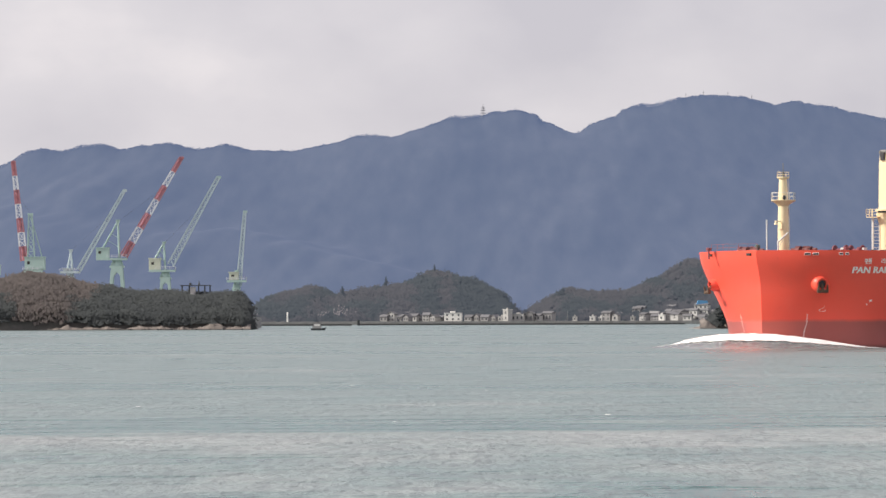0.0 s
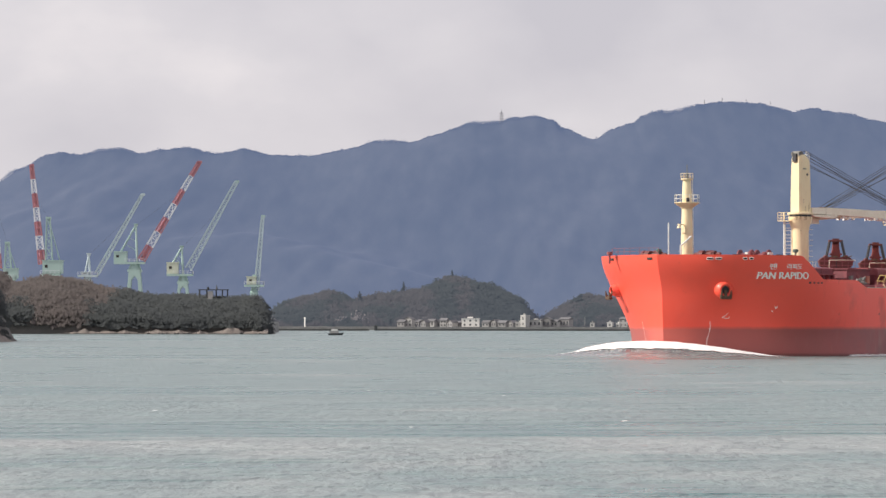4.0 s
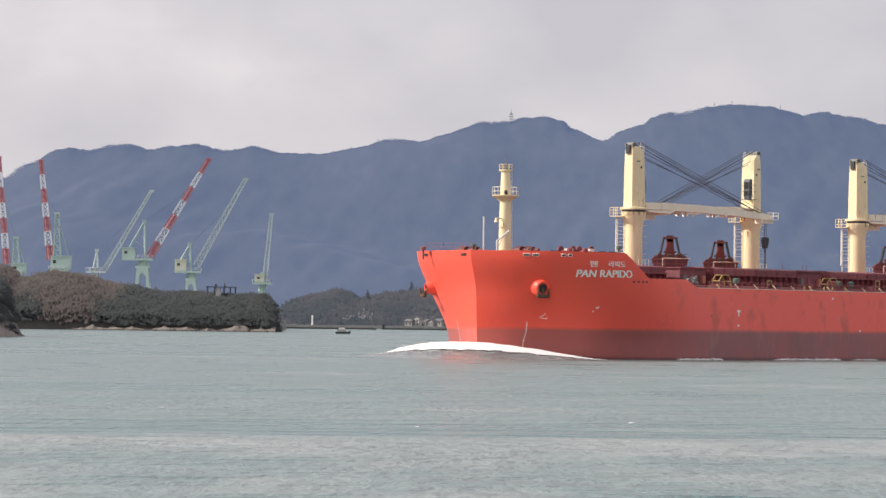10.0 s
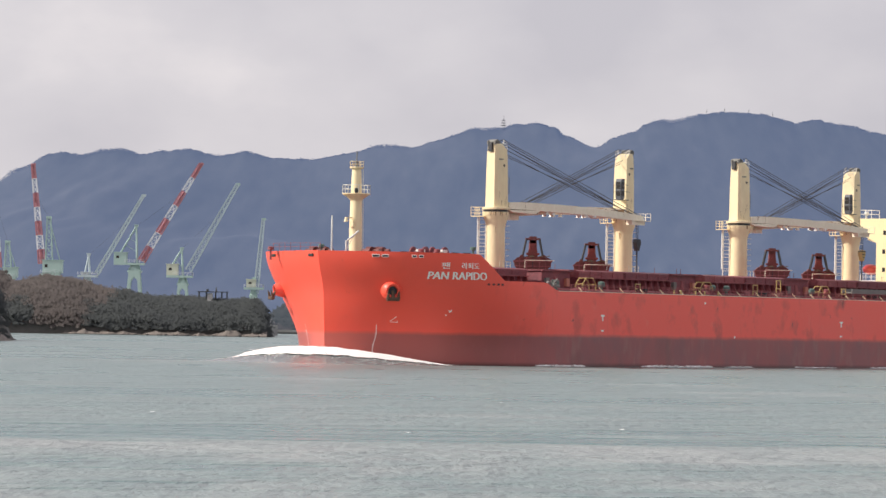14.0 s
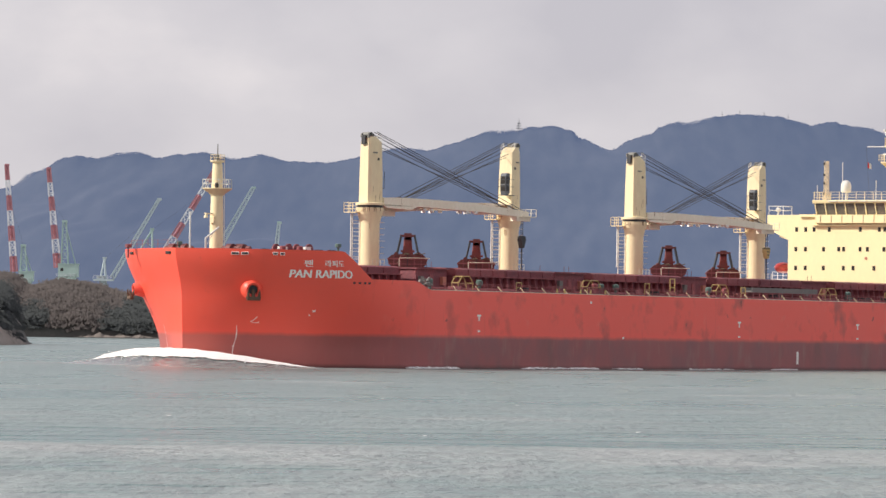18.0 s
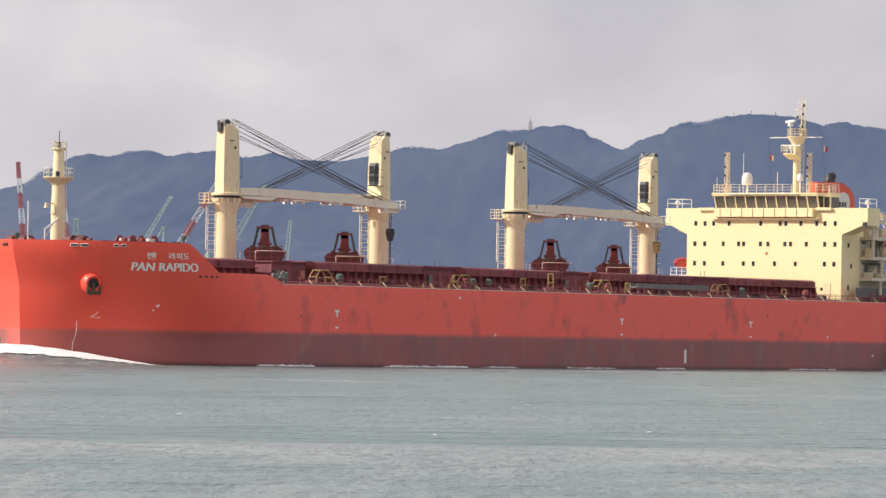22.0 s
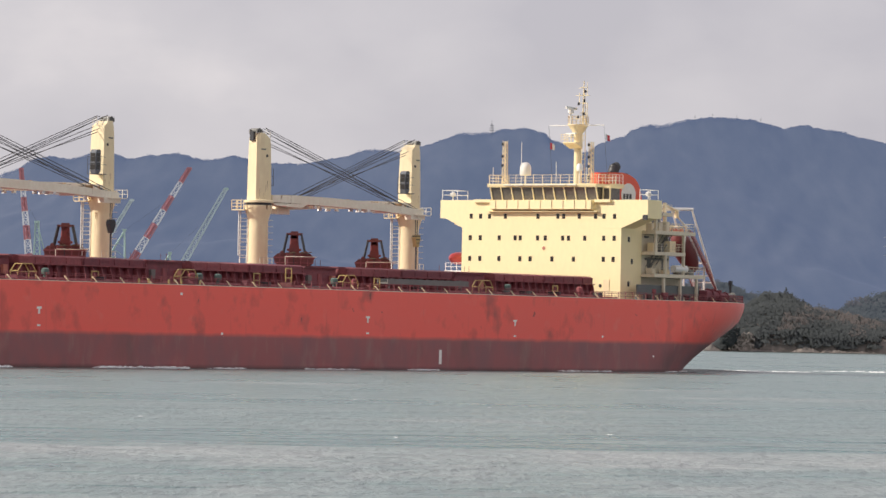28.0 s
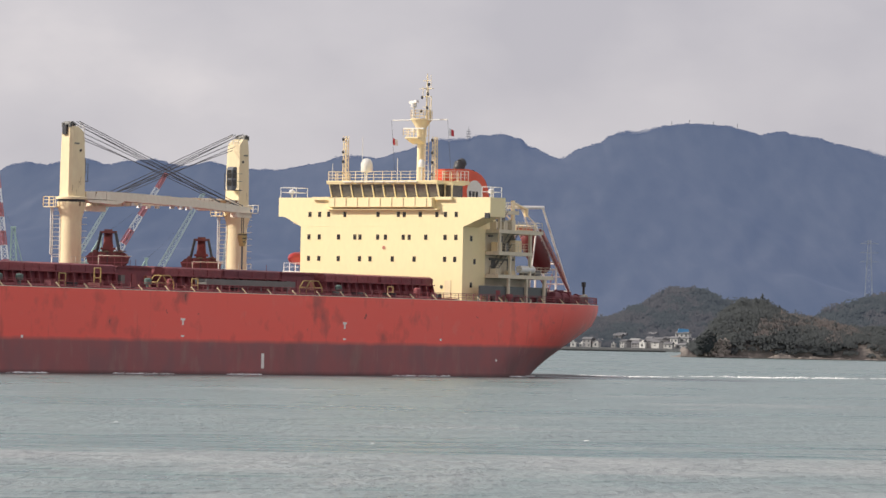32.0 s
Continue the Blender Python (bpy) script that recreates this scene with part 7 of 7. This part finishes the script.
def build_side_foam():
    foam = thing("side_foam", "thin broken line of foam along the hull's waterline", "foam", kind="stuff")
    rng = np.random.default_rng(12)
    pts, rad = [], []
    for u0, u1, n in ((73, 63.5, 150), (50, 34, 170), (30, 24, 50), (12, 2, 50), (-8, -14, 60), (-40, -52, 60), (-66, -80, 60)):
        for k in range(n):
            u = rng.uniform(u1, u0)
            pts.append((u, half_beam(u, 0.1) + abs(rng.normal()) * 0.35, 0.03)), rad.append(rng.uniform(0.10, 0.30) * (1.4 if n > 100 else 1.0))
    part("foam_line", clumps("foam_line", pts, rad, "foam", 8, 0.45), None, foam)
    return foam


def build_wake():
    wake = thing("wake_foam", "streaks of white foam trailing behind the stern", "wake", kind="stuff")
    rng = np.random.default_rng(19)
    pts, rad = [], []
    for k in range(15000):
        d = rng.random() ** 1.2 * 950
        lane = 6.5 if rng.random() < 0.75 else -2.0
        dens = noise.noise(Vector((d * 0.05, lane, 2))) + 0.5 * noise.noise(Vector((d * 0.21, lane, 7)))
        if dens < -0.10 - (0.42 if lane > 0 else 0.05) * min(1, d / 160):
            continue
        pts.append((-97 - d, lane + rng.normal() * (0.6 + d * 0.008), 0.02)), rad.append(rng.uniform(0.06, 0.26) * (0.7 + 0.9 * max(0.0, dens)))
    # low hump of screw wash; its dark colour carries the counter's shade and reflection
    hump = Shape()
    for j in range(13):
        for i in range(25):
            a, b = i / 24 * 2 - 1, j / 12 * 2 - 1
            h = max(0.0, 1 - a * a) * max(0.0, 1 - b * b)
            hump.v.append((-92.0 + a * 8.5, 3.5 + b * 9, 0.30 * h ** 1.2 + 0.06 * h * noise.noise(Vector((a * 6, b * 5, 4))) - 0.02))
    hump.f = [(25 * j + i, 25 * j + i + 1, 25 * j + i + 26, 25 * j + i + 25) for j in range(12) for i in range(24)]
    part("stern_wash", hump, "wash_shade", wake, "stern wash, darkened as shade under the counter", True)
    part("foam_streak", clumps("foam_streak", pts, rad, "foam", 9, 0.42), None, wake)
    return wake


def build_whitecaps():
    rng = np.random.default_rng(23)
    for k in range(6):
        y = rng.uniform(170, 420)
        x = rng.uniform(-0.12, 0.12) * y
        n = 1
        ob = new("whitecap", clumps("whitecap", [(0, 0, 0.02)], rng.uniform(0.05, 0.10, n), "foam", 100 + k, 0.35))
        ob.location, ob.scale = (x, y, 0), (1.6, 0.5, 0.6)
        tagged(ob, "small white crest breaking on the open water", "whitecap", "whitecaps")


# ---- shipyard cranes ----
def lattice(s, p, q, w0, w1, n, r):
    """A square lattice boom from p to q."""
    p, q = Vector(p), Vector(q)
    d = (q - p).normalized()
    a = Vector((0, 1, 0))
    b = d.cross(a).normalized()
    cs = [(1, 1), (1, -1), (-1, -1), (-1, 1)]
    at = lambda t, k: p.lerp(q, t) + (a * cs[k][0] + b * cs[k][1]) * (w0 + (w1 - w0) * t) / 2
    for k in range(4):
        s.bar(at(0, k), at(1, k), r, 4)
    for i in range(n):
        for k in range(4):
            s.bar(at(i / n, k), at((i + 1) / n, (k + 1) % 4), r * 0.6, 4)
            s.bar(at((i + 1) / n, k), at((i + 1) / n, (k + 1) % 4), r * 0.6, 4)
    return s


def yard_crane(x, y, base, deck, mast, root, tip, paint, banded, house, label, w=2.2, portal=4.2, tower=False):
    """A tall slewing jib crane: portal legs, turntable and house, A-frame, luffing jib. Heights above the sea; x offsets are in metres."""
    c = thing("jib_crane", label, "crane", "shipyard cranes", at=pose(x, y, 0))
    # portal: two tapered plate frames with an arched opening, tied by beams
    top, foot = deck - 3.2, portal
    for j in (-1, 1):
        y0, y1 = j * portal * 0.7 - 0.4, j * portal * 0.7 + 0.4
        for k in (-1, 1):
            outline = [(k * foot, base), (k * (foot - 1.5), base), (k * foot * 0.34, base + (top - base) * 0.80), (k * 0.001, base + (top - base) * 0.88), (k * 0.001, top), (k * foot * 0.55, top)]
            part("portal_leg", Shape().prism(outline, "y", y0, y1), paint, c)
    part("portal_beam", Shape().box(-portal * 0.7, portal * 0.7, -portal * 0.7, portal * 0.7, top - 0.9, top), paint, c)
    part("rail_truck", Shape().box(-foot - 0.6, -foot + 2.2, -portal, portal, base - 0.2, base + 0.9).box(foot - 2.2, foot + 0.6, -portal, portal, base - 0.2, base + 0.9), "far_mast", c)
    part("turntable", Shape().lathe((0, 0, deck - 3.2), [(portal * 0.62, 0), (portal * 0.62, 1.0), (portal * 0.5, 1.6), (portal * 0.5, 3.2)], 16), paint, c, "", True)
    deck_rail = Shape().rail([(-4, -3, deck), (4.2, -3, deck), (4.2, 3, deck)], 1.3, 2.2, 0.09, 2)
    part("deck_railing", deck_rail, "yard_white", c)
    hx, hw, hh = house
    part("machinery_house", Shape().box(hx - hw, hx + hw, -2.8, 2.8, deck, deck + hh).box(hx - hw - 0.3, hx + hw + 0.3, -3.0, 3.0, deck + hh, deck + hh + 0.3), "yard_cream" if paint == "yard_green" and not banded else paint, c, "pale boxy machinery house")
    part("turntable_deck", Shape().box(min(hx - hw, -4), 4.2, -3, 3, deck - 0.9, deck), paint, c)
    part("house_window", Shape().box(hx - hw + 1.0, hx - hw + 2.2, -2.84, -2.8, deck + hh * 0.45, deck + hh * 0.7), "glass", c)
    mx, mz = mast
    s = Shape()
    if tower:
        lattice(s, (mx + 0.4, 0, deck), (mx, 0, mz), 3.4, 1.5, 6, 0.26)
        s.box(mx - 1.1, mx + 1.1, -1.1, 1.1, mz - 0.4, mz + 0.5)
        s.bar((hx + hw * 0.7, 0, deck + hh), (mx, 0, mz), 0.22, 6)
    else:
        for j in (-1.5, 1.5):
            s.bar((mx + 0.6, j, deck), (mx, j * 0.5, mz), 0.42, 6, 0.32).bar((hx, j, deck + hh), (mx, j * 0.5, mz), 0.30, 6)
        s.bar((mx, -1.2, mz), (mx, 1.2, mz), 0.75, 8)
        for t in (0.3, 0.55, 0.8):
            z = deck + (mz - deck) * t
            s.bar((mx + 0.6 * (1 - t), -1.4, z), (mx + 0.6 * (1 - t), 1.4, z), 0.2, 4)
            s.bar((mx + 0.5 * (1 - t), 0, z), (hx + (mx - hx) * t, 0, deck + hh + (mz - deck - hh) * t), 0.16, 4)
        s.box(mx - 0.9, mx + 0.9, -1.3, 1.3, mz + 0.4, mz + 0.7)
    part("a_frame", s, paint, c)
    P, Q = Vector((root[0], 0, root[1])), Vector((tip[0], 0, tip[1]))
    n = 7 if banded else 1
    for k in range(n):
        s = Shape()
        a, b = P.lerp(Q, k / n), P.lerp(Q, (k + 1) / n)
        wa, wb = w * (1 - 0.5 * k / n), w * (1 - 0.5 * (k + 1) / n)
        lattice(s, a, b, wa, wb if banded else w * 0.5, 2 if banded else 16, 0.30 if banded else 0.32)
        m2 = ("yard_red" if k % 2 == 0 else "yard_white") if banded else "yard_grey"
        if banded and k % 2 == 0:
            d = (b - a)
            s.bar(a, b, wa * 0.30, 6, wb * 0.30)
        part("jib_section" if banded else "jib", s, m2, c, ("faded red" if k % 2 == 0 else "white") + " lattice jib section" if banded else "pale lattice jib")
    part("jib_head", Shape().box(Q.x - 0.7, Q.x + 1.1, -0.7, 0.7, Q.z - 0.5, Q.z + 0.5), "yard_red" if banded else paint, c)
    part("luffing_rope", Shape().bar((mx, 0, mz), (Q.x * 0.7 + P.x * 0.3, 0, Q.z * 0.7 + P.z * 0.3), 0.035, 4), "rope", c)
    return c


def build_yard():
    Y = 1900
    yard_crane(-192.0, Y, 5, 23, (0.5, 38), (-3.2, 27), (-7.2, 72), "yard_green", True, (2.0, 3.0, 4.0), "pale green crane with steep red and white banded jib", 2.6, tower=True)
    yard_crane(-173.2, Y, 5, 25, (-1.0, 48.5), (-3.6, 29), (-8.2, 70.8), "yard_green", True, (1.0, 4.2, 5.4), "pale green crane with steep red and white banded jib", 2.8, tower=True)
    yard_crane(-157.5, Y, 5, 24.5, (0.4, 33), (3.8, 25), (23.0, 58.5), "yard_grey", False, (-1.0, 1.6, 1.0), "slim grey-green lattice jib crane behind the headland", 1.8, 3.0)
    yard_crane(-137.6, Y, 5, 30, (0.4, 45.5), (2.8, 30.8), (27.2, 72.3), "yard_green", True, (-6.0, 2.7, 4.2), "pale green portal crane with a long red and white banded jib", 3.0)
    yard_crane(-117.2, Y, 5, 25.0, (-0.6, 36.2), (2.2, 27), (22.5, 64.0), "yard_green", False, (-4.4, 2.4, 4.6), "pale green portal crane with a cream house and lattice jib", 2.6, 3.4)
    yard_crane(-87.2, Y, 5, 20.5, (0.2, 24), (0.9, 18), (3.6, 49.4), "yard_green", False, (-1.0, 2.0, 3.2), "slim pale green crane with a steep lattice jib", 2.0, 2.4)


# ---- village, beacons, boats ----
def house(x, y, z, w, d, h, wall, roof, label, cols=2, floors=1, flat=False, roof_h=1.3, gable=False, turn=None):
    b = thing("house", label, "house", "village houses", at=pose(x, y, z, 0, 0, -14 - (abs(x) * 7.3) % 26 if turn is None else turn))
    part("wall", Shape().box(-w / 2, w / 2, 0, d, -max(2, z - 1.5), h), wall, b)
    if flat:
        part("roof", Shape().box(-w / 2 - 0.2, w / 2 + 0.2, -0.2, d + 0.2, h, h + 0.35), roof, b)
        part("roof_house", Shape().box(-w * 0.18, w * 0.12, d * 0.3, d * 0.6, h + 0.35, h + 1.3), wall, b)
    elif gable:
        part("gable", Shape().prism([(-w / 2, h - 0.02), (w / 2, h - 0.02), (0, h + roof_h)], "y", 0.004, d), wall, b)
        for sd in (-1, 1):
            part("roof_slope", Shape().prism([(sd * (w / 2 + 0.5), h - 0.25), (0, h + roof_h + 0.06), (0, h + roof_h + 0.24), (sd * (w / 2 + 0.5), h - 0.05)], "y", -0.4, d + 0.4), roof, b)
    else:
        part("roof", Shape().prism([(-0.5, h), (d / 2, h + roof_h), (d + 0.5, h), (d + 0.5, h - 0.15), (-0.5, h - 0.15)], "x", -w / 2 - 0.4, w / 2 + 0.4), roof, b)
    fh = h / floors
    for f in range(floors):
        for c in range(cols):
            cx = -w / 2 + w * (c + 0.5) / cols
            part("window", Shape().box(cx - min(0.55, w / cols * 0.24), cx + min(0.55, w / cols * 0.24), -0.04, 0, f * fh + fh * 0.28, f * fh + fh * 0.72), "house_window", b)
    return b


def build_village():
    G, Y = 2.2, 2805
    k = Y / 2700
    house(5.9 * k, Y, G, 10.8, 8, 5.0, "white", "house_wall", "plain white two-storey building with square windows behind the sea wall", 3, 2, True, turn=-5)
    rng = np.random.default_rng(2)
    for x, w, h, f, gable, wall in ((-36.0, 5.0, 3.0, 1, False, "house_dim"), (-31.5, 4.6, 4.6, 2, True, "house_wall"), (-26.8, 4.0, 3.0, 1, False, "house_dim"), (-22.5, 3.6, 2.6, 1, True, "house_dim"), (-18.2, 4.6, 3.4, 1, False, "house_wall"), (-14.0, 3.2, 2.4, 1, True, "house_dim"),
                                    (-10.4, 4.2, 4.0, 2, False, "house_wall"), (-6.4, 3.8, 2.6, 1, True, "house_dim"), (-2.0, 3.0, 2.2, 1, False, "house_dim"), (15.0, 4.6, 2.6, 1, False, "house_dim"), (20.0, 3.6, 3.0, 1, True, "house_dim"), (24.8, 5.0, 2.6, 1, False, "house_dim"), (30.0, 3.8, 2.4, 1, True, "house_dim")):
        house(x * k, Y + rng.uniform(5, 30), G, w, 6, h, wall, "tile", "small weathered village house with a grey roof", 2, f, roof_h=1.5, gable=gable)
    for i in range(16):
        x = (-38 + i * 2.4) if i < 10 else 62 + (i - 10) * 11
        house((x + rng.uniform(-1, 1)) * k, Y + rng.uniform(36, 60), G + 0.4, rng.uniform(3.0, 4.6), 5, rng.uniform(3.6, 5.2), ("house_wall", "house_dim", "house_dim")[i % 3], "tile", "village house with a grey roof in the back row", 2, 2, roof_h=1.4, gable=bool(rng.random() < 0.5))
    house(39.0, Y, G, 4.0, 4.5, 7.0, "house_wall", "house_wall", "pale narrow tower house by the sea wall", 1, 2, True)
    house(46.5, Y + 3, G, 8, 8, 4.0, "house_wall", "house_wall", "pale flat-roofed house beside the tower house", 3, 1, True)
    house(53.5, Y + 5, G, 5.5, 8, 4.6, "house_dim", "tile", "grey gabled house with a tiled roof", 2, 1, gable=True)
    house(58.5, Y + 9, G, 4.2, 6, 3.4, "house_wall", "tile", "small pale house with a tiled roof", 2, 1)
    house(36.5, Y + 2, G, 4.5, 6, 2.6, "house_wall", "house_wall", "low pale annex with a flat roof", 2, 1, True)
    house(65, Y + 12, G, 6, 8, 4.8, "house_dim", "tile", "grey village house with a broad roof", 3, 1)
    house(102, Y + 14, G, 6, 6, 5.0, "house_dim", "tile", "grey two-storey village house", 2, 2)
    house(107.5, Y + 12, G, 4, 6, 3.2, "house_wall", "tile", "low pale gabled house", 1, 1, gable=True)
    for x, w, h in ((82, 2.4, 2.4), (93, 3.4, 2.6), (98, 2.2, 2.0), (118, 2.4, 2.2), (124, 1.8, 1.8)):
        house(x, Y - 2, G, w, 3, h, "house_wall", "house_wall", "small white shed on the sea front", 1, 1, True)
    house(136, Y - 2, G, 3.6, 3.4, 3.4, "white", "white", "small bright white hut on the sea front", 1, 1, True)
    house(146, Y + 18, G + 1, 8, 7, 4.6, "house_wall", "tile", "pale village house with a dark roof", 3, 1)
    for i in range(20):
        x = rng.uniform(122, 176)
        up = rng.uniform(0, 1) ** 1.5 * 6.5
        house(x, Y + 5 + up * 6, G + up, rng.uniform(3.4, 6.4), 6, rng.uniform(1.8, 2.8), rng.choice(["house_wall", "house_dim", "house_dim"]), rng.choice(["tile", "tile", "house_dim"]), "hillside village house with a grey roof", int(rng.integers(1, 4)), int(rng.integers(1, 3)))
    s = Shape().prism([(-3.8, 0), (3.8, 0), (3.2, 2.4), (-2.6, 2.7)], "y", 0, 5)
    thing("blue_shed", "bright blue sheeted shed roof above the village", "shed", at=pose(162, Y + 5, 12.1), shape=s, material="blue")
    house(161, Y + 4, 9.2, 8.5, 7, 2.8, "house_wall", "tile", "pale shed under a bright blue roof", 3, 1)
    for x, z, w, h in ((156, 5.6, 5.5, 3.0), (162.5, 6.2, 6, 2.6), (168, 4.6, 6.5, 3.2), (152, 2.2, 6, 2.8), (160, 2.2, 7.5, 2.4)):
        house(x, Y - 4 + z, z, w, 3, h, "house_wall" if w < 6.2 else "house_dim", "tile", "pale hillside village house with a grey roof", 2, 1)
    s = Shape().lathe((0, 0, 0), [(0.55, 0), (0.45, 1.2), (0.4, 4.4), (0.55, 4.5), (0.5, 5.1), (0.1, 5.5)], 12)
    thing("beacon", "white harbour beacon at the end of the sea wall", "beacon", at=pose(-88.5, 2561.5, 2.3), shape=s, material="white", smooth=True)
    s = Shape().bar((0, 0, 0), (0, 0, 6), 0.12, 6)
    thing("mooring_post", "thin pale mooring pole by the sea wall", "pole", at=pose(73, 2640, 2.3), shape=s, material="concrete")
    for dx, dy in ((0, 0),):
        s = Shape().lathe((0, 0, 0), [(0.9, 0), (0.9, 3.0), (1.2, 3.1), (1.2, 3.5)], 10)
        thing("dolphin", "dark mooring dolphin beside the breakwater gap", "mooring post", at=pose(-49, 2600, -0.5), shape=s, material="dark_boat")
    # small dark boat off the shore
    b = thing("motor_boat", "small dark open boat lying off the shore", "boat", at=pose(-44.6, 1604, 0))
    part("hull", Shape().add([(-2.6, -0.9, 0.7), (1.6, -1.0, 0.75), (3.0, 0, 1.05), (1.6, 1.0, 0.75), (-2.6, 0.9, 0.7), (-2.4, -0.7, -0.3), (1.4, -0.7, -0.3), (2.4, 0, -0.3), (1.4, 0.7, -0.3), (-2.4, 0.7, -0.3)],
                              [(0, 1, 6, 5), (1, 2, 7, 6), (2, 3, 8, 7), (3, 4, 9, 8), (4, 0, 5, 9), (0, 4, 3, 2, 1)]), "dark_boat", b, "dark boat hull")
    part("cabin", Shape().box(-2.0, 1.3, -0.75, 0.75, 0.7, 1.55), "house_wall", b)
    part("cabin_roof", Shape().box(-1.4, 0.8, -0.8, 0.8, 1.55, 2.2), "white", b)
    # pavilion on the headland
    p = thing("pavilion", "dark flat-roofed viewing pavilion on the headland", "pavilion", at=pose(-95.6, 1742, 14.6))
    part("roof", Shape().box(-6.0, 5.9, -2.4, 2.4, 2.4, 2.7), "dark_boat", p)
    for x in (-5.4, -2.6, 1.0, 3.4, 5.4):
        for y in (-2.0, 2.0):
            part("post", Shape().bar((x, y, -3), (x, y, 2.4), 0.16, 5), "dark_boat", p)
    part("cabin", Shape().box(-2.2, -0.2, -1.2, 1.2, -2, 2.0), "white", p, "small white hut under the roof")
    part("finial", Shape().bar((-2.2, 0, 2.7), (-2.2, 0, 3.6), 0.5, 8).bar((1.2, 0, 2.7), (1.2, 0, 4.4), 0.45, 8, 0.1), "dark_boat", p)
    s = Shape().lathe((0, 0, 0), [(0.35, 0), (0.35, 2.6), (0.55, 2.7), (0.1, 3.5)], 8)
    thing("shore_lamp", "small white marker on the headland's point", "marker", at=pose(-76.2, 1705, 1.0), shape=s, material="white")
    # pylon on the right
    t = thing("power_pylon", "faint grey lattice power pylon on the far hillside", "pylon", at=pose(340.5, 3450, 37.6) @ Matrix.Scale(1.4, 4))
    s = Shape()
    for a in (-1, 1):
        for b2 in (-1, 1):
            s.bar((a * 2.9, b2 * 2.9, -16), (a * 0.7, b2 * 0.7, 36), 0.15, 4)
    for i in range(12):
        z0, z1 = i * 3, i * 3 + 3
        w0, w1 = 2.3 - z0 * 0.045, 2.3 - z1 * 0.045
        s.bar((-w0, -w0, z0), (w1, -w1, z1), 0.09, 4).bar((w0, -w0, z0), (-w1, -w1, z1), 0.09, 4)
    part("tower", s, "far_steel", t)
    for z in (24, 29, 34):
        part("cross_arm", Shape().bar((-5, 0, z), (5, 0, z), 0.2, 4).bar((-5, 0, z), (0, 0, z + 1.6), 0.12, 4).bar((5, 0, z), (0, 0, z + 1.6), 0.09, 4), "far_steel", t)



build_sea()
build_mountains()
build_shores()
build_yard()
build_village()
build_whitecaps()
ship = thing("bulk_carrier", "red bulk carrier with cream deck cranes and cream superstructure, under way", "ship")
build_hull(ship)
build_hull_marks(ship)
for side in (1, -1):
    build_anchor(ship, side)
build_forecastle(ship)
build_hatches(ship)
for i, u in enumerate(CRANES):
    build_crane(ship, u, -1 if i % 2 == 0 else 1)
build_house(ship)
grabs = [build_grab()]
grabs += [copy_thing(grabs[0], pose(0, 0, 0)) for k in range(3)]
bow_wave, side_foam, wake = build_bow_wave(), build_side_foam(), build_wake()


def motions():
    walk(ship, [(t, ship_pose(t)) for t in range(33)])
    for ob in (bow_wave, side_foam, wake):
        walk(ob, [(t, ship_pose(t)) for t in range(33)])
    for ob, (u, v) in zip(grabs, GRABS):
        walk(ob, [(t, ship_pose(t) @ pose(u, v, 11.9, 0, 0, -55)) for t in range(33)])
    for place, ob, period, start in SCANNERS:
        step = period / 8
        n = int(32 / step) + 1
        walk(ob, [(min(32.0, k * step), pose(*place, 0, 0, start + min(32.0, k * step) / period * 360)) for k in range(n + 1)])


motions()
